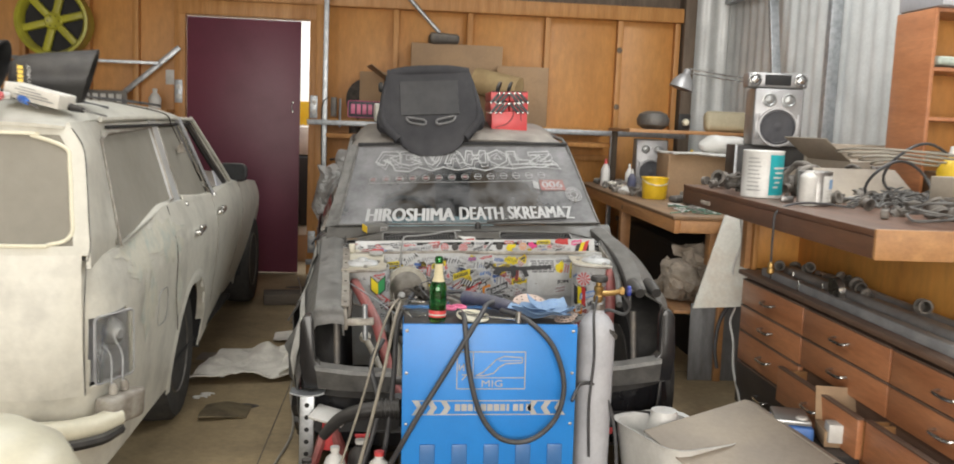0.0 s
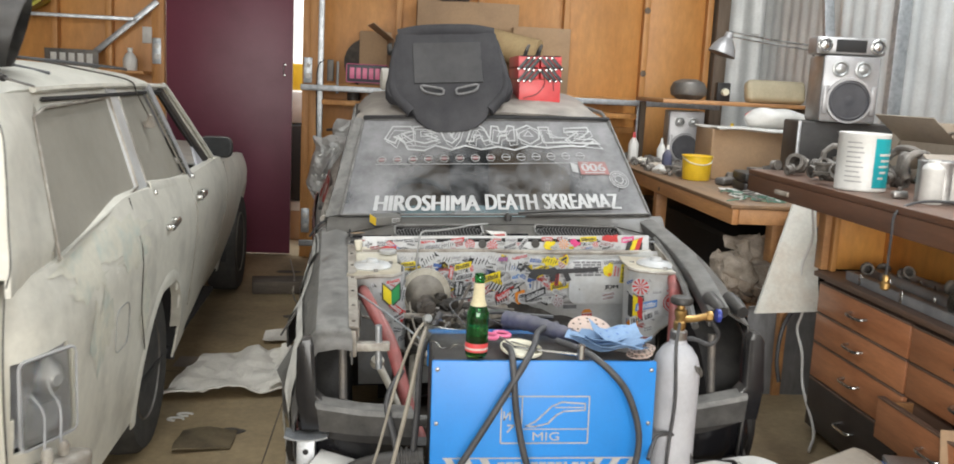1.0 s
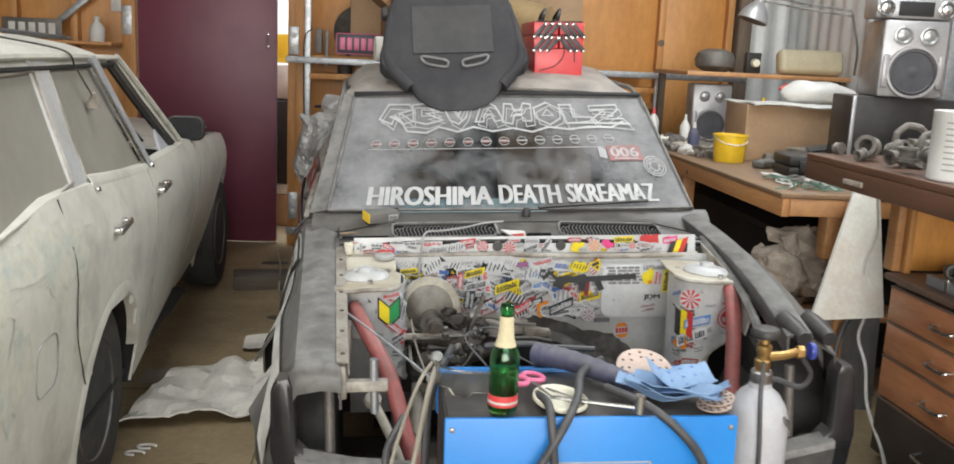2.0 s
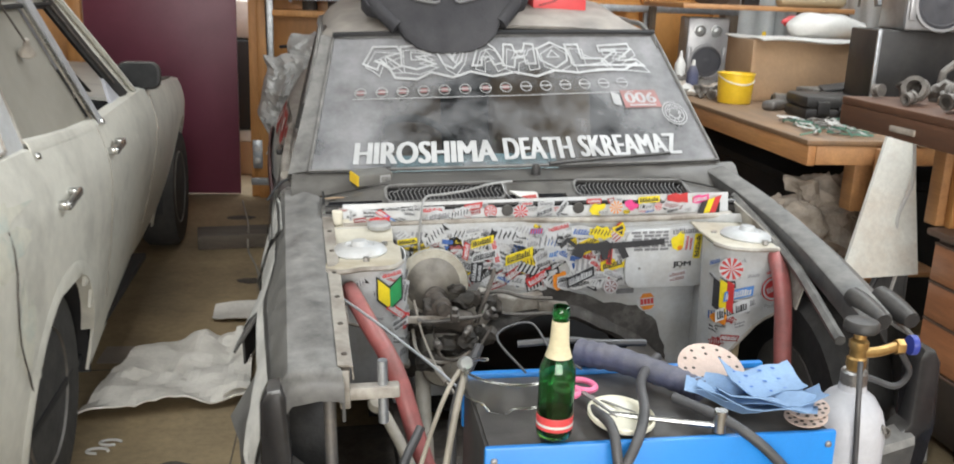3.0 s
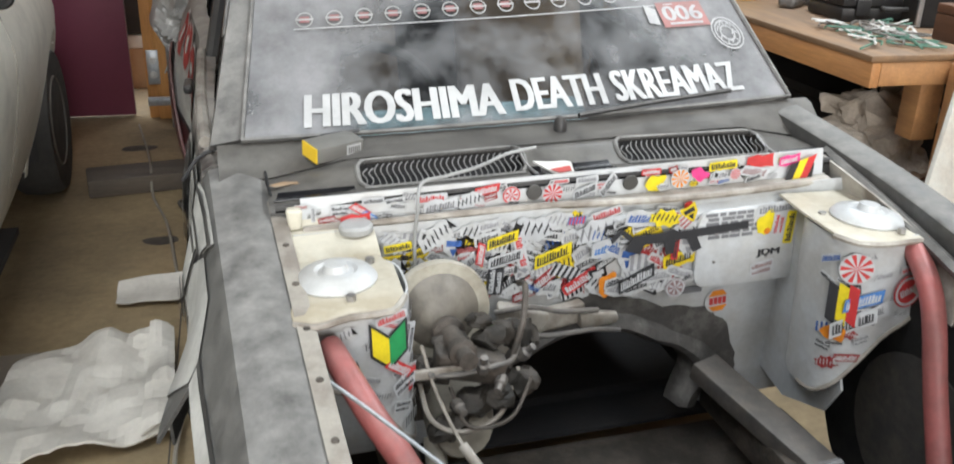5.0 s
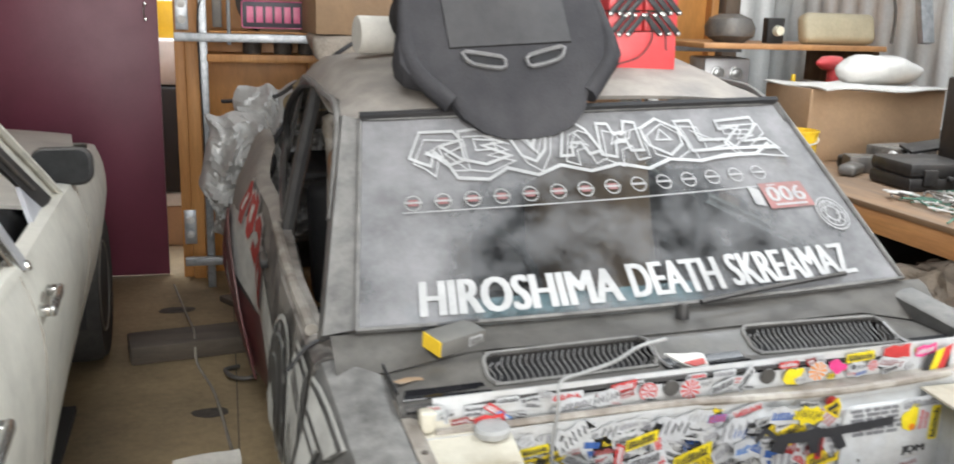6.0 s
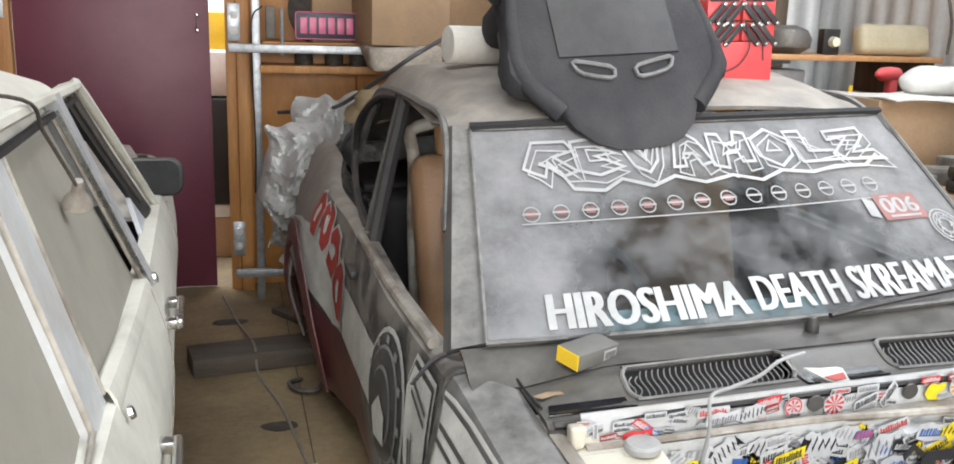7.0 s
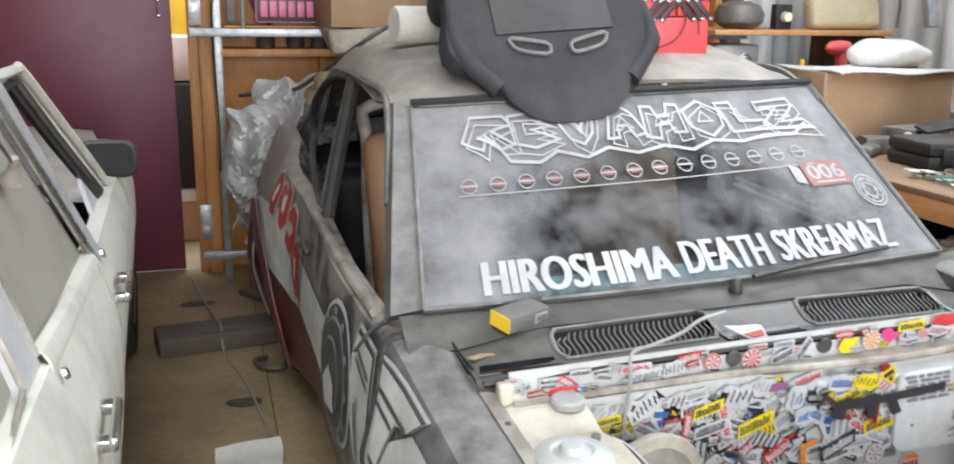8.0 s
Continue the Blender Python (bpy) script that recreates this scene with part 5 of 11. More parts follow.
def screen_words(name, words, u, v, du, dv, material, label, bold=0.0):
    ob = lettering(name, words, du, dv, material, None, Matrix(), label, 0.001, bold)
    for q in ob.data.vertices:
        q.co = screen(u + q.co.x, v + q.co.y, 0.0045 + q.co.z)
    ob.parent = windscreen
    return ob


# the tall condensed words along the foot of the screen
xs = -0.800
for word, w in (("HIROSHIMA", 0.685), ("DEATH", 0.345), ("SKREAMAZ", 0.525)):
    screen_words("lettering", word, xs + w / 2, 0.109 + 0.015 * (xs + 0.8), w, 0.150, M["script"], "white words in tall condensed capitals", 0.052)
    xs += w + 0.035
screen_decal("race_number", slab(B(), [(0.62, 0.40), (0.83, 0.40), (0.83, 0.535), (0.62, 0.535)], 0.0006), mat("faded_red_film", (0.30, 0.13, 0.12), 0.6, 0, (0.24, 0.13, 0.12), scale=20, var=0.2, bump=0.0), 0.004, "faded red race number decal")
screen_words("lettering", "006", 0.725, 0.475, 0.18, 0.08, M["faint"], "white race number", 0.03)
screen_decal("number_bar", slab(B(), [(0.65, 0.412), (0.80, 0.412), (0.80, 0.423), (0.65, 0.423)], 0.0006), M["faint"], 0.0052)
screen_decal("number_bar", slab(B(), [(0.56, 0.43), (0.605, 0.415), (0.61, 0.50), (0.565, 0.53)], 0.0006), M["faint"], 0.004)


def ribbon(pts, w, closed=False):
    """A flat painted line through (u, v) places: one strip with mitred corners."""
    asp = 1.45
    p = []
    for a, b in pts:
        q = Vector((a, b / asp, 0))
        if not p or (q - p[-1]).length > 1e-4:
            p.append(q)
    n = len(p)
    dense = []
    for i in range(n if closed else n - 1):
        a, b = p[i], p[(i + 1) % n]
        k = max(1, int((b - a).length / 0.05))
        dense += [a + (b - a) * j / k for j in range(k)]
    if not closed:
        dense.append(p[-1])
    bm, rows, n = B(), [], len(dense)
    for i, q in enumerate(dense):
        d0 = (q - dense[i - 1]) if (i or closed) else dense[1] - q
        d1 = (dense[(i + 1) % n] - q) if (i < n - 1 or closed) else q - dense[i - 1]
        n0, n1 = [Vector((-d.y, d.x, 0)).normalized() for d in (d0, d1)]
        m = n0 + n1
        m = m.normalized() if m.length > 0.2 else n0
        off = m * (w / 2 / max(0.35, m.dot(n0)))
        rows.append([bm.verts.new(((q + s * off).x, (q + s * off).y * asp, 0)) for s in (-1, 1)])
    if closed:
        rows.append(rows[0])
    for x, y in zip(rows, rows[1:]):
        bm.faces.new((x[0], y[0], y[1], x[1]))
    return bm


random.seed(21)
GLYPHS = [
    [(0, .2), (.2, .98), (.9, .95), (1.0, .7), (.6, .55), (1.05, .1), (.75, .0), (.45, .4), (.4, .0), (.15, .05)],
    [(0, .9), (.5, 1.0), (.95, .8), (.55, .72), (.9, .5), (.5, .42), (1.0, .12), (.5, -.1), (.1, .1)],
    [(0, .85), (.25, .1), (.5, -.15), (.75, .2), (.9, .95), (.7, .9), (.5, .3), (.3, .92)],
    [(.1, .0), (.3, .85), (.5, 1.05), (.8, .8), (.95, .05), (.7, .0), (.6, .35), (.4, .35), (.35, -.02)],
    [(0, .0), (.1, .9), (.35, .9), (.4, .6), (.65, .62), (.7, .98), (.95, .9), (.9, .0), (.65, .0), (.6, .35), (.35, .3), (.3, -.1)],
    [(.5, 1.05), (.1, .7), (.1, .2), (.5, -.1), (.9, .2), (.95, .7)],
    [(.0, .95), (.35, .9), (.35, .3), (1.0, .25), (1.15, -.02), (.1, .0)],
    [(.0, .9), (.95, 1.0), (1.0, .75), (.45, .25), (1.05, .3), (1.2, .02), (.05, .0), (.0, .2), (.55, .72), (.0, .68)],
]
for i, g in enumerate(GLYPHS):
    u0, w = -0.80 + 0.198 * i, 0.205
    sag = 0.03 * (i - 3.5) ** 2 / 12
    out = [(u0 + w * a + random.uniform(-.006, .006), 0.750 - sag * 0.5 + 0.18 * b + random.uniform(-.008, .008)) for a, b in g]
    cu, cv = sum(a for a, b in out) / len(out), sum(b for a, b in out) / len(out)
    drop = [(a + 0.016, b - 0.030 - 0.012 * ((7 * k) % 3)) for k, (a, b) in enumerate(out)]
    for pts, wd in ((out, 0.0105), (drop, 0.0055), ([(cu + (a - cu) * 0.45, cv + (b - cv) * 0.4) for a, b in out[::2]], 0.006)):
        screen_decal("graffiti_letter", ribbon(pts, wd, True), M["script"], 0.005, "white outline of a graffiti letter")
shade = [(-0.74, 0.80), (-0.66, 0.75), (-0.62, 0.66), (-0.50, 0.645), (-0.42, 0.70), (-0.30, 0.655), (-0.2, 0.70), (-0.08, 0.66), (0.05, 0.69), (0.17, 0.655), (0.28, 0.70), (0.42, 0.68), (0.55, 0.705), (0.70, 0.70), (0.80, 0.76)]
screen_decal("graffiti_outline", ribbon(shade, 0.012), M["script"], 0.005, "jagged white underline of the graffiti")
for i in range(14):
    u, v = -0.80 + 0.112 * i, 0.545 + 0.004 * i
    fade = M["faint"] if i > 7 else M["decal_grey"]
    bm = ribbon([(u + 0.030 * math.cos(radians(a)), v + 0.036 * math.sin(radians(a))) for a in range(0, 360, 24)], 0.0045, True)
    screen_decal("round_decal", bm, fade, 0.0046, "small round banner decal" if i == 0 else "")
    if i < 8:
        screen_decal("round_decal", slab(B(), [(u - 0.018, v - 0.014), (u + 0.018, v - 0.014), (u + 0.018, v + 0.016), (u - 0.018, v + 0.016)], 0.0004), mat("dark_red_film", (0.25, 0.10, 0.10), 0.5, 0, var=0.1, bump=0.0) if i == 0 else bpy.data.materials["dark_red_film"], 0.0044)
    screen_decal("round_decal", slab(B(), [(u - 0.034, v - 0.004), (u + 0.034, v - 0.004), (u + 0.034, v + 0.006), (u - 0.034, v + 0.006)], 0.0004), M["decal_grey"] if i < 8 else M["faint"], 0.005)
screen_decal("banner_line", ribbon([(-0.84, 0.500), (0.0, 0.508), (0.7, 0.525)], 0.004), M["faint"], 0.0044)
for k, r in enumerate((0.066, 0.052, 0.030)):
    screen_decal("round_crest", ribbon([(0.885 + r * math.cos(radians(a)), 0.35 + 1.3 * r * math.sin(radians(a))) for a in range(0, 360, 24)], 0.006, True), M["faint"], 0.0046, "pale round crest decal")
for k in range(7):
    a, b = 0.885 + 0.032 * math.cos(k * 0.9), 0.35 + 0.05 * math.sin(k * 0.9)
    screen_decal("crest_mark", ribbon([(a - 0.014, b - 0.01), (a, b + 0.016), (a + 0.012, b - 0.006)], 0.005), M["faint"], 0.0046)
# wipers and the stalk in the middle
part("wiper_arm", tubem([screen(0.12, -0.03, 0.03), screen(0.4, 0.015, 0.016), screen(0.75, 0.045, 0.012)], 0.006, 6), M["black"], coupe)
part("wiper_pivot", lathe(B(), [(0.014, 0), (0.014, 0.018), (0.008, 0.03), (0.001, 0.032)], 12, pose(0.055, 0.135, 0.815)), M["black"], coupe)


def side_patch(name, outline, material, off=0.004, label="", y0=0.0, z0=0.0, sy=1.0, sz=1.0):
    """A vinyl shape laid on the car's near side; outline in metres along and up."""
    bm = B()
    bm.faces.new([bm.verts.new((0, y0 + sy * a, z0 + sz * b)) for a, b in outline])
    bmesh.ops.triangulate(bm, faces=bm.faces)
    bmesh.ops.subdivide_edges(bm, edges=bm.edges, cuts=2, use_grid_fill=True)
    for v in bm.verts:
        v.co.x = -(side(v.co.y, v.co.z) if v.co.y > 0.15 else wing_side(v.co.y, v.co.z)) - off
    return part(name, bm, material, coupe, label, smooth=60)


def wing_side(y, z):
    r = [V(-p.x, p.y, p.z) for p in fender_row(-1, y)]
    for a, b in zip(r[4:], r[5:]):
        if b.z <= z <= a.z:
            return a.x + (b.x - a.x) * (a.z - z) / (a.z - b.z)
    return r[4].x if z > r[4].z else r[-1].x


def ellipse(cy, cz, a, b, n=24):
    return [(cy + a * math.cos(2 * math.pi * i / n), cz + b * math.sin(2 * math.pi * i / n)) for i in range(n)]


side_patch("side_stripe", [(1.32, 0.645), (1.32, 0.485), (0.80, 0.50), (0.60, 0.50), (0.66, 0.655), (1.0, 0.65)], M["decal_white"], 0.004, "dirty white stripe along the door")
side_patch("sill_colour", [(1.325, 0.48), (1.5, 0.455), (1.75, 0.51), (1.72, 0.17), (0.75, 0.16), (0.95, 0.49)], M["maroon"], 0.003)
side_patch("quarter_colour", [(1.74, 0.51), (2.0, 0.535), (2.25, 0.535), (2.50, 0.465), (2.52, 0.3), (2.38, 0.36), (2.28, 0.50), (2.02, 0.575), (1.76, 0.50), (1.70, 0.34)][:4] + [(2.45, 0.42), (2.3, 0.52), (2.02, 0.53)], M["maroon"], 0.003)
side_patch("quarter_panel_white", [(1.325, 0.645), (1.45, 0.70), (1.70, 0.735), (2.0, 0.72), (2.30, 0.66), (2.52, 0.60), (2.50, 0.47), (2.25, 0.54), (2.0, 0.54), (1.75, 0.515), (1.5, 0.46), (1.325, 0.485)], M["decal_white"], 0.005, "dirty white vinyl on the rear quarter")
side_patch("panel_edge", [(2.50, 0.475), (2.25, 0.548), (2.0, 0.548), (1.75, 0.523), (1.5, 0.468), (1.5, 0.458), (1.75, 0.512), (2.0, 0.537), (2.25, 0.537), (2.50, 0.463)], M["decal_black"], 0.0075)
RED_LETTERS = [
    [(1.84, 0.555), (1.72, 0.50), (1.60, 0.515), (1.545, 0.59), (1.58, 0.665), (1.70, 0.685), (1.82, 0.65), (1.87, 0.60)],
    [(2.02, 0.64), (1.90, 0.60), (1.80, 0.67), (1.83, 0.745), (1.93, 0.765), (2.00, 0.735), (1.98, 0.705), (1.91, 0.715), (1.88, 0.685), (1.93, 0.655), (2.0, 0.68)],
    [(2.16, 0.68), (2.10, 0.66), (2.02, 0.70), (2.0, 0.80), (2.05, 0.825), (2.10, 0.79), (2.13, 0.82), (2.19, 0.80)],
    [(2.34, 0.70), (2.26, 0.69), (2.20, 0.80), (2.24, 0.845), (2.30, 0.835), (2.36, 0.78)],
]
for k, o in enumerate(RED_LETTERS):
    o = [(1.285 + (a - 1.545) * 0.62, b + 0.01) for a, b in o]
    cy, cz = sum(a for a, b in o) / len(o), sum(b for a, b in o) / len(o)
    side_patch("quarter_letter", [(cy + (a - cy) * 1.16, cz + (b - cz) * 1.16) for a, b in o], M["decal_white"], 0.0085 + 0.0004 * k)
    side_patch("quarter_letter", o, M["decal_red"], 0.0115 + 0.0004 * k, "faded red vinyl letter with a pale edge")
    if k != 1:
        side_patch("quarter_letter", [(cy + (a - cy) * 0.35, cz + (b - cz) * 0.42) for a, b in o], M["decal_white"], 0.015)
lettering("quarter_word", "FORM", 0.30, 0.06, M["decal_black"], coupe, Matrix(((0, 0, -1, -side(1.95, 0.62) - 0.014), (-1, 0, 0, 1.93), (0, 1, 0, 0.612), (0, 0, 0, 1))), "black capitals on the rear quarter", 0.001)
for r, m, o in ((0.175, "decal_white", 0.006), (0.163, "decal_black", 0.0085), (0.135, "decal_grey", 0.011), (0.127, "decal_black", 0.0135), (0.09, "decal_grey", 0.016), (0.082, "decal_black", 0.0185)):
    side_patch("round_badge", ellipse(0.56, 0.575, r, r), M[m], o, "round black and white club badge")
for a in range(20, 340, 32):
    cy, cz = 0.56 + 0.149 * math.cos(radians(a)), 0.575 + 0.149 * math.sin(radians(a))
    side_patch("badge_mark", [(cy - 0.012, cz - 0.009), (cy + 0.012, cz - 0.009), (cy + 0.012, cz + 0.009), (cy - 0.012, cz + 0.009)], M["decal_grey"], 0.0125)
side_patch("badge_mark", [(0.50, 0.50), (0.60, 0.49), (0.62, 0.55), (0.56, 0.60), (0.50, 0.57)], M["decal_white"], 0.021)
side_patch("wing_field", [(0.17, 0.60), (0.05, 0.64), (-0.05, 0.695), (-0.20, 0.685), (-0.30, 0.625), (-0.30, 0.59), (-0.15, 0.47), (0.0, 0.42), (0.17, 0.40)], M["decal_white"], 0.004, "dirty white vinyl field on the wing")
DOOR_LETTER = [(0.365, 0.765), (0.215, 0.755), (0.205, 0.60), (0.215, 0.40), (0.30, 0.38), (0.37, 0.55), (0.40, 0.70)]
WING_LETTER = [(0.165, 0.765), (0.03, 0.755), (-0.10, 0.740), (-0.05, 0.700), (0.02, 0.69), (0.05, 0.62), (0.09, 0.50), (0.17, 0.50)]
for o in (DOOR_LETTER, WING_LETTER):
    cy, cz = sum(a for a, b in o) / len(o), sum(b for a, b in o) / len(o)
    for sc, m, off in ((1.0, "decal_white", 0.0065), (0.94, "decal_black", 0.0085), (0.88, "decal_white", 0.0105)):
        side_patch("angular_letter", [(cy + (a - cy) * sc, cz + (b - cz) * sc) for a, b in o], M[m], off, "sharp-edged white vinyl letter with black outlines")
for y0, z0, y1, z1, w in ((0.345, 0.722, 0.235, 0.690, 0.010), (0.345, 0.700, 0.235, 0.668, 0.010), (0.33, 0.60, 0.30, 0.45, 0.012), (0.31, 0.62, 0.28, 0.47, 0.006), (0.14, 0.715, -0.035, 0.700, 0.010), (0.14, 0.690, 0.03, 0.678, 0.009)):
    side_patch("letter_line", [(y0, z0), (y1, z1), (y1, z1 - w), (y0, z0 - w)] if abs(y0 - y1) > 0.05 else [(y0, z0), (y0 - w, z0), (y1 - w, z1), (y1, z1)], M["decal_black"], 0.0125)
for k in range(4):
    side_patch("letter_line", [(0.150 - 0.004 * k, 0.600 - 0.022 * k), (0.02 + 0.012 * k, 0.585 - 0.022 * k), (0.02 + 0.012 * k, 0.576 - 0.022 * k), (0.150 - 0.004 * k, 0.591 - 0.022 * k)], M["decal_black"], 0.0125)
WHITE = [(-0.795, 0.29), (-0.795, 0.545), (-0.73, 0.585), (-0.60, 0.605), (-0.45, 0.62), (-0.30, 0.63), (-0.30, 0.60), (-0.45, 0.585), (-0.58, 0.565), (-0.66, 0.51), (-0.72, 0.43)]
for sc, m, off in ((1.0, "decal_black", 0.004), (0.92, "decal_white", 0.0065)):
    side_patch("wing_badge", [(-0.62 + (a + 0.62) * (0.4 + 0.6 * sc), 0.55 + (b - 0.55) * sc) for a, b in WHITE], M[m], off, "white vinyl panel with a black outline")

# ---- stickers in the engine bay ----
def quad(x0, y0, x1, y1, lean=0.0):
    return [(x0 + lean * y0, y0), (x1 + lean * y0, y0), (x1 + lean * y1, y1), (x0 + lean * y1, y1)]


def bars(rng, x0, x1, y0, y1, lean=0.0):
    """A comb of plain bars on one base line, in place of print."""
    o, x, top = [(x0, y0)], x0, []
    while x < x1 - 0.03:
        w, hi = rng.uniform(0.025, 0.07), y1 - rng.choice((0, 0, 0.03, 0.05))
        top += [(x, y0 + 0.03), (x, hi), (min(x + w, x1), hi), (min(x + w, x1), y0 + 0.03)]
        x += w + rng.uniform(0.015, 0.03)
    o += [(x1, y0), (x1, y0 + 0.03)] + top[::-1] + [(x0, y0 + 0.03)]
    return [[(a + lean * b, b) for k, (a, b) in enumerate(o) if not k or (a, b) != o[k - 1]]]


def disc(r, n=18, a0=0.0, cx=0.0, cy=0.0):
    return [(cx + r * math.cos(a0 + 2 * math.pi * k / n), cy + r * math.sin(a0 + 2 * math.pi * k / n)) for k in range(n)]


def ring_quads(r0, r1, n=18):
    return [[(r * math.cos(t), r * math.sin(t)) for r, t in ((r0, 2 * math.pi * k / n), (r1, 2 * math.pi * k / n), (r1, 2 * math.pi * (k + 1) / n), (r0, 2 * math.pi * (k + 1) / n))] for k in range(n)]


def rays(r0, r1, n, spread=0.16):
    return [[(r0 * math.cos(t), r0 * math.sin(t)), (r1 * math.cos(t - spread), r1 * math.sin(t - spread)), (r1 * math.cos(t + spread), r1 * math.sin(t + spread))] for t in [2 * math.pi * k / n for k in range(n)]]


def jagged(rng, w, h, n=14):
    """A torn, pointed outline such as a scrawled tag has."""
    return [(w * math.cos(2 * math.pi * k / n) * (1 if k % 2 else rng.uniform(0.62, 0.9)), h * math.sin(2 * math.pi * k / n) * (1 if k % 2 else rng.uniform(0.55, 0.9))) for k in range(n)]


def sticker_shape(kind, seed):
    rng = random.Random(seed)
    if kind == "round":
        return disc(0.5), ring_quads(0.37, 0.45) + bars(rng, -0.28, 0.28, -0.10, 0.12)
    if kind == "rays":
        return disc(0.5), rays(0.0, 0.46, 10)
    if kind == "wheel":
        return disc(0.5), ring_quads(0.40, 0.48) + rays(0.0, 0.36, 7, 0.2)
    if kind == "bar":
        return rounded(1.0, 0.30, 0.05, 2), bars(rng, -0.43, 0.43, -0.09, 0.09)
    if kind == "slant":
        return quad(-0.5, -0.17, 0.5, 0.17, 0.35), bars(rng, -0.44, 0.42, -0.11, 0.11, 0.35)
    if kind == "double":
        return rounded(0.9, 0.52, 0.05, 2), bars(rng, -0.39, 0.39, 0.03, 0.19) + bars(rng, -0.39, 0.30, -0.19, -0.05)
    if kind == "shield":
        return [(-0.4, 0.4), (0.0, 0.3), (0.4, 0.4), (0.36, -0.1), (0, -0.5), (-0.36, -0.1)], [quad(-0.26, 0.0, 0.26, 0.22), [(-0.14, -0.08), (0.14, -0.08), (0.0, -0.36)]]
    if kind == "stripes":
        return quad(-0.5, -0.22, 0.5, 0.22, 0.2), [quad(-0.46 + 0.2 * k, -0.22, -0.36 + 0.2 * k, 0.22, 0.2) for k in range(5)]
    if kind == "tag":
        n, top, low = 13, [], []
        for k in range(n):
            x, y = -0.42 + 0.84 * k / (n - 1), (0.17 if k % 2 else -0.13) * rng.uniform(0.5, 1.1)
            top.append((x, y + 0.05))
            low.append((x + 0.02, y - 0.035))
        return jagged(rng, 0.54, 0.32, 16), [low + top[::-1]]
    if kind == "blob":
        return [(0.45 * math.cos(t) * (1 + 0.18 * math.sin(3 * t + seed)), 0.30 * math.sin(t) * (1 + 0.25 * math.sin(4 * t + seed))) for t in [2 * math.pi * k / 20 for k in range(20)]], [quad(-0.20, -0.03, 0.22, 0.05)]
    return [(-0.5, -0.15), (-0.2, -0.24), (0.2, -0.2), (0.5, -0.26), (0.47, 0.1), (0.5, 0.22), (0.1, 0.18), (-0.1, 0.26), (-0.45, 0.2)], bars(rng, -0.40, 0.38, -0.10, 0.10, 0.3)


def sticker_mesh(kind, seed, base="sticker", over="sticker_ink"):
    o, ink = sticker_shape(kind, seed)
    bm = slab(B(), [(a * 0.06, b * 0.06) for a, b in o], 0.0006)
    for q in ink:
        f = bm.faces.new([bm.verts.new((a * 0.06, b * 0.06, 0.0010)) for a, b in q])
        f.material_index = 1
    bmesh.ops.remove_doubles(bm, verts=[v for v in bm.verts if v.co.z > 0.0008], dist=0.0001)
    me = bpy.data.meshes.new("sticker")
    bm.normal_update()
    bm.to_mesh(me)
    bm.free()
    me.materials.append(M[base])
    me.materials.append(M[over])
    return me


KINDS = [sticker_mesh(k, 40 + i) for i, k in enumerate(("tag", "bar", "slant", "double", "shield", "stripes", "tag", "bar", "torn", "slant", "tag", "double", "torn", "tag"))]


def sticker(parent, m, size, me=None):
    ob = new("sticker", me or KINDS[random.randrange(len(KINDS))])
    ob.parent = parent
    ob.matrix_basis = m @ Matrix.Diagonal((size, size, 1, 1))
    return ob


def accent(parent, surf, kind, base, over, x, z, size, rot, lift=0.008):
    """A sticker of known colour at a known place on a front-facing panel."""
    return sticker(parent, pose(x, surf(x, z) - lift, z, 93, -rot, 0), size / 0.06, sticker_mesh(kind, int(1000 * x) % 97, base, over))


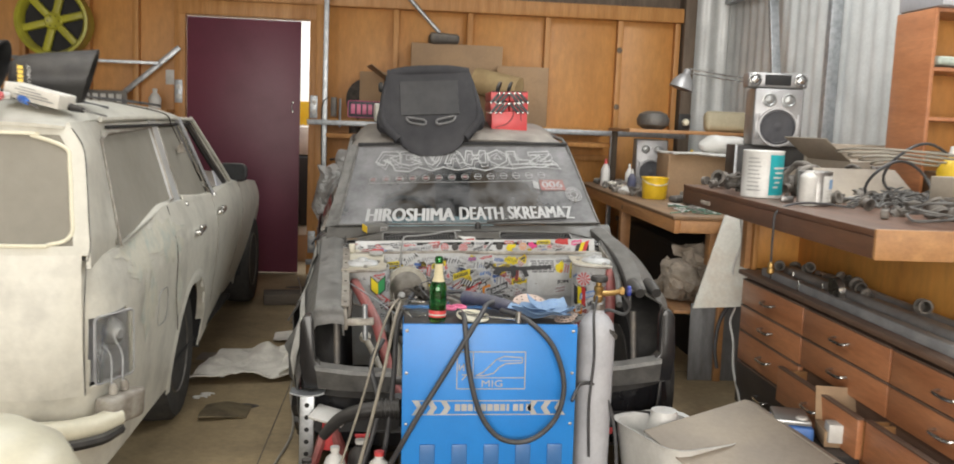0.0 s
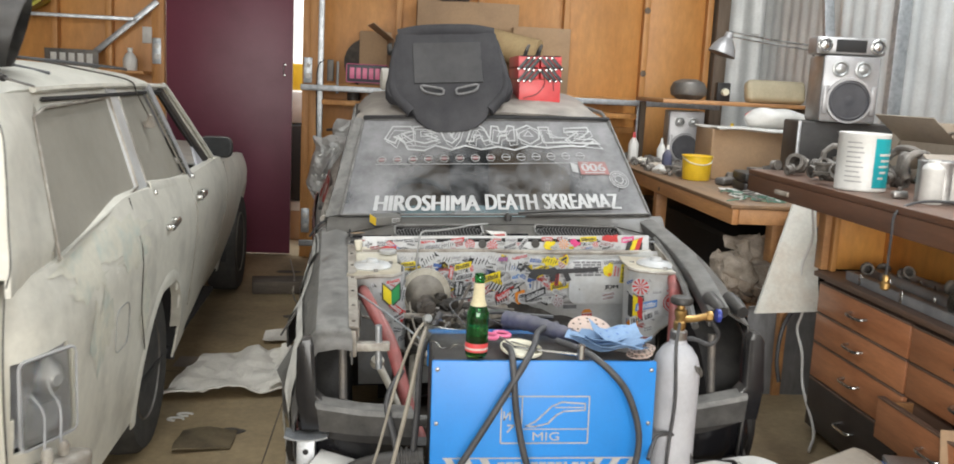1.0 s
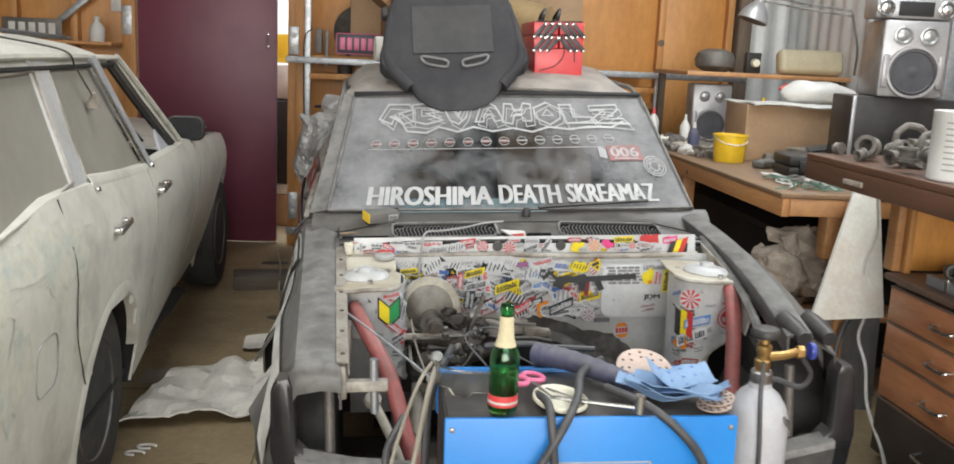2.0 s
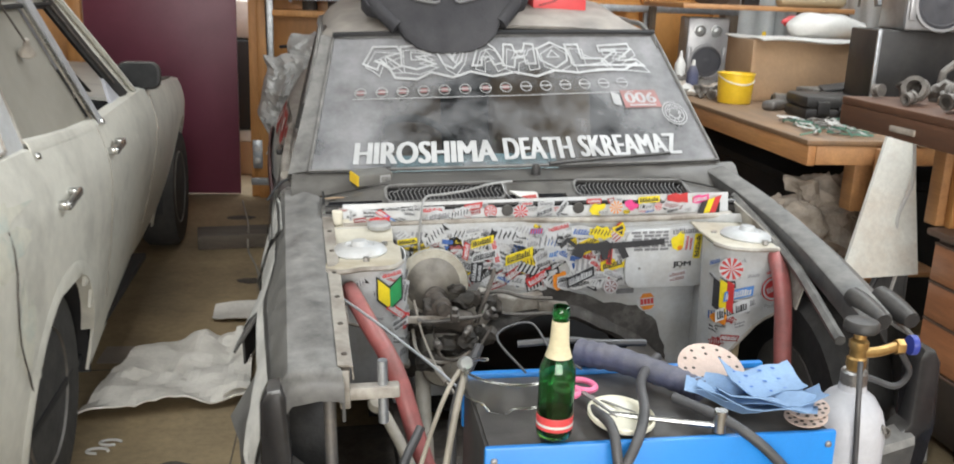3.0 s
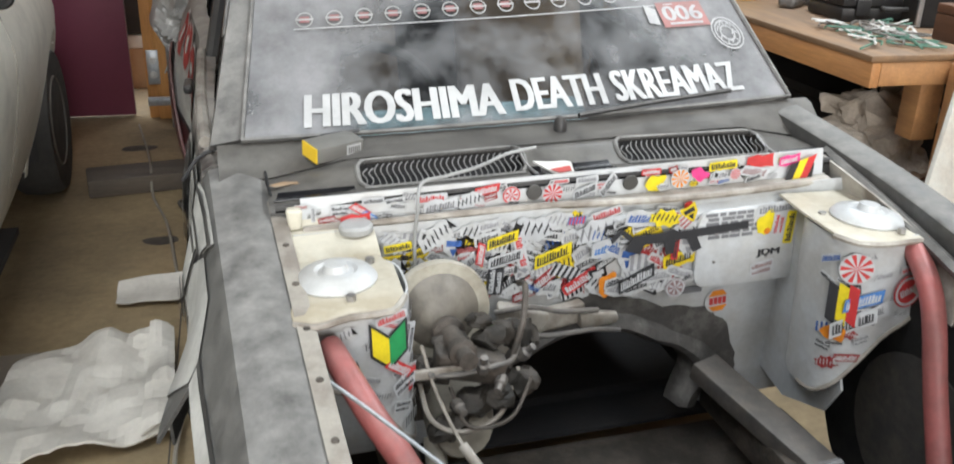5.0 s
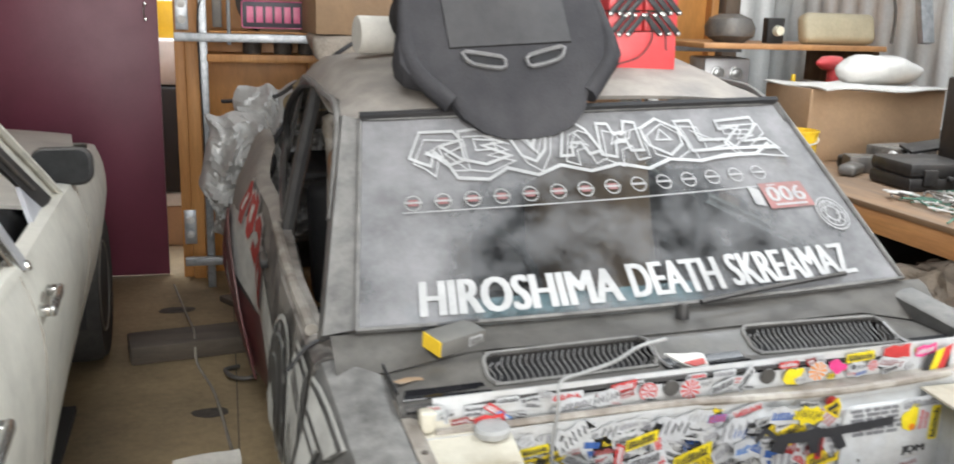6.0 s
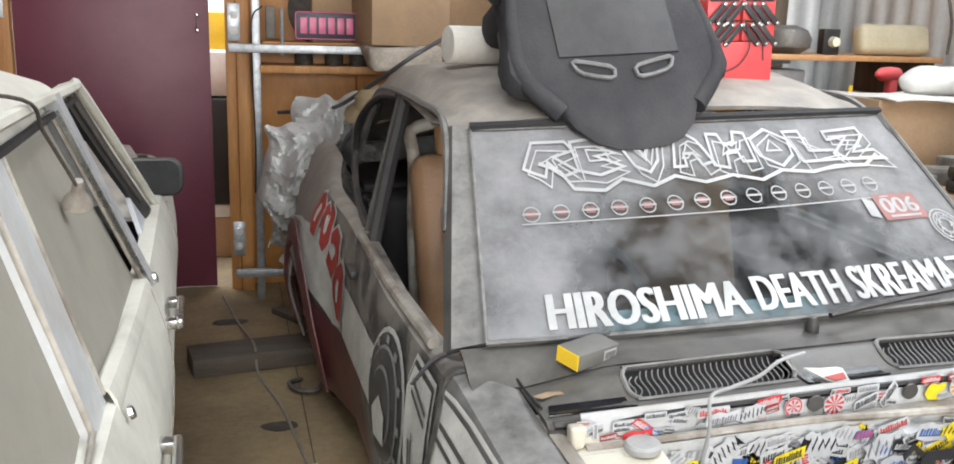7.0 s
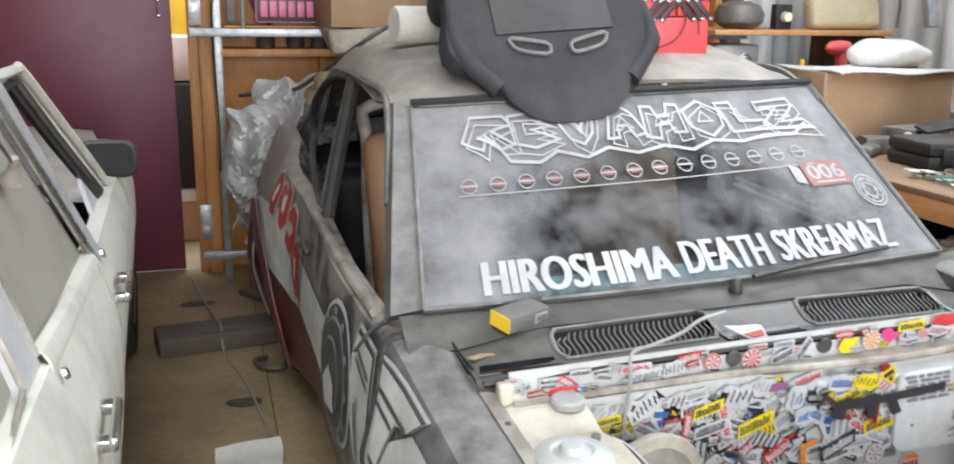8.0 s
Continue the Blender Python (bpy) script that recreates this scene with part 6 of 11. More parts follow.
random.seed(9)
strip_y = lambda x, z: -0.0445 - 0.139 * (0.785 - z)
STRIP_MARKS = [("double", "ink_white", "ink_black", -0.430, 0.768, 0.050, 0), ("slant", "ink_red", "ink_white", -0.392, 0.762, 0.052, -38), ("slant", "ink_blue", "ink_white", -0.378, 0.748, 0.034, -38), ("bar", "ink_white", "ink_black", -0.370, 0.785, 0.050, 0),
               ("bar", "ink_white", "ink_black", -0.330, 0.780, 0.045, 4), ("torn", "ink_red", "ink_white", -0.405, 0.738, 0.070, 4), ("bar", "ink_white", "ink_red", -0.262, 0.776, 0.075, 0), ("torn", "ink_white", "ink_grey", -0.245, 0.752, 0.085, 6), ("tag", "ink_white", "ink_black", -0.190, 0.760, 0.070, 12),
               ("slant", "ink_red", "ink_white", -0.155, 0.784, 0.060, 8), ("wheel", "ink_white", "ink_red", -0.108, 0.764, 0.044, 0), ("rays", "ink_white", "ink_red", -0.026, 0.757, 0.052, 8), ("bar", "ink_white", "ink_red", -0.008, 0.788, 0.040, 0), ("bar", "ink_white", "ink_grey", 0.045, 0.786, 0.055, 3),
               ("slant", "ink_white", "ink_black", 0.040, 0.755, 0.062, 20), ("slant", "ink_white", "ink_black", 0.088, 0.765, 0.060, 55), ("blob", "ink_yellow", "ink_yellow", 0.186, 0.756, 0.062, 24), ("bar", "ink_red", "ink_white", 0.178, 0.790, 0.050, 0), ("rays", "ink_white", "ink_orange", 0.240, 0.762, 0.050, 0),
               ("blob", "ink_pink", "ink_pink", 0.282, 0.768, 0.052, -20), ("bar", "ink_yellow", "ink_black", 0.333, 0.788, 0.075, 3), ("tag", "ink_white", "ink_black", 0.325, 0.760, 0.050, 0), ("rays", "ink_white", "ink_red", 0.360, 0.760, 0.030, 0), ("torn", "ink_red", "ink_red", 0.414, 0.789, 0.075, 5),
               ("slant", "ink_white", "ink_mauve", 0.405, 0.760, 0.075, -12), ("torn", "ink_pink", "ink_white", 0.482, 0.784, 0.060, 8), ("bar", "ink_white", "ink_grey", -0.480, 0.765, 0.035, 90)]
for k, (kind, base, over, x, z, size, rot) in enumerate(STRIP_MARKS):
    accent(strip, strip_y, kind, base, over, x, 0.757 + 0.70 * (z - 0.764), 0.82 * size, rot, 0.0085 + 0.0007 * (k % 3))
for dx, col in ((-0.024, "ink_black"), (-0.004, "ink_yellow"), (0.016, "ink_red")):
    part("sticker", slab(B(), quad(dx, -0.022, dx + 0.020, 0.022, 0.7), 0.0008, pose(0.497, strip_y(0, 0.75) - 0.012, 0.745, 93, -18, 0)), M[col], strip)
x = -0.50
while x < 0.50:
    z = random.choice((0.742, 0.773, 0.757))
    if min(abs(x - a) for a in (-0.062, 0.135)) > 0.03:
        sticker(strip, pose(x, strip_y(x, z) - 0.0075, z, 97, random.uniform(-14, 14), 0), random.uniform(0.35, 0.6))
    x += 0.022

# over the firewall: a random under-layer, then the ones that can be told apart
placed = []
for i in range(120):
    for tries in range(30):
        x, z = random.uniform(-0.20, 0.245), random.uniform(0.555, 0.715)
        if random.random() < 0.18:
            x, z = random.uniform(-0.36, -0.16), random.uniform(0.63, 0.715)
        near = min([((x - a) ** 2 + ((z - b) * 1.3) ** 2) ** 0.5 for a, b in placed] or [1])
        if near > 0.021 and z > 0.53 + 0.5 * max(0.0, abs(x - 0.05) - 0.2):
            break
    else:
        continue
    placed.append((x, z))
    sticker(firewall, pose(x, firewall_y(x, z) - 0.006 - 0.0012 * (i % 4), z, 90, random.uniform(-40, 40), 0), random.uniform(0.7, 1.25))
WALL_MARKS = [("bar", "ink_yellow", "ink_black", -0.335, 0.692, 0.052, 6), ("slant", "ink_yellow", "ink_black", -0.136, 0.684, 0.062, 14), ("slant", "ink_yellow", "ink_black", -0.036, 0.640, 0.078, 18), ("tag", "ink_yellow", "ink_black", 0.180, 0.704, 0.066, -8), ("round", "ink_red", "ink_red", 0.240, 0.714, 0.022, 0),
              ("stripes", "ink_blue", "ink_red", 0.010, 0.708, 0.034, 0), ("bar", "ink_red", "ink_white", 0.022, 0.578, 0.080, 30), ("blob", "ink_orange", "ink_black", 0.072, 0.570, 0.060, 70), ("slant", "ink_black", "ink_white", 0.128, 0.582, 0.080, 24), ("stripes", "ink_white", "ink_black", -0.010, 0.602, 0.060, -18),
              ("double", "ink_black", "ink_white", -0.152, 0.600, 0.062, 84), ("slant", "ink_white", "ink_black", -0.130, 0.645, 0.070, 12), ("tag", "ink_white", "ink_grey", 0.060, 0.680, 0.110, 6), ("tag", "ink_white", "ink_black", -0.080, 0.700, 0.090, -6), ("torn", "ink_white", "ink_blue", 0.075, 0.650, 0.080, 8),
              ("wheel", "ink_mauve", "ink_white", 0.212, 0.552, 0.042, 0), ("bar", "ink_red", "ink_black", 0.205, 0.640, 0.050, 86), ("slant", "ink_red", "ink_white", -0.180, 0.66, 0.045, 80), ("bar", "ink_white", "ink_red", -0.100, 0.655, 0.070, -78)]
for k, (kind, base, over, x, z, size, rot) in enumerate(WALL_MARKS):
    accent(firewall, firewall_y, kind, base, over, x, z, size, rot, 0.0115 + 0.0012 * (k % 3))
PANEL_Y = firewall_y(0.30, 0.60) - 0.005
panel_y = lambda x, z: PANEL_Y - 0.0105
part("service_panel", slab(B(), rounded(0.235, 0.165, 0.03), 0.010, pose(0.367, PANEL_Y, 0.626, 90, 0, 0), 0.003), M["bay"], firewall)
for x, z in ((0.29, 0.60), (0.405, 0.60), (0.29, 0.66)):
    part("panel_screw", lathe(B(), [(0.004, 0), (0.003, 0.002), (0.0005, 0.0025)], 8, pose(x, PANEL_Y - 0.010, z, 90, 0, 0)), M["steel"], firewall)
for kind, base, over, x, z, size, rot in (("blob", "ink_yellow", "ink_yellow", 0.396, 0.672, 0.062, 70), ("round", "ink_orange", "ink_orange", 0.400, 0.655, 0.014, 0), ("double", "ink_white", "ink_red", 0.424, 0.668, 0.050, 84), ("bar", "ink_yellow", "ink_black", 0.450, 0.658, 0.070, 86), ("double", "ink_white", "ink_mauve", 0.398, 0.575, 0.058, 9), ("bar", "ink_white", "ink_grey", 0.415, 0.702, 0.085, 3)):
    accent(firewall, panel_y, kind, base, over, x, z, size, rot, 0.0008 + 0.0005 * (kind == "round"))
rng = random.Random(6)
for r in range(6):
    x = 0.262 + rng.uniform(0, 0.012)
    while x < 0.372:
        w = rng.uniform(0.010, 0.028)
        part("sticker_bar", boxm(x, min(x + w, 0.378), PANEL_Y - 0.0114, PANEL_Y - 0.0106, 0.650 + 0.0095 * r, 0.650 + 0.0095 * r + 0.0068), M["ink_grey"], firewall)
        x += w + rng.uniform(0.002, 0.008)
lettering("lettering", "JDM", 0.052, 0.018, M["ink_black"], firewall, pose(0.408, PANEL_Y - 0.0112, 0.607, 90, 0, 0), "bold black initials", 0.0006, 0.05)
SIL = [(-0.13, -0.006), (-0.10, -0.02), (-0.09, 0.0), (-0.05, -0.004), (-0.045, -0.03), (-0.03, -0.03), (-0.025, -0.002), (0.0, -0.004), (0.012, -0.035), (0.03, -0.03), (0.02, -0.004), (0.13, -0.006), (0.13, 0.010), (-0.02, 0.014), (-0.03, 0.022), (-0.06, 0.018), (-0.11, 0.022)]
part("black_sticker", slab(B(), SIL, 0.001, pose(0.226, PANEL_Y - 0.0135, 0.664, 90, -4, 0)), M["ink_black"], firewall, "long black silhouette sticker")
part("black_sticker", slab(B(), [(-0.032, 0.0), (-0.012, 0.022), (0.034, -0.016), (0.030, -0.026), (-0.010, 0.008), (-0.028, -0.010)], 0.001, pose(0.098, PANEL_Y - 0.0125, 0.675, 90, 0, 0)), M["ink_black"], firewall)
part("plug_hole", slab(B(), disc(0.010, 16), 0.002, pose(0.183, PANEL_Y - 0.002, 0.582, 90, 0, 0) @ Matrix.Diagonal((0.8, 1.7, 1, 1))), M["dark"], firewall)
BUN = pose(0.328, firewall_y(0.33, 0.49) - 0.004, 0.492, 90, -4, 0)
part("sticker", slab(B(), disc(0.029, 24), 0.0006, BUN), M["ink_white"], firewall, "round white sticker with orange arcs")
for y0, y1 in ((0.011, 0.024), (-0.024, -0.012)):
    part("sticker_arc", slab(B(), [(r * math.cos(a), y) for y, r, a in [(y0 if y0 > 0 else y1, 0.022, 0.3), (y1 if y0 > 0 else y0, 0.013, 0.6), (y1 if y0 > 0 else y0, 0.013, math.pi - 0.6), (y0 if y0 > 0 else y1, 0.022, math.pi - 0.3)]], 0.0005, BUN @ pose(0, 0, 0.0007)), M["ink_orange"], firewall)
for k in range(4):
    part("sticker_bar", slab(B(), quad(-0.019 + 0.0098 * k, -0.008, -0.011 + 0.0098 * k, 0.008), 0.0005, BUN @ pose(0, 0, 0.0007)), M["ink_red"], firewall)
part("sticker", slab(B(), rounded(0.05, 0.014, 0.002, 2), 0.0008, pose(0.262, firewall_y(0.262, 0.52) - 0.006, 0.527, 90, 0, 0)), M["ink_grey"], firewall)


def on_tower(s, deg, z, lift=0.002, rot=0.0):
    """A frame on the strut tower's shell, facing out."""
    a = radians(deg)
    u = (tower_at(s, a + 0.02) - tower_at(s, a - 0.02)).normalized()
    n = V(u.y, -u.x, 0)
    c = V(tower_at(s, a).x, tower_at(s, a).y, z) + n * lift
    return Matrix(((u.x, 0, n.x, c.x), (u.y, 0, n.y, c.y), (0, 1, 0, c.z), (0, 0, 0, 1))) @ pose(0, 0, 0, 0, 0, rot)


for s in (-1, 1):
    done = []
    for i in range(22):
        for tries in range(30):
            a, z = random.uniform(200, 300) if s > 0 else random.uniform(262, 345), random.uniform(0.44, 0.675)
            if z > tower_foot(s, tower_at(s, radians(a))) + 0.03 and min([abs(a - p) * 0.0017 + abs(z - q) for p, q in done] or [1]) > 0.036:
                break
        else:
            continue
        done.append((a, z))
        sticker(coupe, on_tower(s, a, z, 0.0015 + 0.0012 * (i % 3), random.uniform(-25, 25)), random.uniform(0.5, 0.8))
TOWER_MARKS = ((1, "rays", "ink_white", "ink_red", 238, 0.655, 0.062, 0), (1, "slant", "ink_blue", "ink_white", 252, 0.590, 0.075, 14), (1, "round", "ink_red", "ink_white", 282, 0.600, 0.066, 20), (1, "double", "ink_black", "ink_white", 236, 0.612, 0.036, 10), (1, "slant", "ink_white", "ink_black", 244, 0.545, 0.090, 24),
               (1, "blob", "ink_orange", "ink_red", 222, 0.520, 0.050, 0), (1, "torn", "ink_white", "ink_grey", 262, 0.560, 0.070, 20), (1, "bar", "ink_white", "ink_red", 280, 0.645, 0.040, 8), (-1, "bar", "ink_white", "ink_red", 292, 0.685, 0.055, 8), (-1, "double", "ink_white", "ink_black", 318, 0.635, 0.060, 70), (-1, "slant", "ink_red", "ink_white", 300, 0.590, 0.055, -40), (-1, "double", "ink_white", "ink_black", 306, 0.560, 0.055, 20), (-1, "blob", "ink_red", "ink_white", 325, 0.555, 0.045, 40))
for k, (s, kind, base, over, a, z, size, rot) in enumerate(TOWER_MARKS):
    sticker(coupe, on_tower(s, a, z, 0.0058 + 0.0008 * (k % 3), rot), size / 0.06, sticker_mesh(kind, k, base, over))
for dx, col in ((-0.026, "ink_black"), (-0.008, "ink_yellow"), (0.010, "ink_red")):
    part("flag_sticker", slab(B(), [(dx, -0.034), (dx + 0.018, -0.046), (dx + 0.018, 0.032), (dx, 0.040)], 0.0008, on_tower(1, 226, 0.585, 0.0085)), M[col], coupe, "three-coloured flag sticker" if col == "ink_black" else "")
q = on_tower(-1, 288, 0.640, 0.0085)
for sx, col, word in ((-1, "ink_yellow", "yellow"), (1, "ink_green", "green")):
    part("leaf_sticker", slab(B(), [(0, 0.010), (0, -0.040), (sx * 0.028, -0.014), (sx * 0.028, 0.036)][::sx], 0.001, q), M[col], coupe, word + " half of a chevron sticker")
part("leaf_sticker", slab(B(), [(0, -0.047), (0.032, -0.017), (0.032, 0.043), (0, 0.015), (-0.032, 0.043), (-0.032, -0.017)], 0.0006, q @ pose(0, 0, -0.0008)), M["ink_black"], coupe, "black edge of a chevron sticker")

# ---- things that lie on the coupe ----
def slot_frame(cx, cz, rot):
    return [(0.045, 0.022), (-0.040, 0.006), (-0.048, -0.010), (-0.036, -0.020), (0.030, -0.008), (0.05, 0.010)]


seat = thing("bucket_seat", "charcoal cloth bucket seat shell upside down on the dusty car roof", "car seat", pose(-0.514, 5.051, 1.084, -33, -4, 0) @ Matrix.Diagonal((0.98, 1, 1.08, 1)))
half = [(0.0, 0.0), (0.06, 0.004), (0.11, 0.022), (0.15, 0.060), (0.175, 0.11), (0.215, 0.145), (0.265, 0.165), (0.283, 0.195), (0.280, 0.24), (0.262, 0.30), (0.245, 0.36), (0.235, 0.42), (0.228, 0.47), (0.21, 0.492)]
outline = half + [(-a, b) for a, b in half[::-1] if a > 0]
stand = Matrix(((1, 0, 0, 0), (0, 0, -1, 0.0), (0, 1, 0, 0), (0, 0, 0, 1)))
bm = slab(B(), outline, 0.085, stand, 0.025)
for v in bm.verts:
    v.co.y = -0.085 + (v.co.y + 0.085) * min(1.0, max(0.08, v.co.z / 0.24))
part("backrest", bm, M["seatcloth"], seat)
part("back_panel", slab(B(), [(-0.155, 0.222), (0.150, 0.222), (0.15, 0.415), (-0.155, 0.415)], 0.007, stand @ pose(0, 0, 0.084), 0.003), M["seatpanel"], seat)
part("top_roll", tubem([(-0.215, -0.05, 0.47), (-0.1, -0.062, 0.482), (0.1, -0.062, 0.482), (0.215, -0.05, 0.47)], 0.034, 12, 4), M["seatcloth"], seat)
for s in (-1, 1):
    part("side_bolster", tubem([(s * 0.17, -0.066, 0.10), (s * 0.245, -0.070, 0.19), (s * 0.245, -0.066, 0.30), (s * 0.22, -0.06, 0.43)], lambda u: 0.024 - 0.006 * u, 10), M["seatcloth"], seat)
    part("bolster_wing", box(B(), s * 0.215 - 0.03, s * 0.215 + 0.03, -0.04, 0.06, 0.22, 0.46, 0.028, None, 3), M["seatcloth"], seat)
    fr = [(s * a, b) for a, b in slot_frame(0, 0, 0)]
    fr = [(s * 0.075 + a * 0.98, 0.187 + b * 1.05) for a, b in fr]
    cxx, cyy = sum(a for a, b in fr) / 6, sum(b for a, b in fr) / 6
    bm = tubem([(a, -0.091, b) for a, b in fr + fr[:2]], 0.0052, 6, 2)
    part("harness_slot", bm, M["slat"], seat, "grey plastic harness slot")
    part("harness_slot", slab(B(), [(cxx + (a - cxx) * 0.8, cyy + (b - cyy) * 0.72) for a, b in fr][::(1 if s > 0 else -1)], 0.002, stand @ pose(0, 0, 0.0865)), M["dark"], seat)
part("squab", box(B(), -0.22, 0.22, 0.02, 0.40, 0.36, 0.47, 0.05, pose(0, 0, 0, 14, 0, 0), 3), M["seatcloth"], seat)
part("squab_support", box(B(), -0.21, 0.21, 0.06, 0.28, 0.28, 0.40, 0.03, pose(0, 0, 0, 14, 0, 0), 2), M["seatpanel"], seat)
part("recliner_knob", lathe(B(), [(0.026, 0), (0.026, 0.016), (0.018, 0.024), (0.001, 0.025)], 14, pose(-0.245, -0.02, 0.43, 0, -90, 0)), M["black"], seat)

tool = thing("cantilever_toolbox", "red steel cantilever toolbox with black lift arms on the car roof", "toolbox", pose(-0.198, 5.305, 1.262, 0, -2, 0) @ Matrix.Diagonal((0.93, 0.84, 0.88, 1)))
part("tray", boxm(0.0, 0.205, 0.0, 0.42, 0.0, 0.115, 0.004), M["red"], tool)
for k, (z0, z1) in enumerate(((0.118, 0.176), (0.179, 0.237))):
    for x0, x1 in ((-0.004, 0.098), (0.107, 0.209)):
        part("tray", boxm(x0, x1, 0.004, 0.416, z0, z1, 0.003), M["red"], tool)
        part("tray_shadow_gap", boxm(x0 + 0.006, x1 - 0.006, 0.001, 0.42, z1 - 0.004, z1 + 0.001), M["dark"], tool)
        for dx in (0.006, 0.034, 0.062):
            s = 1 if x0 < 0.05 else -1
            a0 = x0 + (dx if s > 0 else 0.102 - dx)
            part("lift_arm", box(B(), -0.0085, 0.0085, -0.006, -0.001, -0.040, 0.040, 0.002, pose(a0 + s * 0.018, 0.0 - 0.003 * k, z0 + 0.018, 0, s * 40, 0)), M["ink_black"], tool, "black steel lift arm")
            for ex, ez in ((0.042, 0.046), (-0.006, -0.010)):
                part("rivet", lathe(B(), [(0.0065, 0), (0.0055, 0.003), (0.0005, 0.004)], 8, pose(a0 + s * ex, -0.007 - 0.003 * k, z0 + ez, 90, 0, 0)), M["chrome"], tool)
for x in (0.07, 0.135):
    part("handle", tubem([(x - 0.04, 0.02, 0.235), (x - 0.03, 0.03, 0.275), (x, 0.2, 0.295), (x + 0.01, 0.38, 0.275), (x, 0.40, 0.235)], 0.008, 8), M["black"], tool)
part("loose_wire", tubem([(0.02, -0.008, 0.02), (0.09, -0.012, 0.045), (0.125, -0.010, 0.10), (0.11, -0.010, 0.17), (0.16, -0.012, 0.12), (0.17, -0.012, 0.06)], 0.0022, 5), M["black"], tool)

roll = part("paper_roll", lathe(B(), [(0.020, 0), (0.050, 0), (0.052, 0.004), (0.052, 0.196), (0.050, 0.2), (0.02, 0.2)], 28, pose(-0.83, 5.60, 1.335, 0, 90, 8)), M["paper"])
tagged(roll, "roll of off-white masking paper on the car roof", "paper roll")
foam = part("foam_wad", crumple(box(B(), -0.06, 0.06, -0.05, 0.05, 0.0, 0.13, 0.03, pose(-0.64, 5.50, 1.29), 3), 0.015, 14), M["foam"])
tagged(foam, "torn wad of dirty yellow foam behind the seat", "foam")

cbx = thing("relay_box", "small grey parts box with a yellow end label on the cowl", "small box", CAR @ pose(-0.425, 0.135, 0.806, 8, 0, 25))
part("carton", boxm(-0.045, 0.06, -0.028, 0.028, 0.0, 0.032, 0.002), mat("grey_carton", (0.16, 0.155, 0.14), 0.6, 0, (0.12, 0.115, 0.105), scale=9, var=0.2, bump=0.03), cbx)
part("end_label", boxm(-0.0475, -0.0452, -0.027, 0.027, 0.001, 0.031), M["yellow"], cbx)
part("code_label", slab(B(), [(0.02, 0.006), (0.052, 0.006), (0.052, 0.026), (0.02, 0.026)], 0.0008, pose(0, -0.0285, 0, 90, 0, 0)), M["script"], cbx)
for i in range(6):
    part("code_bar", boxm(0.024 + 0.0045 * i, 0.0262 + 0.0045 * i, -0.0302, -0.0292, 0.009, 0.022), M["decal_black"], cbx)
wire = part("heater_cable", tubem([CAR @ V(*p) for p in ((-0.305, -0.10, 0.62), (-0.305, -0.102, 0.70), (-0.298, -0.108, 0.765), (-0.284, -0.082, 0.806), (-0.235, -0.060, 0.808), (-0.165, -0.035, 0.812), (-0.10, 0.005, 0.818), (-0.035, 0.025, 0.820))], 0.0034, 8), M["decal_grey"])
tagged(wire, "bent white cable lying over the cowl vents", "cable")
rod = part("prop_rod", tubem([CAR @ V(*p) for p in ((-0.722, 0.294, 0.728), (-0.668, 0.272, 0.790), (-0.56, 0.235, 0.815), (-0.44, 0.190, 0.830), (-0.36, 0.170, 0.842))], 0.0042, 8), M["hose"])
tagged(rod, "dusty black rubber hose across the scuttle", "hose")


# ---- cream station wagon in primer ----
WAGON = pose(-1.475, 2.95, 0.0, 0, 0, 1.5)
wagon = thing("station_wagon", "cream station wagon in patchy primer with masked dusty glass", "car", WAGON)
PLAN = catmull([(-0.81, -0.045, 0), (-0.45, -0.04, 0), (-0.20, -0.022, 0), (-0.09, 0.005, 0), (-0.035, 0.06, 0), (-0.008, 0.15, 0), (0.0, 0.28, 0), (0.0, 0.8, 0), (0.002, 1.4, 0), (0.0, 2.1, 0), (-0.006, 2.8, 0), (-0.028, 3.4, 0), (-0.068, 3.95, 0), (-0.125, 4.28, 0), (-0.28, 4.38, 0), (-0.5, 4.41, 0), (-0.81, 4.42, 0)], 8)


def waist(y):
    """Height of the body side under the windows and along the wings."""
    pts = [(-0.1, 0.875), (0.31, 0.885), (0.86, 0.955), (1.0, 0.955), (1.9, 0.918), (2.62, 0.93), (2.9, 0.90), (3.6, 0.86), (4.45, 0.80)]
    for (a, p), (b, q) in zip(pts, pts[1:]):
        if a <= y <= b:
            return p + (q - p) * (y - a) / (b - a)
    return pts[-1][1] if y > 0 else pts[0][1]


def inset(k, y=0.0):
    """Body side section: how far it tucks in, k from 0 at the sill to 1 at the waist; the sills draw in towards the front."""
    front = min(1.0, max(0.0, (y - 1.5) / 1.3))
    return 0.055 * (1 - k) ** 2.2 + 0.095 * front * max(0.0, 1 - k) ** 1.6 + 0.045 * max(0.0, (k - 0.72) / 0.28) ** 2


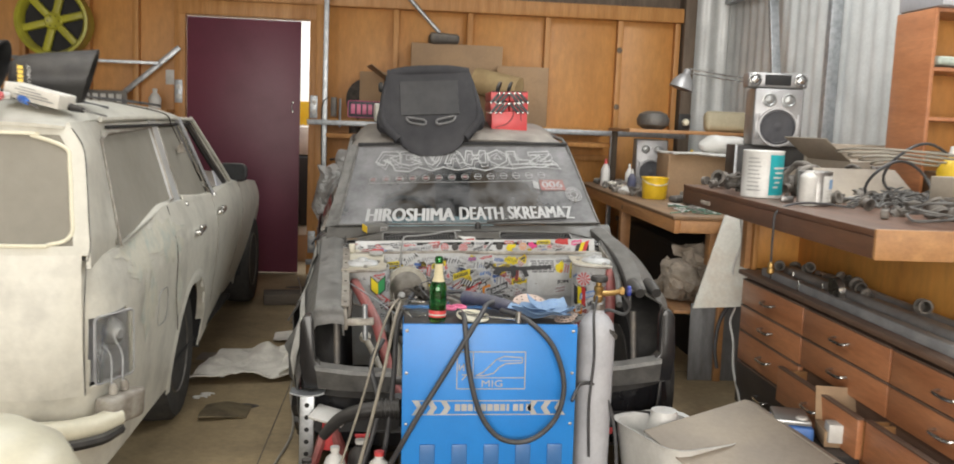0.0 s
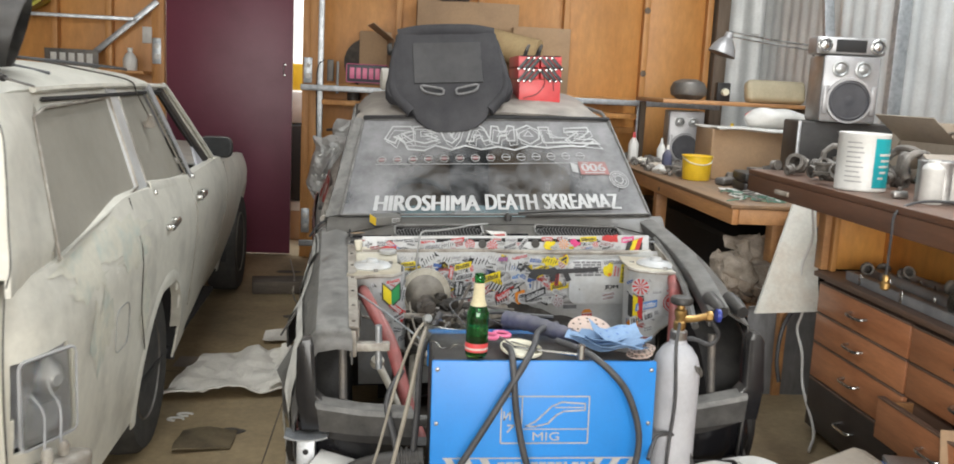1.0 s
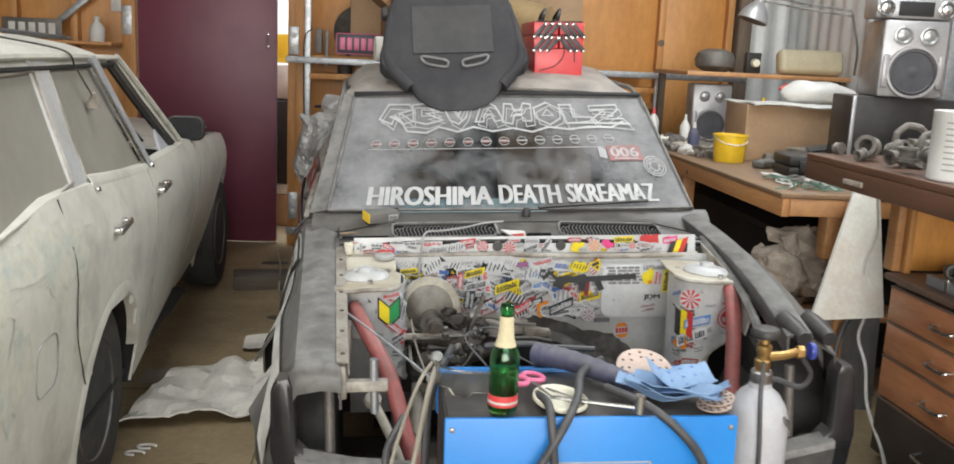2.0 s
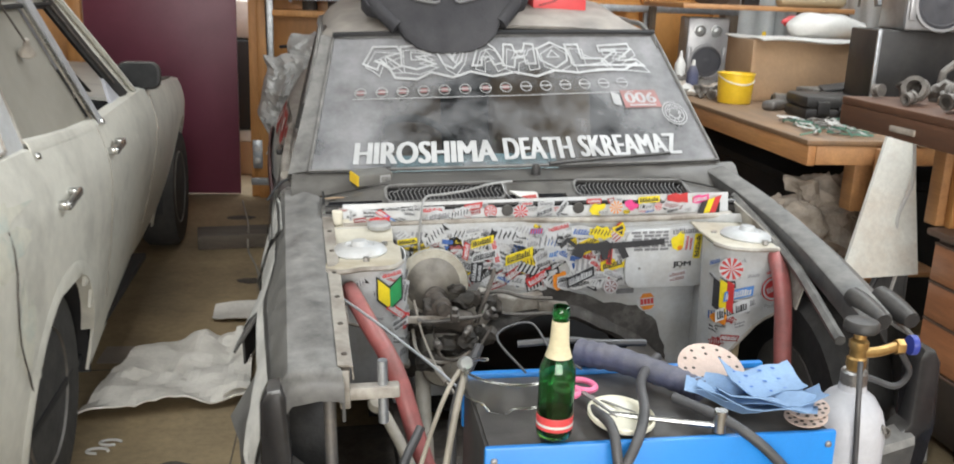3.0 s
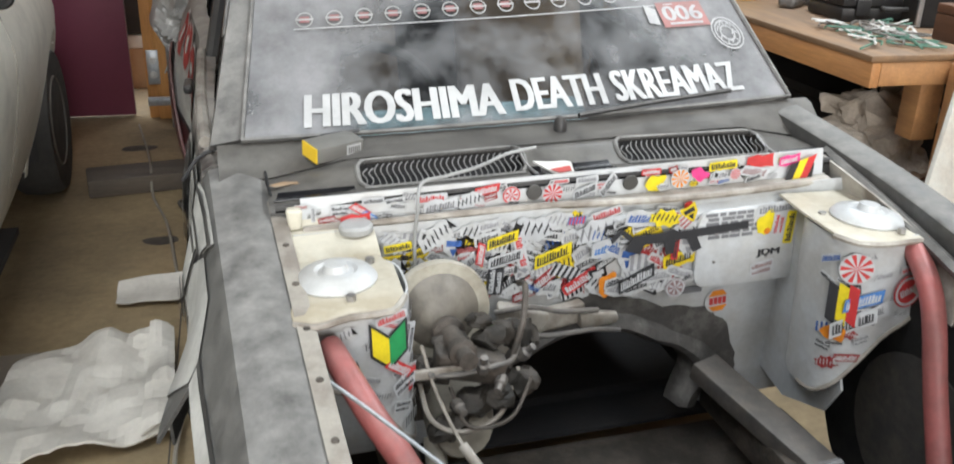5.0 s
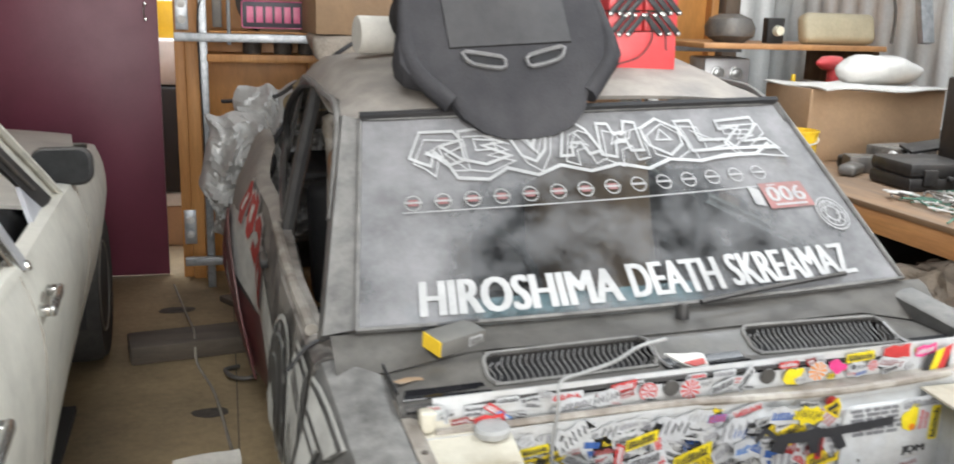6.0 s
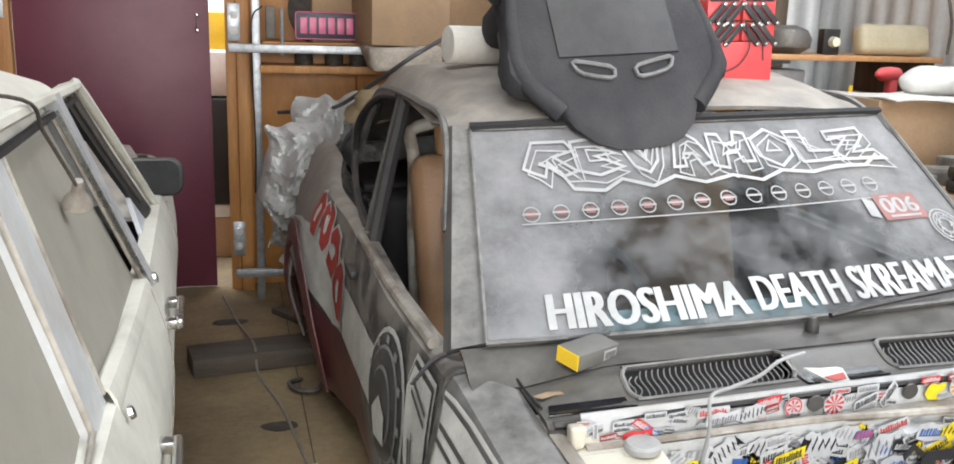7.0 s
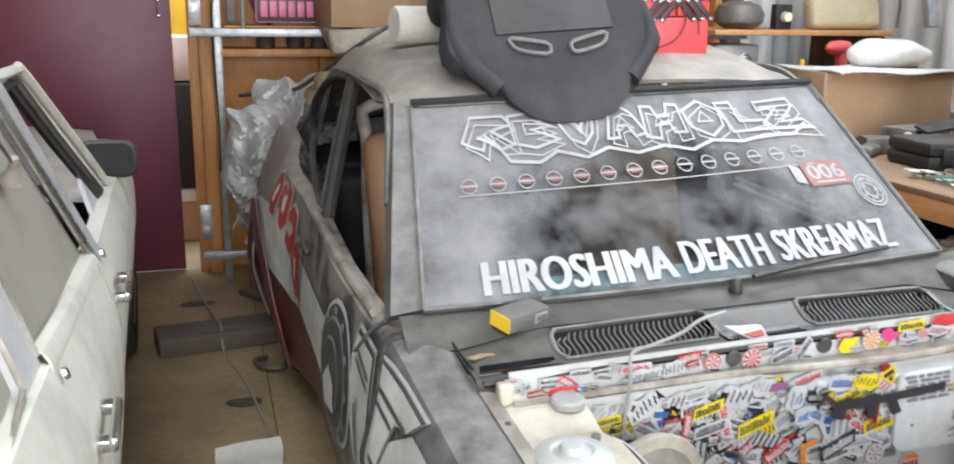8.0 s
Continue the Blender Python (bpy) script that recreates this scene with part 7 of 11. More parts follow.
def wagon_shell(mir):
    rows = []
    for i, p in enumerate(PLAN):
        d = (PLAN[min(i + 1, len(PLAN) - 1)] - PLAN[max(i - 1, 0)]).normalized()
        n = V(d.y, -d.x, 0)
        zt, z0 = waist(p.y), 0.235
        r = []
        for j in range(17):
            k = j / 16
            q = p - n * inset(k, p.y)
            r.append(V(q.x if not mir else -1.62 - q.x, q.y, z0 + (zt - z0) * k))
        q = p - n * 0.075
        r.append(V(q.x if not mir else -1.62 - q.x, q.y, zt + 0.006))
        rows.append(r)
    bm = sheet(rows)
    def cut(f):
        c = f.calc_center_median()
        wheel = any((c.y - y) ** 2 + (c.z - 0.285) ** 2 < q ** 2 and c.x > -0.30 for y, q in ((1.33, 0.325), (3.85, 0.395)))
        lamp = not mir and c.y < 0.225 and c.x > -0.062 and 0.525 < c.z < 0.715
        return wheel or lamp
    bmesh.ops.delete(bm, geom=[f for f in bm.faces if cut(f)], context="FACES")
    thicken(bm, 0.008)
    return bm


part("body_side", wagon_shell(False), M["wagon"], wagon)
part("body_side", wagon_shell(True), M["wagon"], wagon)
for y in (1.33, 3.85):
    grow = 0.06 if y > 3 else 0.0
    rows = []
    for i in range(19):
        a = radians(14 + 178 * i / 18)
        rows.append([V(x - inset(max(0.0, (0.05 + (r + grow) * math.sin(a)) / (0.71 if y < 3 else 0.63)), y + (r + grow) * math.cos(a)) - ((0.028 + 0.073 * (y + (r + grow) * math.cos(a) - 3.4)) if y > 3 else 0.0), y + (r + grow) * math.cos(a), 0.285 + (r + grow) * math.sin(a)) for x, r in ((0.0, 0.365), (0.006, 0.345), (0.005, 0.324), (-0.03, 0.320))])
    part("arch_lip", sheet(rows, 0.004), M["wagon"], wagon)
    part("arch_liner", sheet([[V(x, y + (0.34 + grow) * math.cos(radians(a)), 0.285 + (0.34 + grow) * math.sin(radians(a))) for x in (-0.36, -0.06 - (0.07 if y > 3 else 0))] for a in range(-10, 191, 15)], 0.004), M["dark"], wagon)
    w = part("wheel", lathe(B(), [(0.18, -0.08), (0.275, -0.088), (0.295, -0.065), (0.30, 0.0), (0.295, 0.065), (0.275, 0.088), (0.18, 0.08)], 36, pose(-0.165 - (0.02 if y > 3 else 0), y, 0.30, 0, 90, 0)), M["rubber"], wagon, "dusty black tyre")
    part("rim", lathe(B(), [(0.185, 0.078), (0.178, 0.086), (0.165, 0.06), (0.145, 0.045), (0.12, 0.062), (0.07, 0.055), (0.05, 0.075), (0.001, 0.078)], 28, pose(-0.165 - (0.02 if y > 3 else 0), y, 0.30, 0, 90, 0)), M["iron"], w, "dull steel wheel")
    for i in range(10):
        a = 2 * math.pi * i / 10
        part("rim_slot", lathe(B(), [(0.016, 0), (0.016, 0.004), (0.001, 0.005)], 8, pose(-0.165 + 0.057 - (0.02 if y > 3 else 0), y + 0.13 * math.cos(a), 0.30 + 0.13 * math.sin(a), 0, 90, 0)), M["dark"], w)


def cabin(y, z):
    return V(-0.05 - (z - 0.93) * 0.30 - 0.012 * max(0, y - 1.0), y, z)


def cabin_patch(name, outline, material, t=0.02, off=0.0, label="", parent=None):
    bm = B()
    bm.faces.new([bm.verts.new(cabin(y, z) + V(off, 0, 0)) for y, z in outline])
    bmesh.ops.triangulate(bm, faces=bm.faces)
    bmesh.ops.subdivide_edges(bm, edges=bm.edges, cuts=1, use_grid_fill=True)
    thicken(bm, t)
    return part(name, bm, material, parent or wagon, label)


W1 = [(0.28, 0.893), (1.10, 0.962), (1.095, 1.238), (0.50, 1.224), (0.41, 1.205)]
W2 = [(1.215, 0.962), (1.40, 0.946), (1.62, 0.930), (1.86, 0.918), (1.60, 1.248), (1.205, 1.242)]
def gate(x, z):
    return V(x, -0.025 + 0.42 * (z - 0.90) + 0.03 * max(0, (x + 0.35) / 0.25) ** 2, z)


def edge_x(z):
    """Outer edge of the tailgate's window frame at a height."""
    return -0.048 - 0.15 * (z - 0.90) - 0.5 * max(0.0, z - 1.18)


def corner_row(z):
    """The wagon's rear corner at one height, from the tailgate gap round to the side glass."""
    a = gate(edge_x(z), z)
    yr = 0.277 + (z - 0.890) * 0.42 if z < 1.20 else 0.407 + (z - 1.20) * 1.2
    b = cabin(yr, z)
    c = V(max(a.x, b.x) + 0.008, a.y + 0.04, z)
    tuck = V(-0.028, 0.022, 0) * max(0.0, (0.93 - z) / 0.065)
    return [a * (1 - t) ** 2 + c * 2 * t * (1 - t) + b * t * t + tuck * min(1.0, 2.5 * t) for t in [i / 10 for i in range(11)]]


part("d_pillar", sheet([corner_row(z) for z in (0.865, 0.885, 0.93, 0.98, 1.03, 1.08, 1.13, 1.18, 1.205, 1.235, 1.262)], 0.012), M["wagon"], wagon)
cabin_patch("c_pillar", [(1.10, 0.95), (1.215, 0.95), (1.205, 1.242), (1.205, 1.268), (1.095, 1.268), (1.095, 1.238)], M["bay"], 0.02, 0.004)
cabin_patch("b_pillar", [(1.872, 0.905), (1.912, 0.905), (1.642, 1.248), (1.642, 1.268), (1.60, 1.268), (1.60, 1.248)], M["alu"])
cabin_patch("a_pillar", [(2.44, 0.94), (2.55, 0.915), (2.42, 1.005), (2.20, 1.13), (1.97, 1.262), (1.95, 1.270), (1.90, 1.268), (2.12, 1.125), (2.34, 0.998)], M["wagon"])
cabin_patch("cant_rail", [(0.46, 1.215), (0.50, 1.222), (1.055, 1.236), (1.155, 1.240), (1.60, 1.246), (1.86, 1.243), (1.93, 1.268), (0.46, 1.268)], M["wagon"], 0.02, -0.002)
for o, lab in ((W1, "rear side glass under grey masking dust"), (W2, "rear door glass under grey masking dust")):
    g = cabin_patch("side_glass", o, M["wagonglass"], 0.004, -0.008, lab)
    g.visible_shadow = False
for o, m, r in ((W1, "bay_dirt", 0.004), (W1[:2], "wagon", 0.007), (W2, "bay_dirt", 0.004)):
    part("window_trim", tubem([cabin(y, z) + V(0.004, 0, 0) for y, z in o + o[:1]], r, 6, 1, False), M[m], wagon)
part("window_ledge", sheet([[cabin(y, z) + V(dx, 0, dz) for dx, dz in ((-0.002, 0.006), (0.012, 0.004), (0.020, -0.010), (0.024, -0.030), (0.022, -0.040))] for y, z in W2[:4]], 0.004), M["wagon"], wagon)
for a, b, r, m in ((0.0, 0.010, 0.008, "chrome"), (0.018, 0.009, 0.004, "black"), (0.032, 0.010, 0.007, "chrome")):
    part("window_channel", tubem([cabin(1.872 + a, 0.912) + V(b, 0, 0), cabin(1.604 + a, 1.252) + V(b, 0, 0)], r, 8, 1, False), M[m], wagon)
part("channel_screw", lathe(B(), [(0.011, 0), (0.010, 0.005), (0.004, 0.007), (0.0005, 0.0072)], 10, pose(-0.033, 1.885, 0.915, 0, 70, 0)), M["chrome"], wagon)
part("channel_screw", lathe(B(), [(0.009, 0), (0.008, 0.005), (0.0005, 0.006)], 10, pose(-0.030, 1.225, 0.930, 0, 70, 0)), M["chrome"], wagon)
part("door_seal", sheet([[cabin(y, z) + V(-0.004, 0, 0), cabin(y - 0.035, z - 0.006) + V(-0.008, 0, 0), cabin(y - 0.075, z - 0.012) + V(-0.014, 0, 0)] for y, z in ((1.90, 1.262), (2.12, 1.118), (2.34, 0.990), (2.44, 0.935))], 0.010), M["black"], wagon)
part("seal_lip", tubem([cabin(1.86, 1.252) + V(0.004, 0, 0), cabin(2.08, 1.110) + V(0.004, 0, 0), cabin(2.30, 0.984) + V(0.004, 0, 0)], 0.004, 6, 2), M["iron"], wagon)
part("door_frame_head", tubem([cabin(1.66, 1.240) + V(-0.004, 0, 0), cabin(1.84, 1.240) + V(-0.004, 0, 0)], 0.010, 6, 1, False), M["black"], wagon)
cabin_patch("quarter_light", [(2.20, 0.915), (2.42, 0.925), (2.28, 1.005), (2.22, 1.01)], M["cylinder"], 0.01, -0.006)
# Dark tube paints the shadow that the gutter throws above the windows.
part("gutter_gap", tubem([cabin(y, 1.244) + V(0.006, 0, 0) for y in (0.50, 0.8, 1.2, 1.6, 1.88)], 0.006, 6), M["dark"], wagon)
# roof with its gutter
rows = []
for i in range(25):
    y = 0.13 + 1.81 * i / 24
    lift = 0.012 * math.sin(math.pi * i / 24) - 0.03 * max(0, (i - 20) / 4) ** 2 - 0.012 * max(0, (3 - i) / 3)
    r = [cabin(y, 1.262)]
    r[0].z += lift
    for u, dz in ((-0.03, 0.022), (-0.09, 0.040), (-0.20, 0.056), (-0.40, 0.067), (-0.67, 0.071)):
        r.append(V(r[0].x + u, y - 0.02 * max(0.0, 1 - i / 5) ** 2, 1.262 + dz * (1 - 0.85 * max(0.0, 1 - i / 5) ** 2) + lift))
    rows.append(r + [V(-1.62 - q.x, q.y, q.z) for q in r[::-1]])
part("roof", sheet(rows, 0.01), M["wagon"], wagon)
part("gutter", tubem([cabin(y, 1.262) + V(0.010, 0, 0.012 * math.sin(math.pi * (y - 0.13) / 1.81)) for y in [0.44 + 1.48 * i / 12 for i in range(13)]] + [cabin(1.99, 1.245) + V(0.01, 0, 0), cabin(2.42, 1.000) + V(0.01, 0, 0), cabin(2.54, 0.925) + V(0.01, 0, 0)], 0.009, 6, 2), M["wagon"], wagon)
# tail: tailgate, its glass, lamp, bumper
rows = [[V(x, -0.045 + lean + 0.03 * max(0, (x + 0.35) / 0.25) ** 2, z) + V(0, 0.03 * max(0.0, (x + 0.13) / 0.06) * max(0.0, (0.90 - z) / 0.4), 0) for x in (-1.50, -1.2, -0.81, -0.5, -0.3, -0.2, -0.13, -0.10, -0.07)] for z, lean in ((0.50, 0.0), (0.60, -0.006), (0.70, 0.0), (0.86, 0.012), (0.90, 0.02))]
part("tailgate", sheet(rows, 0.012), M["wagon"], wagon)
glass_x = lambda z: edge_x(z) - 0.042
part("tailgate_frame", sheet([[gate(glass_x(z) + d, z) for d in (0.0, 0.013, 0.026, 0.039)] for z in (0.90, 0.98, 1.06, 1.14, 1.18, 1.22, 1.25)], 0.012), M["wagon"], wagon)
part("tailgate_frame", sheet([[gate(x, z) for x in (-1.50, -0.81, -0.35, -0.2, glass_x(z))] for z in (0.90, 0.925)], 0.012), M["wagon"], wagon)
part("tailgate_frame", sheet([[gate(x, z) for x in (-1.50, -0.81, -0.35, -0.25, glass_x(z))] for z in (1.225, 1.252)], 0.012), M["wagon"], wagon)
g = part("rear_glass", sheet([[gate(x, z) + V(0, 0.006, 0) for x in (-1.45, -1.0, -0.6, -0.35, -0.25, glass_x(z))] for z in (0.925, 1.0, 1.1, 1.18, 1.225)], 0.004), M["wagonglass"], wagon, "tailgate glass under grey dust")
g.visible_shadow = False
part("rear_glass_seal", tubem([gate(-1.42, 0.925), gate(-0.30, 0.925), gate(-0.15, 0.93), gate(glass_x(0.955) - 0.004, 0.955), gate(glass_x(1.02), 1.02), gate(glass_x(1.14), 1.14), gate(glass_x(1.19) - 0.004, 1.19), gate(-0.235, 1.222), gate(-0.32, 1.228), gate(-1.42, 1.23)], 0.006, 8, 4), M["cream"], wagon)
part("tailgate_gap", tubem([V(-0.068, 0.022, 0.50), V(-0.066, 0.012, 0.70), V(-0.058, 0.010, 0.86), gate(edge_x(0.92), 0.92), gate(edge_x(1.0), 1.0), gate(edge_x(1.1), 1.1), gate(edge_x(1.19), 1.19), gate(edge_x(1.245), 1.245)], 0.0016, 6), M["dark"], wagon)
lamp_at = pose(-0.018, 0.118, 0.62, 0, 0, 66)
part("tail_lamp_recess", boxm(-0.085, 0.085, 0.028, 0.036, -0.098, 0.098, 0.0, lamp_at), M["silverplastic"], wagon, "empty tail lamp recess with loose wiring")
part("tail_lamp_frame", tubem([lamp_at @ V(a, -0.006, b) for a, b in rounded(0.165, 0.195, 0.015, 2)] + [lamp_at @ V(0.0825, -0.006, 0.08)], 0.004, 6, 1), M["alu"], wagon)
part("lamp_reflector", lathe(B(), [(0.036, 0), (0.033, 0.012), (0.022, 0.02), (0.014, 0.03), (0.001, 0.031)], 20, lamp_at @ pose(0.028, 0.026, 0.03, 90, 0, 0)), M["silverplastic"], wagon)
part("lamp_bracket", boxm(-0.066, -0.048, 0.0, 0.012, -0.06, 0.06, 0.002, lamp_at), M["lens"], wagon)
part("lamp_reflector", boxm(-0.03, 0.06, 0.02, 0.026, -0.085, -0.02, 0.004, lamp_at), M["silverplastic"], wagon)
for dx in (-0.03, 0.018):
    part("lamp_wire", tubem([lamp_at @ V(*p) for p in ((dx + 0.01, 0.02, 0.06), (dx - 0.012, 0.0, 0.02), (dx + 0.008, -0.012, -0.03), (dx, -0.02, -0.11), (dx + 0.01, -0.026, -0.13))], 0.003, 6), M["alu"], wagon)
    part("bulb_holder", lathe(B(), [(0.013, 0), (0.013, 0.02), (0.008, 0.03), (0.001, 0.031)], 12, lamp_at @ pose(dx + 0.006, -0.02, -0.135)), M["bay_dirt"], wagon)
lens_pane = part("lens_cover", boxm(-0.079, 0.079, -0.010, -0.007, -0.094, 0.094, 0.001, lamp_at), M["clearplastic"], wagon, "cracked clear lens cover")
lens_pane.visible_shadow = False
part("number_lamp_housing", crumple(box(B(), -0.075, 0.08, -0.055, 0.015, -0.225, -0.135, 0.018, lamp_at, 3), 0.006, 20), M["bay_dirt"], wagon, "cream lamp housing hanging by its wires")
part("rear_bumper", tubem([(-1.6, 0.1, 0.42), (-1.45, -0.06, 0.42), (-0.81, -0.10, 0.42), (-0.2, -0.075, 0.42), (-0.05, -0.02, 0.42), (0.0, 0.08, 0.42)], 0.032, 10, 6), M["cream"], wagon, "cream painted rear bumper")
part("bumper_strip", tubem([(-1.45, -0.085, 0.388), (-0.81, -0.135, 0.388), (-0.2, -0.108, 0.388), (-0.03, -0.045, 0.388), (0.015, 0.07, 0.388)], 0.016, 8, 6), M["black"], wagon)
part("rear_valance", boxm(-1.4, -0.12, -0.02, 0.02, 0.24, 0.42, 0.02), M["decal_white"], wagon)
# doors, handles, filler flap, filler patches, mirror
for y, z1 in ((0.92, 0.95), (1.83, 0.91), (2.72, 0.90)):
    pts = [V(0.003 - inset((z - 0.235) / (waist(y) - 0.235), y) - (0.006 if y > 2.5 else 0.0), y + (0.0 if y > 1 or z > 0.62 else 0.62 * (0.62 - z)), z) for z in (z1, 0.8, 0.7, 0.6, 0.5, 0.4)]
    part("shut_line", tubem(pts, 0.0018, 5, 2), M["grime"] if y < 1.5 else M["flange"], wagon)
for y, z in ((1.32, 0.812), (1.91, 0.838)):
    tip = 0.004 - inset((z - 0.235) / 0.68, y)
    part("handle_cup", lathe(B(), [(0.034, 0.0), (0.030, 0.0015), (0.018, 0.001), (0.001, 0.0006)], 20, pose(tip - 0.003, y + 0.012, z - 0.020, 0, 90, 0)), M["flange"], wagon)
    grip = part("door_handle", box(B(), 0.016, 0.030, -0.062, 0.062, -0.010, 0.011, 0.006, pose(tip, y, z, 6, 0, 0), 3), M["chrome"], wagon, "chrome door handle")
    for d in (-0.050, 0.050):
        part("handle_foot", box(B(), -0.002, 0.020, d - 0.011, d + 0.011, -0.009, 0.009, 0.003, pose(tip, y, z, 6, 0, 0)), M["chrome"], grip)
FLAP = (0.71, 0.615)
flap = rounded(0.14, 0.125, 0.035, 3)
bm = tubem([V(0.001 - inset((FLAP[1] + b - 0.235) / 0.68), FLAP[0] + a, FLAP[1] + b) for a, b in flap + flap[:1]], 0.0018, 5, 1)
part("fuel_flap", bm, M["decal_grey"], wagon)
random.seed(3)
for i, (y, z, a, b) in enumerate(((0.62, 0.865, 0.36, 0.052), (0.42, 0.80, 0.13, 0.03), (0.50, 0.655, 0.10, 0.10), (0.86, 0.80, 0.16, 0.035), (0.98, 0.60, 0.06, 0.09))):
    o = [(y + a * (1 + 0.5 * noise.noise(V(i * 3.1 + 3.5 * math.cos(t), 3.5 * math.sin(t), 0))) * math.cos(t), z + b * (1 + 0.9 * noise.noise(V(4.5 * math.sin(t), i * 2.7, 4.5 * math.cos(t)))) * math.sin(t)) for t in [2 * math.pi * k / 60 for k in range(60)]]
    bm = B()
    bm.faces.new([bm.verts.new((0, p, min(q, waist(p) - 0.008))) for p, q in o])
    bmesh.ops.triangulate(bm, faces=bm.faces)
    bmesh.ops.subdivide_edges(bm, edges=bm.edges, cuts=2, use_grid_fill=True)
    for v in bm.verts:
        base = [p for p in PLAN[:60] if p.y > 0.05]
        q = min(base, key=lambda p: abs(p.y - v.co.y))
        v.co.x = q.x - inset((v.co.z - 0.235) / (waist(v.co.y) - 0.235)) + 0.0012
    part("filler_patch", bm, M["filler"], wagon, "sanded patch of pale body filler", smooth=60)
mir = part("door_mirror", slab(B(), rounded(0.155, 0.104, 0.035, 4), 0.035, pose(-0.070, 2.72, 0.968, 82, 0, 4), 0.012), M["black"], wagon, "black door mirror")
part("mirror_stalk", tubem([(-0.06, 2.71, 0.930), (-0.08, 2.69, 0.912), (-0.10, 2.67, 0.898)], 0.012, 8), M["lens"], mir)
part("mirror_face", slab(B(), rounded(0.137, 0.086, 0.028, 4), 0.002, pose(-0.070, 2.6825, 0.973, 82, 0, 4)), mat("dusty_mirror", (0.022, 0.023, 0.023), 0.6, 0.0, (0.014, 0.014, 0.014), scale=14, var=0.3, bump=0.02, spec=0.2), mir)
# Opaque near-black sheet over the far windows stands for the cabin's shade.
part("far_side_glass", sheet([[V(-1.62 - cabin(y, z).x, y, z) for z in (0.90, 1.0, 1.1, 1.27)] for y in (0.1, 0.8, 1.5, 1.9, 2.3)], 0.006), M["dark"], wagon)
part("headlining", boxm(-1.40, -0.20, 0.2, 1.88, 1.235, 1.245), M["dark"], wagon)
# bonnet and inside
part("bonnet", sheet([[V(-0.81 + (0.72 - e) * u, y, 0.895 - 0.03 * (y - 2.75) + 0.035 * (1 - u * u)) for u in [-1 + i / 5 for i in range(11)]] for y, e in ((2.50, 0.01), (3.2, 0.045), (3.8, 0.085), (4.3, 0.15))], 0.01), M["wagon"], wagon)
# Windscreen pane made opaque black so the cabin behind the door window reads as shaded.
g = part("front_glass", sheet([[V(x, 2.52 - 0.58 * k, 0.93 + 0.31 * k) for x in (-1.42 + 0.07 * k, -0.81, -0.20 - 0.07 * k)] for k in (0, 0.5, 1)], 0.004), M["black"], wagon)
part("cabin_floor", boxm(-1.55, -0.08, 0.1, 2.7, 0.26, 0.28), M["dark"], wagon)
part("dashboard", box(B(), -1.5, -0.14, 2.42, 2.72, 0.62, 0.90, 0.05, None, 3), M["dark"], wagon)
for x in (-0.42, -1.2):
    part("seat_back", box(B(), x - 0.24, x + 0.24, 1.72, 1.86, 0.45, 1.02, 0.05, None, 3), M["dark"], wagon)
    part("seat_cushion", box(B(), x - 0.24, x + 0.24, 1.80, 2.25, 0.40, 0.52, 0.05, None, 3), M["dark"], wagon)
part("rear_seat", box(B(), -1.45, -0.16, 0.85, 1.0, 0.4, 0.95, 0.05, None, 3), M["dark"], wagon)
part("steering_wheel", tubem([V(-0.40 + 0.18 * math.cos(radians(a)), 2.30 + 0.05 * math.sin(radians(a)), 0.92 + 0.16 * math.sin(radians(a))) for a in range(0, 361, 20)], 0.012, 8, 2), M["black"], wagon)

# ---- on the wagon's roof ----
def roof_z(x):
    """Height of the wagon roof by its distance from the side."""
    pts = [(-0.15, 1.262), (-0.18, 1.284), (-0.24, 1.302), (-0.35, 1.318), (-0.55, 1.329), (-0.82, 1.333), (-2, 1.333)]
    for (a, p), (b, q) in zip(pts, pts[1:]):
        if b <= x <= a:
            return 0.005 + p + (q - p) * (x - a) / (b - a)
    return 1.267


cord = thing("lamp_cord", "dusty lamp cord with a bulb holder hanging over the wagon window", "cable", WAGON)
part("cord", tubem([(-0.62, 1.15, 1.358), (-0.35, 1.05, 1.340), (-0.22, 1.10, 1.318), (-0.140, 1.34, 1.288), (-0.128, 1.395, 1.245), (-0.112, 1.425, 1.20), (-0.100, 1.45, 1.165)], 0.0026, 8), M["grime"], cord)
part("holder", lathe(B(), [(0.001, 0), (0.010, 0.001), (0.012, 0.02), (0.014, 0.03), (0.028, 0.05), (0.031, 0.062), (0.022, 0.07), (0.001, 0.072)], 18, pose(-0.098, 1.452, 1.172, 205, 8, 0) @ Matrix.Scale(0.66, 4)), M["flange"], cord, "grubby brass bulb holder")
for k, (pts, nm) in enumerate((([(-0.75, 0.75, 1.355), (-0.6, 0.95, 1.353), (-0.35, 1.25, 1.340), (-0.25, 1.65, 1.325), (-0.3, 1.95, 1.32)], "M"), ([(-0.95, 0.55, 1.35), (-0.7, 0.7, 1.352), (-0.42, 0.72, 1.342), (-0.20, 0.75, 1.305)], "N"))):
    c = part("air_line", tubem([WAGON @ V(*p) for p in pts], 0.005, 8), M["hose"])
    tagged(c, "thin black hose lying on the wagon roof", "hose")


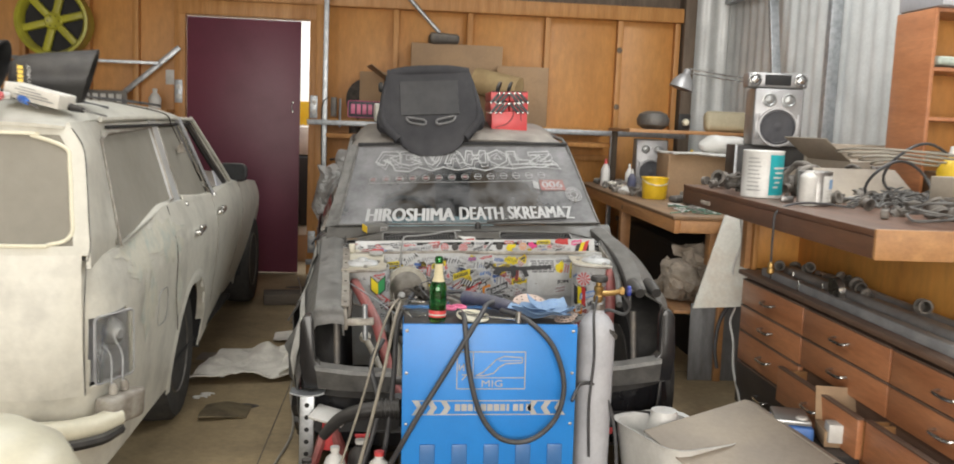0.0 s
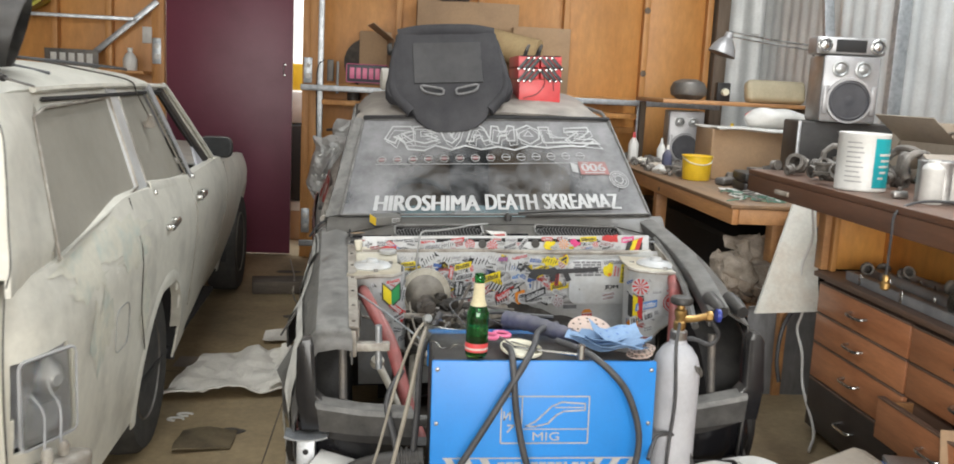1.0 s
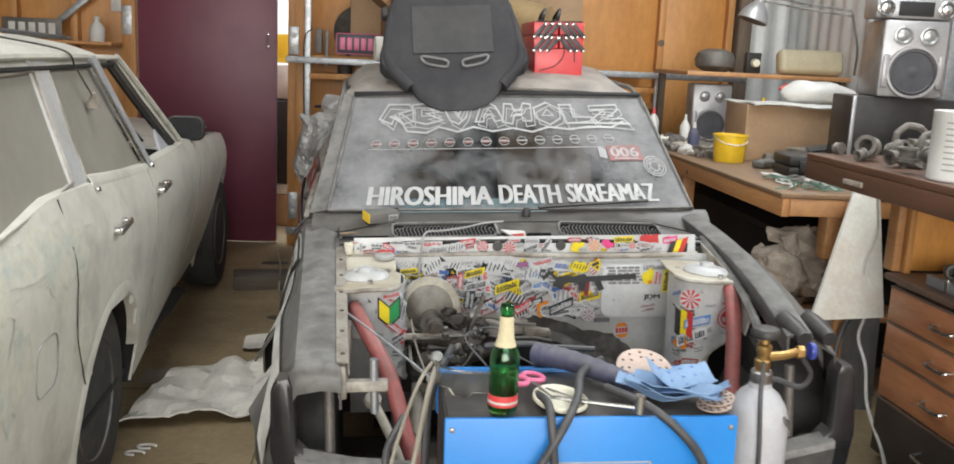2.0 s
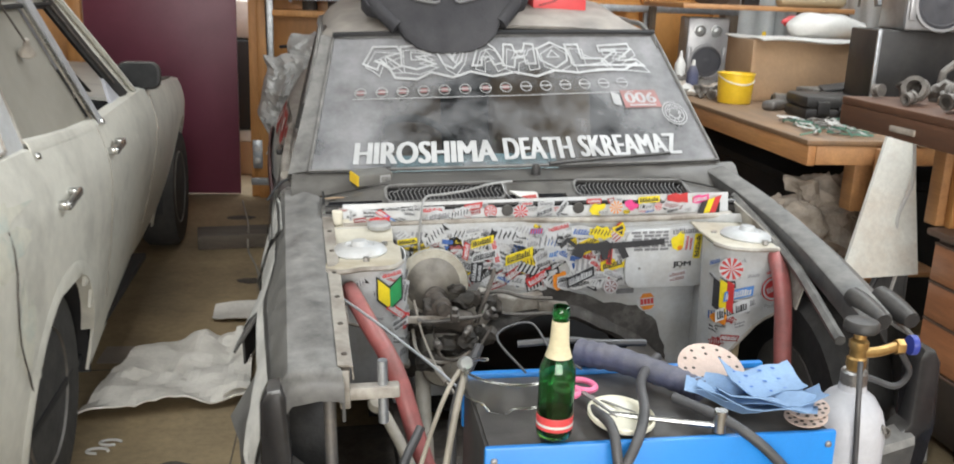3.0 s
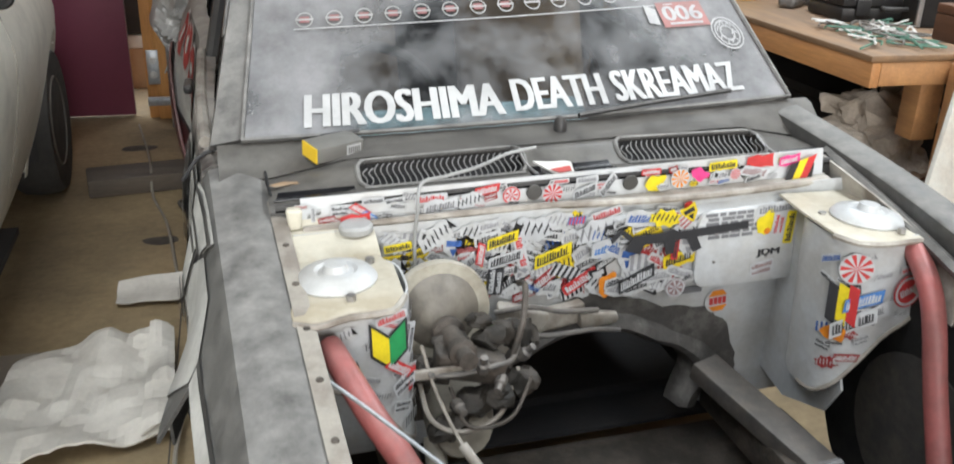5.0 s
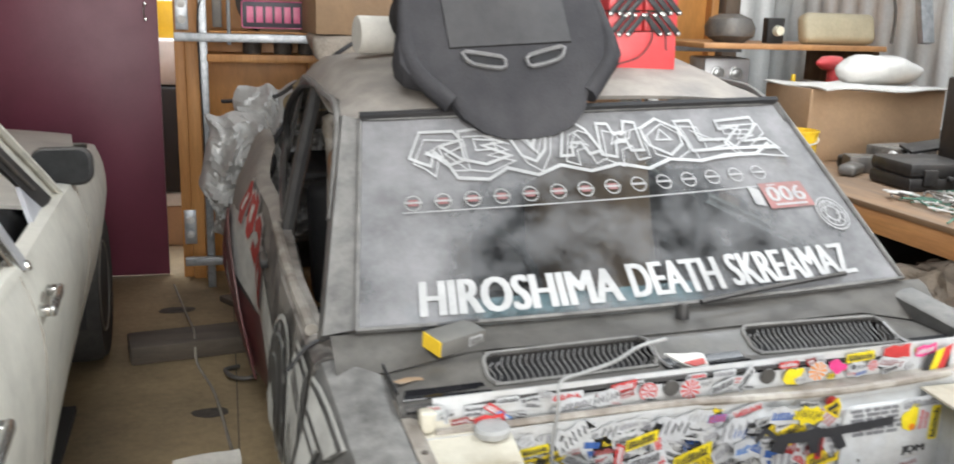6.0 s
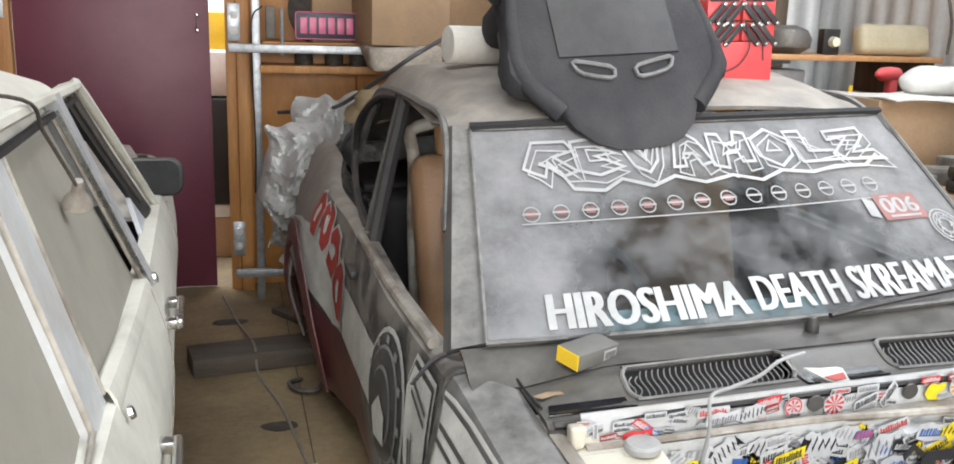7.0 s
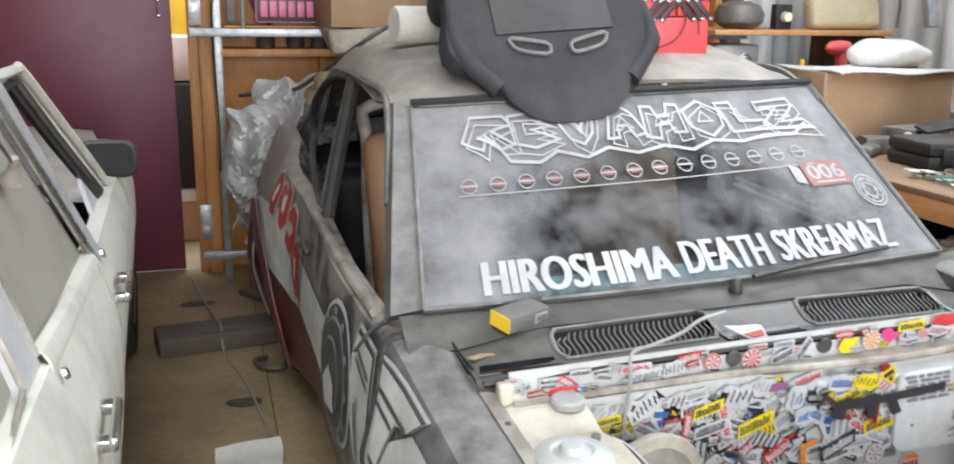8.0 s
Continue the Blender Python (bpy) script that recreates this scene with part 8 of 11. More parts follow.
def visor(x, y, rz, s=1.0, words=True):
    v = thing("welding_helmet", "black welding helmet with printed markings lying on the wagon roof", "helmet", WAGON @ pose(x, y, roof_z(x) + 0.002, 0, 0, rz) @ Matrix.Scale(s, 4), "welding helmets")
    rows = []
    for u, r, cz in ((-0.150, 0.035, 0.075), (-0.145, 0.065, 0.075), (-0.125, 0.085, 0.075), (-0.08, 0.094, 0.078), (0.0, 0.100, 0.083), (0.07, 0.104, 0.090), (0.115, 0.106, 0.096)):
        lean = 0.55 * (u + 0.15)
        rows.append([V(u + 0.30 * (cz + r * math.sin(radians(a)) - 0.08) * max(0.0, u) / 0.115, 1.12 * r * math.cos(radians(a)), max(0.0, cz + r * math.sin(radians(a)))) for a in range(-60, 241, 12)])
    part("shell", sheet(rows, 0.005), M["black"], v)
    part("face_cap", sheet([[V(-0.151, 0.035 * k * math.cos(radians(a)), 0.075 + 0.035 * k * math.sin(radians(a))) for a in range(0, 361, 30)] for k in (0.05, 1.05)], 0.004), M["black"], v)
    part("head_band", tubem([V(0.06, 0.085 * math.cos(radians(a)), 0.09 + 0.08 * math.sin(radians(a))) for a in range(-40, 221, 20)], 0.007, 8), M["dark"], v)
    if words:
        at = Matrix(((0, -1, 0, 0), (-0.42, 0, -0.90, 0), (0.90, 0, -0.42, 0), (0, 0, 0, 1)))
        for k, (txt, col, du, ln, hh) in enumerate((("", "yellow", -0.10, 0.075, 0.020), ("HIGH IMPACT", "decal_white", -0.072, 0.085, 0.011))):
            m = pose(du, -0.107, 0.085, 0, 0, 0) @ Matrix(((0, -1, 0, 0), (0, 0, -1, 0), (1, 0, 0, 0), (0, 0, 0, 1)))
            if txt:
                lettering("lettering", txt, ln, hh, M[col], v, m, "white capitals", 0.001)
            else:
                for b in range(5):
                    part("print_bar", boxm(-0.034 + 0.0155 * b, -0.022 + 0.0155 * b, -0.009, 0.009, 0.0, 0.001, 0.0, m), M[col], v)
    return v


visor(-0.285, 0.47, 12, 0.86)
visor(-0.56, 0.48, 4, 0.84, False)
carton = thing("tool_carton", "white cardboard tool carton on the wagon roof", "carton", WAGON @ pose(-0.27, 0.285, roof_z(-0.27) + 0.002, 0, 12, -10))
part("carton_body", boxm(-0.085, 0.085, -0.05, 0.05, 0.0, 0.042, 0.003), M["paper"], carton)
for i in range(4):
    part("print_bar", boxm(-0.05 + 0.012 * (i % 2), 0.07 - 0.02 * i, -0.0515, -0.0505, 0.012 + 0.008 * i, 0.015 + 0.008 * i), M["decal_grey"], carton)
tubeq = thing("sealant_tube", "squeezed blue and white sealant tube on the wagon roof", "tube", WAGON @ pose(-0.42, 0.165, 1.312, 0, 4, 18))
part("tube_body", lathe(B(), [(0.004, 0), (0.022, 0.002), (0.024, 0.05), (0.022, 0.10), (0.012, 0.15), (0.003, 0.165)], 16, pose(0.08, 0, 0.024, 0, -90, 0)), M["white"], tubeq)
part("tube_print", lathe(B(), [(0.0235, 0.045), (0.0255, 0.05), (0.0235, 0.10), (0.018, 0.13)], 16, pose(0.08, 0, 0.024, 0, -90, 0)), M["label_blue"], tubeq)
part("cap", cyl(B(), (0.08, 0, 0.024), (0.105, 0, 0.024), 0.012, 0.010, 12), M["white"], tubeq)
for x, y, l, mm, nm in ((-0.33, 0.16, 0.09, "red", "screwdriver"), (-0.27, 0.14, 0.07, "label_blue", "screwdriver"), (-0.20, 0.30, 0.08, "black", "screwdriver")):
    s = thing("screwdriver", "small screwdriver on the wagon roof", "screwdriver", WAGON @ pose(x, y, roof_z(x) + 0.012, 0, 8, 25 + 300 * x), "screwdrivers on the roof")
    part("grip", lathe(B(), [(0.001, 0), (0.010, 0.002), (0.012, 0.03), (0.008, l), (0.001, l + 0.002)], 10, pose(0, 0, 0, 0, 90, 0)), M[mm], s)
    part("blade", cyl(B(), (l, 0, 0), (l + 0.10, 0, 0), 0.003, seg=8), M["steel"], s)


# ---- welding set in front of the coupe ----
welder = thing("welder", "blue sheet steel welding set with a cluttered tray top", "welder", pose(-0.36, 3.27, 0.0, 0, -1.0, 0))
WT = 0.662
part("front_panel", boxm(-0.284, 0.284, 0.0, 0.012, 0.14, WT, 0.004), M["blue"], welder, "blue panel with white printing and louvres")
part("case", boxm(-0.280, 0.280, 0.013, 0.278, 0.14, WT - 0.012, 0.003), M["black"], welder)
part("rear_edge", boxm(-0.284, 0.284, 0.270, 0.284, WT - 0.10, WT + 0.004, 0.003), M["blue"], welder)
part("tray_mat", boxm(-0.276, 0.276, 0.016, 0.266, WT - 0.011, WT - 0.004, 0.002), M["black"], welder)
part("base", boxm(-0.29, 0.44, 0.0, 0.29, 0.09, 0.138, 0.004), M["black"], welder)
for x in (-0.22, 0.26):
    for y in (0.03, 0.26):
        part("castor", lathe(B(), [(0.01, -0.014), (0.043, -0.014), (0.045, 0.0), (0.043, 0.014), (0.01, 0.014)], 18, pose(x, y, 0.0455, 0, 90, 0)), M["black"], welder)
for i in range(5):
    part("louvre", boxm(-0.225 + 0.105 * i, -0.175 + 0.105 * i, -0.006, 0.001, 0.19, 0.262, 0.003), mat("louvre_shadow_blue", (0.05, 0.17, 0.42), 0.4, 0, var=0.1, bump=0.03) if i == 0 else bpy.data.materials["louvre_shadow_blue"], welder)
for x in (-0.27, 0.27):
    for z in (0.64, 0.50, 0.33, 0.18):
        part("screw", lathe(B(), [(0.006, 0), (0.005, 0.003), (0.0005, 0.004)], 8, pose(x, 0.0, z, 90, 0, 0)), M["steel"], welder)


def print_line(pts, w, closed=False, name="print_mark"):
    p = [Vector((a, 0, b)) for a, b in pts]
    if closed:
        p.append(p[0])
    bm = B()
    for a, b in zip(p, p[1:]):
        d = (b - a).normalized()
        n = V(-d.z, 0, d.x) * w / 2
        a2, b2 = a - d * w * 0.4, b + d * w * 0.4
        bm.faces.new([bm.verts.new(q + V(0, -0.0012, 0)) for q in (a2 - n, b2 - n, b2 + n, a2 + n)])
    return part(name, bm, M["script"], welder, smooth=0)


print_line([(-0.107, 0.571), (0.115, 0.571), (0.115, 0.448), (-0.107, 0.448)], 0.0035, True, "print_frame")
print_line([(-0.050, 0.485), (0.113, 0.485)], 0.003)
print_line([(-0.055, 0.568), (-0.055, 0.450)], 0.003)
print_line([(-0.045, 0.492), (-0.02, 0.505), (0.0, 0.525), (0.02, 0.545), (0.045, 0.556), (0.105, 0.552), (0.105, 0.535), (0.05, 0.532), (0.03, 0.520), (0.012, 0.50), (-0.02, 0.492)], 0.004, True, "torch_outline")
print_line([(0.03, 0.542), (0.10, 0.542)], 0.003)
print_line([(-0.10, 0.53), (-0.10, 0.51), (-0.085, 0.53), (-0.085, 0.51)], 0.004)
print_line([(-0.09, 0.495), (-0.075, 0.495), (-0.09, 0.478)], 0.004)
lettering("lettering", "MIG", 0.068, 0.022, M["script"], welder, pose(0.008, -0.0016, 0.466, 90, 0, 0), "white capitals", 0.001, 0.0)
for z in (0.408, 0.362):
    print_line([(-0.25, z), (0.25, z)], 0.0035)
for i in range(3):
    for s in (-1, 1):
        x = s * (0.235 - 0.045 * i)
        bm = slab(B(), [(-0.014, 0.022), (0.006, 0.022), (0.020, 0.0), (0.006, -0.022), (-0.014, -0.022), (0.0, 0.0)], 0.001, pose(x, -0.001, 0.385, 90, 0, 0) @ Matrix.Diagonal((-s, 1, 1, 1)))
        part("arrow_mark", bm, M["script"], welder)
for i, w in enumerate((0.026, 0.026, 0.024, 0.012, 0.026, 0.026, 0.026, 0.024, 0.012, 0.024, 0.018, 0.024)):
    part("word_bar", boxm(-0.112 + 0.0212 * i, -0.112 + 0.0212 * i + w * 0.7, -0.002, -0.001, 0.374, 0.397), M["script"], welder)

hose_m = M["hose"]
torch = thing("torch_hose", "thick black welding hose looped over the welder front", "hose")
part("hose_loop", tubem([(-0.30, 3.53, 0.69), (-0.37, 3.41, 0.70), (-0.40, 3.30, 0.69), (-0.44, 3.245, 0.64), (-0.52, 3.235, 0.50), (-0.60, 3.235, 0.36), (-0.66, 3.25, 0.24), (-0.72, 3.3, 0.10), (-0.74, 3.35, 0.02)], 0.0085, 10), hose_m, torch)
part("hose_loop", tubem([(-0.47, 3.36, 0.675), (-0.46, 3.28, 0.685), (-0.455, 3.245, 0.64), (-0.44, 3.235, 0.52), (-0.40, 3.232, 0.38), (-0.33, 3.230, 0.295), (-0.235, 3.230, 0.29), (-0.155, 3.230, 0.36), (-0.13, 3.232, 0.47), (-0.16, 3.238, 0.58), (-0.21, 3.245, 0.645), (-0.27, 3.28, 0.685), (-0.33, 3.36, 0.69)], 0.0085, 10), hose_m, torch)
part("sleeve", tubem([(-0.44, 3.56, 0.69), (-0.38, 3.51, 0.695), (-0.30, 3.43, 0.69), (-0.27, 3.39, 0.685)], lambda u: (0.025 - 0.006 * u) * (1 + 0.05 * math.sin(70 * u)), 12, 14), M["blue_dark"], torch, "dusty blue hose sleeve")

bottle = thing("beer_bottle", "green glass beer bottle with a pale neck label, nearly empty", "bottle", pose(-0.545, 3.295, 0.664) @ Matrix.Diagonal((0.93, 0.93, 0.90, 1)))
prof = [(0.001, 0.004), (0.026, 0.0), (0.0295, 0.005), (0.0302, 0.012), (0.0302, 0.115), (0.029, 0.128), (0.022, 0.145), (0.0165, 0.160), (0.0148, 0.175), (0.0132, 0.212), (0.0132, 0.216), (0.0148, 0.218), (0.0148, 0.226), (0.0138, 0.229), (0.0138, 0.233), (0.0115, 0.234), (0.0108, 0.21), (0.0128, 0.172), (0.020, 0.145), (0.0268, 0.125), (0.0275, 0.11), (0.0275, 0.012), (0.0255, 0.007), (0.001, 0.008)]
part("glass", lathe(B(), prof, 32), M["greenglass"], bottle)
part("beer", lathe(B(), [(0.001, 0.009), (0.0265, 0.011), (0.0272, 0.014), (0.0272, 0.046), (0.001, 0.046)], 28), glass_material("leftover_beer", (0.05, 0.42, 0.09), 0.0), bottle)
part("neck_label", lathe(B(), [(0.0222, 0.1455), (0.0172, 0.161), (0.0156, 0.175), (0.0141, 0.209), (0.0138, 0.209), (0.0153, 0.175), (0.0168, 0.161), (0.0218, 0.1455)], 28), mat("cream_label_paper", (0.70, 0.63, 0.42), 0.7, 0, (0.62, 0.55, 0.36), scale=30, var=0.15, bump=0.03), bottle, "cream paper neck label")
part("body_label", lathe(B(), [(0.0305, 0.018), (0.0307, 0.02), (0.0307, 0.040), (0.0305, 0.042)], 28), M["red"], bottle, "red foot label")
part("label_bar", lathe(B(), [(0.0309, 0.024), (0.0311, 0.025), (0.0311, 0.028), (0.0309, 0.029)], 28), M["decal_white"], bottle)

gas = thing("gas_cylinder", "pale grey gas cylinder with a brass valve beside the welder", "gas cylinder", pose(0.0, 3.385, 0.045) @ Matrix.Diagonal((0.88, 0.88, 1.0, 1)))
part("bottle_body", lathe(B(), [(0.001, 0.095), (0.068, 0.095), (0.072, 0.106), (0.072, 0.555), (0.070, 0.58), (0.062, 0.605), (0.045, 0.628), (0.027, 0.640), (0.024, 0.66), (0.001, 0.66)], 32), M["cylinder"], gas)
part("neck_ring", lathe(B(), [(0.024, 0.642), (0.0255, 0.645), (0.0255, 0.672), (0.022, 0.676), (0.001, 0.677)], 20), M["steel"], gas)
part("valve", lathe(B(), [(0.016, 0.676), (0.019, 0.684), (0.019, 0.697), (0.015, 0.70), (0.015, 0.712), (0.0185, 0.716), (0.0185, 0.728), (0.012, 0.733), (0.012, 0.745), (0.001, 0.746)], 10), M["brass"], gas)
part("valve_outlet", tubem([(0.012, 0, 0.705), (0.05, 0.005, 0.706), (0.085, 0.01, 0.712)], 0.0095, 10, 3), M["brass"], gas)
part("outlet_nut", lathe(B(), [(0.013, 0), (0.014, 0.002), (0.014, 0.016), (0.012, 0.018), (0.001, 0.019)], 6, pose(0.084, 0.01, 0.712, 0, 90, 0)), M["brass"], gas)
part("regulator_cap", lathe(B(), [(0.017, 0), (0.018, 0.003), (0.018, 0.012), (0.001, 0.014)], 18, pose(0.115, 0.012, 0.714, 0, 90, 0)), mat("blue_cap", (0.03, 0.05, 0.30), 0.35, 0, var=0.1), gas)
part("hand_wheel", lathe(B(), [(0.006, 0.745), (0.030, 0.746), (0.034, 0.750), (0.034, 0.760), (0.030, 0.765), (0.008, 0.768), (0.001, 0.768)], 16), M["black"], gas)
part("gas_hose", tubem([(0.10, 0.01, 0.70), (0.13, 0.02, 0.66), (0.11, 0.03, 0.63), (0.05, 0.05, 0.64), (0.0, 0.075, 0.60)], 0.006, 8), hose_m, gas)
part("gas_hose", tubem([(-0.01, -0.03, 0.70), (-0.028, -0.07, 0.64), (-0.02, -0.078, 0.5), (-0.03, -0.078, 0.34), (-0.02, -0.08, 0.16)], 0.0055, 8), hose_m, gas)
for i in range(16):
    t = i / 15
    a = -0.9 + 2.2 * t
    part("chain_link", lathe(B(), [(0.007, -0.0022), (0.010, -0.0022), (0.010, 0.0022), (0.007, 0.0022), (0.007, -0.0022)], 8, pose(0.071 * math.cos(a), 0.071 * math.sin(a), 0.585 - 0.03 * math.sin(math.pi * t), 90 * (i % 2) + 20, 60, 0)), M["iron"], gas)

lid = part("tin_lid", lathe(B(), [(0.001, 0.004), (0.044, 0.004), (0.045, 0.002), (0.052, 0.001), (0.055, 0.004), (0.055, 0.010), (0.052, 0.012), (0.048, 0.008), (0.044, 0.007), (0.001, 0.007)], 32, pose(-0.426, 3.335, 0.668, 6, 4, 0)), M["cream"])
tagged(lid, "cream enamel tin lid lying face up on the welder", "lid")
scis = thing("scissors", "open pink-handled scissors on the welder", "scissors", pose(-0.465, 3.39, 0.684, 0, 0, 30))
for s in (-1, 1):
    part("handle", tubem([V(s * 0.020 + 0.017 * math.cos(radians(a)) * 1.1, 0.035 + 0.024 * math.sin(radians(a)), 0) for a in range(0, 361, 30)], 0.0055, 8, 2), M["pink"], scis, "pink plastic handle")
    part("blade", slab(B(), [(0.004 * s, 0.014), (-0.006 * s, 0.014), (-0.022 * s, -0.085), (-0.012 * s, -0.05)][::s], 0.002, pose(0, 0, -0.002 + 0.002 * s)), M["steel"], scis)

sheets = thing("sanding_sheets", "curled pale blue perforated sanding sheets in a pile", "sandpaper", pose(-0.205, 3.36, 0.672))
random.seed(4)
for i, (dx, dy, rot, w, h) in enumerate(((0.0, 0.01, -24, 0.19, 0.085), (0.015, -0.01, -30, 0.19, 0.08), (0.03, -0.02, -18, 0.17, 0.08), (0.0, -0.03, -36, 0.18, 0.075), (0.03, 0.01, 4, 0.13, 0.07))):
    rows = []
    for a in range(9):
        rows.append([V((a / 8 - 0.5) * w, (b / 4 - 0.5) * h, 0.007 * i + 0.02 * (a / 8 - 0.5) ** 2 * 4 * (1 if i % 2 == 0 else 0.5) + 0.010 * math.sin(b * 0.9 + i) + 0.006 * math.sin(a * 1.2 + 2 * i)) for b in range(5)])
    bm = sheet(rows, 0.0012)
    bmesh.ops.transform(bm, matrix=pose(dx, dy, 0.006, 0, 0, rot), verts=bm.verts)
    sh = part("sheet", bm, M["abrasive"], sheets)
    if i in (0, 4):
        for a in (1.5, 3, 4.5, 6):
            for b in (0.8, 2.2, 3.4):
                z = 0.007 * i + 0.02 * (a / 8 - 0.5) ** 2 * 4 + 0.010 * math.sin(b * 0.9 + i) + 0.006 * math.sin(a * 1.2 + 2 * i)
                m = pose(dx, dy, 0.006, 0, 0, rot) @ pose((a / 8 - 0.5) * w, (b / 4 - 0.5) * h, z + 0.0012)
                part("dust_hole", lathe(B(), [(0.0042, 0), (0.003, 0.0006), (0.0005, 0.0007)], 8, m), M["label_blue"], sh)
for k, (x, y, z, rx, ry, r) in enumerate(((-0.219, 3.475, 0.690, 24, 0, 0.060), (-0.125, 3.305, 0.676, 4, -8, 0.034), (-0.115, 3.32, 0.684, 6, -10, 0.034))):
    d = thing("sanding_disc", "pale round perforated sanding disc", "sanding disc", pose(x, y, z, rx, ry, 0), "sanding discs")
    part("disc", lathe(B(), [(0.001, 0), (r, 0), (r, 0.0015), (0.001, 0.0018)], 28), M["abrasive_pale"], d)
    for ring_r, n in ((0.55, 8), (0.8, 12)):
        for i in range(n):
            part("dust_hole", lathe(B(), [(0.0035, 0), (0.0005, 0.0006)], 6, pose(r * ring_r * math.cos(i * 2 * math.pi / n), r * ring_r * math.sin(i * 2 * math.pi / n), 0.002)), M["grime"], d)

ratchet = thing("socket_wrench", "chrome socket wrench lying at the tray edge", "wrench", pose(-0.36, 3.295, 0.672, 0, 0, -8))
part("shaft", tubem([(-0.09, 0.03, 0.004), (0.0, 0.012, 0.004), (0.075, 0.0, 0.004)], 0.005, 8, 3), M["chrome"], ratchet)
part("socket", cyl(B(), (0.08, 0, -0.006), (0.08, 0, 0.030), 0.0105, seg=14), M["chrome"], ratchet)
for x, y, nm in ((-0.555, 3.30, 0), (-0.55, 3.32, 1)):
    c = part("bottle_cap", lathe(B(), [(0.0155, 0), (0.015, 0.004), (0.011, 0.006), (0.001, 0.0062)], 18, pose(x, y, 0.666, 0, 10 * nm, 0)), M["brass"] if nm == 0 else M["maroon"])
    tagged(c, "crown bottle cap on the welder tray", "bottle cap", "bottle caps")

goggles = thing("safety_glasses", "clear plastic safety glasses on the welder tray", "glasses", pose(-0.60, 3.43, 0.685, 0, 0, -25))
rows = [[V(0.075 * math.sin(a), -0.06 * math.cos(a) + 0.02, z - (0.012 if abs(a) < 0.2 and z < 0.01 else 0)) for a in [-1.2 + 2.4 * i / 14 for i in range(15)]] for z in (-0.02, 0.0, 0.022)]
part("lens", sheet(rows, 0.002), M["clearplastic"], goggles)
for s in (-1, 1):
    part("temple", tubem([(s * 0.070, 0.0, 0.01), (s * 0.075, 0.06, 0.012), (s * 0.062, 0.11, -0.004)], 0.0034, 8), M["clearplastic"], goggles, "clear temple arm")
part("rim", tubem([rows[2][i] for i in range(15)], 0.0022, 6, 2), M["clearplastic"], goggles)
part("rim", tubem([rows[0][i] for i in range(15)], 0.0022, 6, 2), M["clearplastic"], goggles)

# loose hoses and wires beside the welder
for pts, r, m, lab in (
    ([(-0.96, 4.1, 0.66), (-0.86, 3.95, 0.66), (-0.70, 3.75, 0.60), (-0.60, 3.60, 0.56), (-0.52, 3.55, 0.55)], 0.003, "galv", "stiff bare wire across the engine bay"),
    ([(-0.662, 3.48, 0.708), (-0.70, 3.44, 0.66), (-0.74, 3.42, 0.54), (-0.78, 3.38, 0.38), (-0.84, 3.34, 0.18), (-0.90, 3.3, 0.02)], 0.004, "hose_tan", "dusty grey hose hanging beside the welder"),
    ([(-0.655, 3.485, 0.708), (-0.68, 3.43, 0.64), (-0.71, 3.40, 0.48), (-0.76, 3.36, 0.26), (-0.82, 3.30, 0.02)], 0.006, "hose_tan", "dusty beige hose hanging beside the welder"),
    ([(-0.55, 3.58, 0.70), (-0.46, 3.57, 0.71), (-0.40, 3.58, 0.70), (-0.3, 3.6, 0.69)], 0.007, "hose", "grey hose over the welder rear edge"),
    ([(-0.62, 3.58, 0.70), (-0.67, 3.52, 0.60), (-0.68, 3.47, 0.42), (-0.70, 3.44, 0.20), (-0.74, 3.42, 0.02)], 0.009, "hose", "black cable down the welder side"),
    ([(-0.72, 3.62, 0.52), (-0.76, 3.56, 0.44), (-0.73, 3.50, 0.30), (-0.78, 3.44, 0.10), (-0.80, 3.42, 0.02)], 0.009, "hose", "black cable hanging in front of the bumper"),
    ([(-0.56, 3.45, 0.70), (-0.60, 3.52, 0.74), (-0.53, 3.57, 0.745), (-0.50, 3.52, 0.71), (-0.46, 3.46, 0.70)], 0.002, "hose", "curl of stiff black hose on the tray"),
    ([(-0.10, 3.24, 0.42), (-0.06, 3.3, 0.46), (0.02, 3.34, 0.43), (0.07, 3.34, 0.30), (0.08, 3.30, 0.10), (0.07, 3.28, 0.02)], 0.006, "hose", "black cable beside the gas cylinder"),
):
    h = part("loose_hose", tubem(pts, r, 8), M[m])
    tagged(h, lab, "hose", "hoses round the welder")
fit_end = part("hose_fitting", lathe(B(), [(0.012, 0), (0.013, 0.004), (0.013, 0.014), (0.010, 0.018), (0.001, 0.019)], 12, pose(-0.663, 3.478, 0.706, 60, 20, 0)), M["lens"])
tagged(fit_end, "grey threaded hose fitting", "hose fitting")
torchg = thing("welding_torch", "black ribbed hose connector in front of the bumper", "connector")
part("handle", tubem([(-0.92, 3.50, 0.20), (-0.86, 3.48, 0.27), (-0.78, 3.46, 0.305), (-0.66, 3.46, 0.32)], lambda u: 0.018 + 0.014 * u, 14), M["black"], torchg)
for i in range(5):
    part("rib", lathe(B(), [(0.030, 0), (0.036, 0.002), (0.036, 0.007), (0.030, 0.009)], 16, pose(-0.72 + 0.014 * i, 3.46, 0.315, 0, 86, 0)), M["black"], torchg)

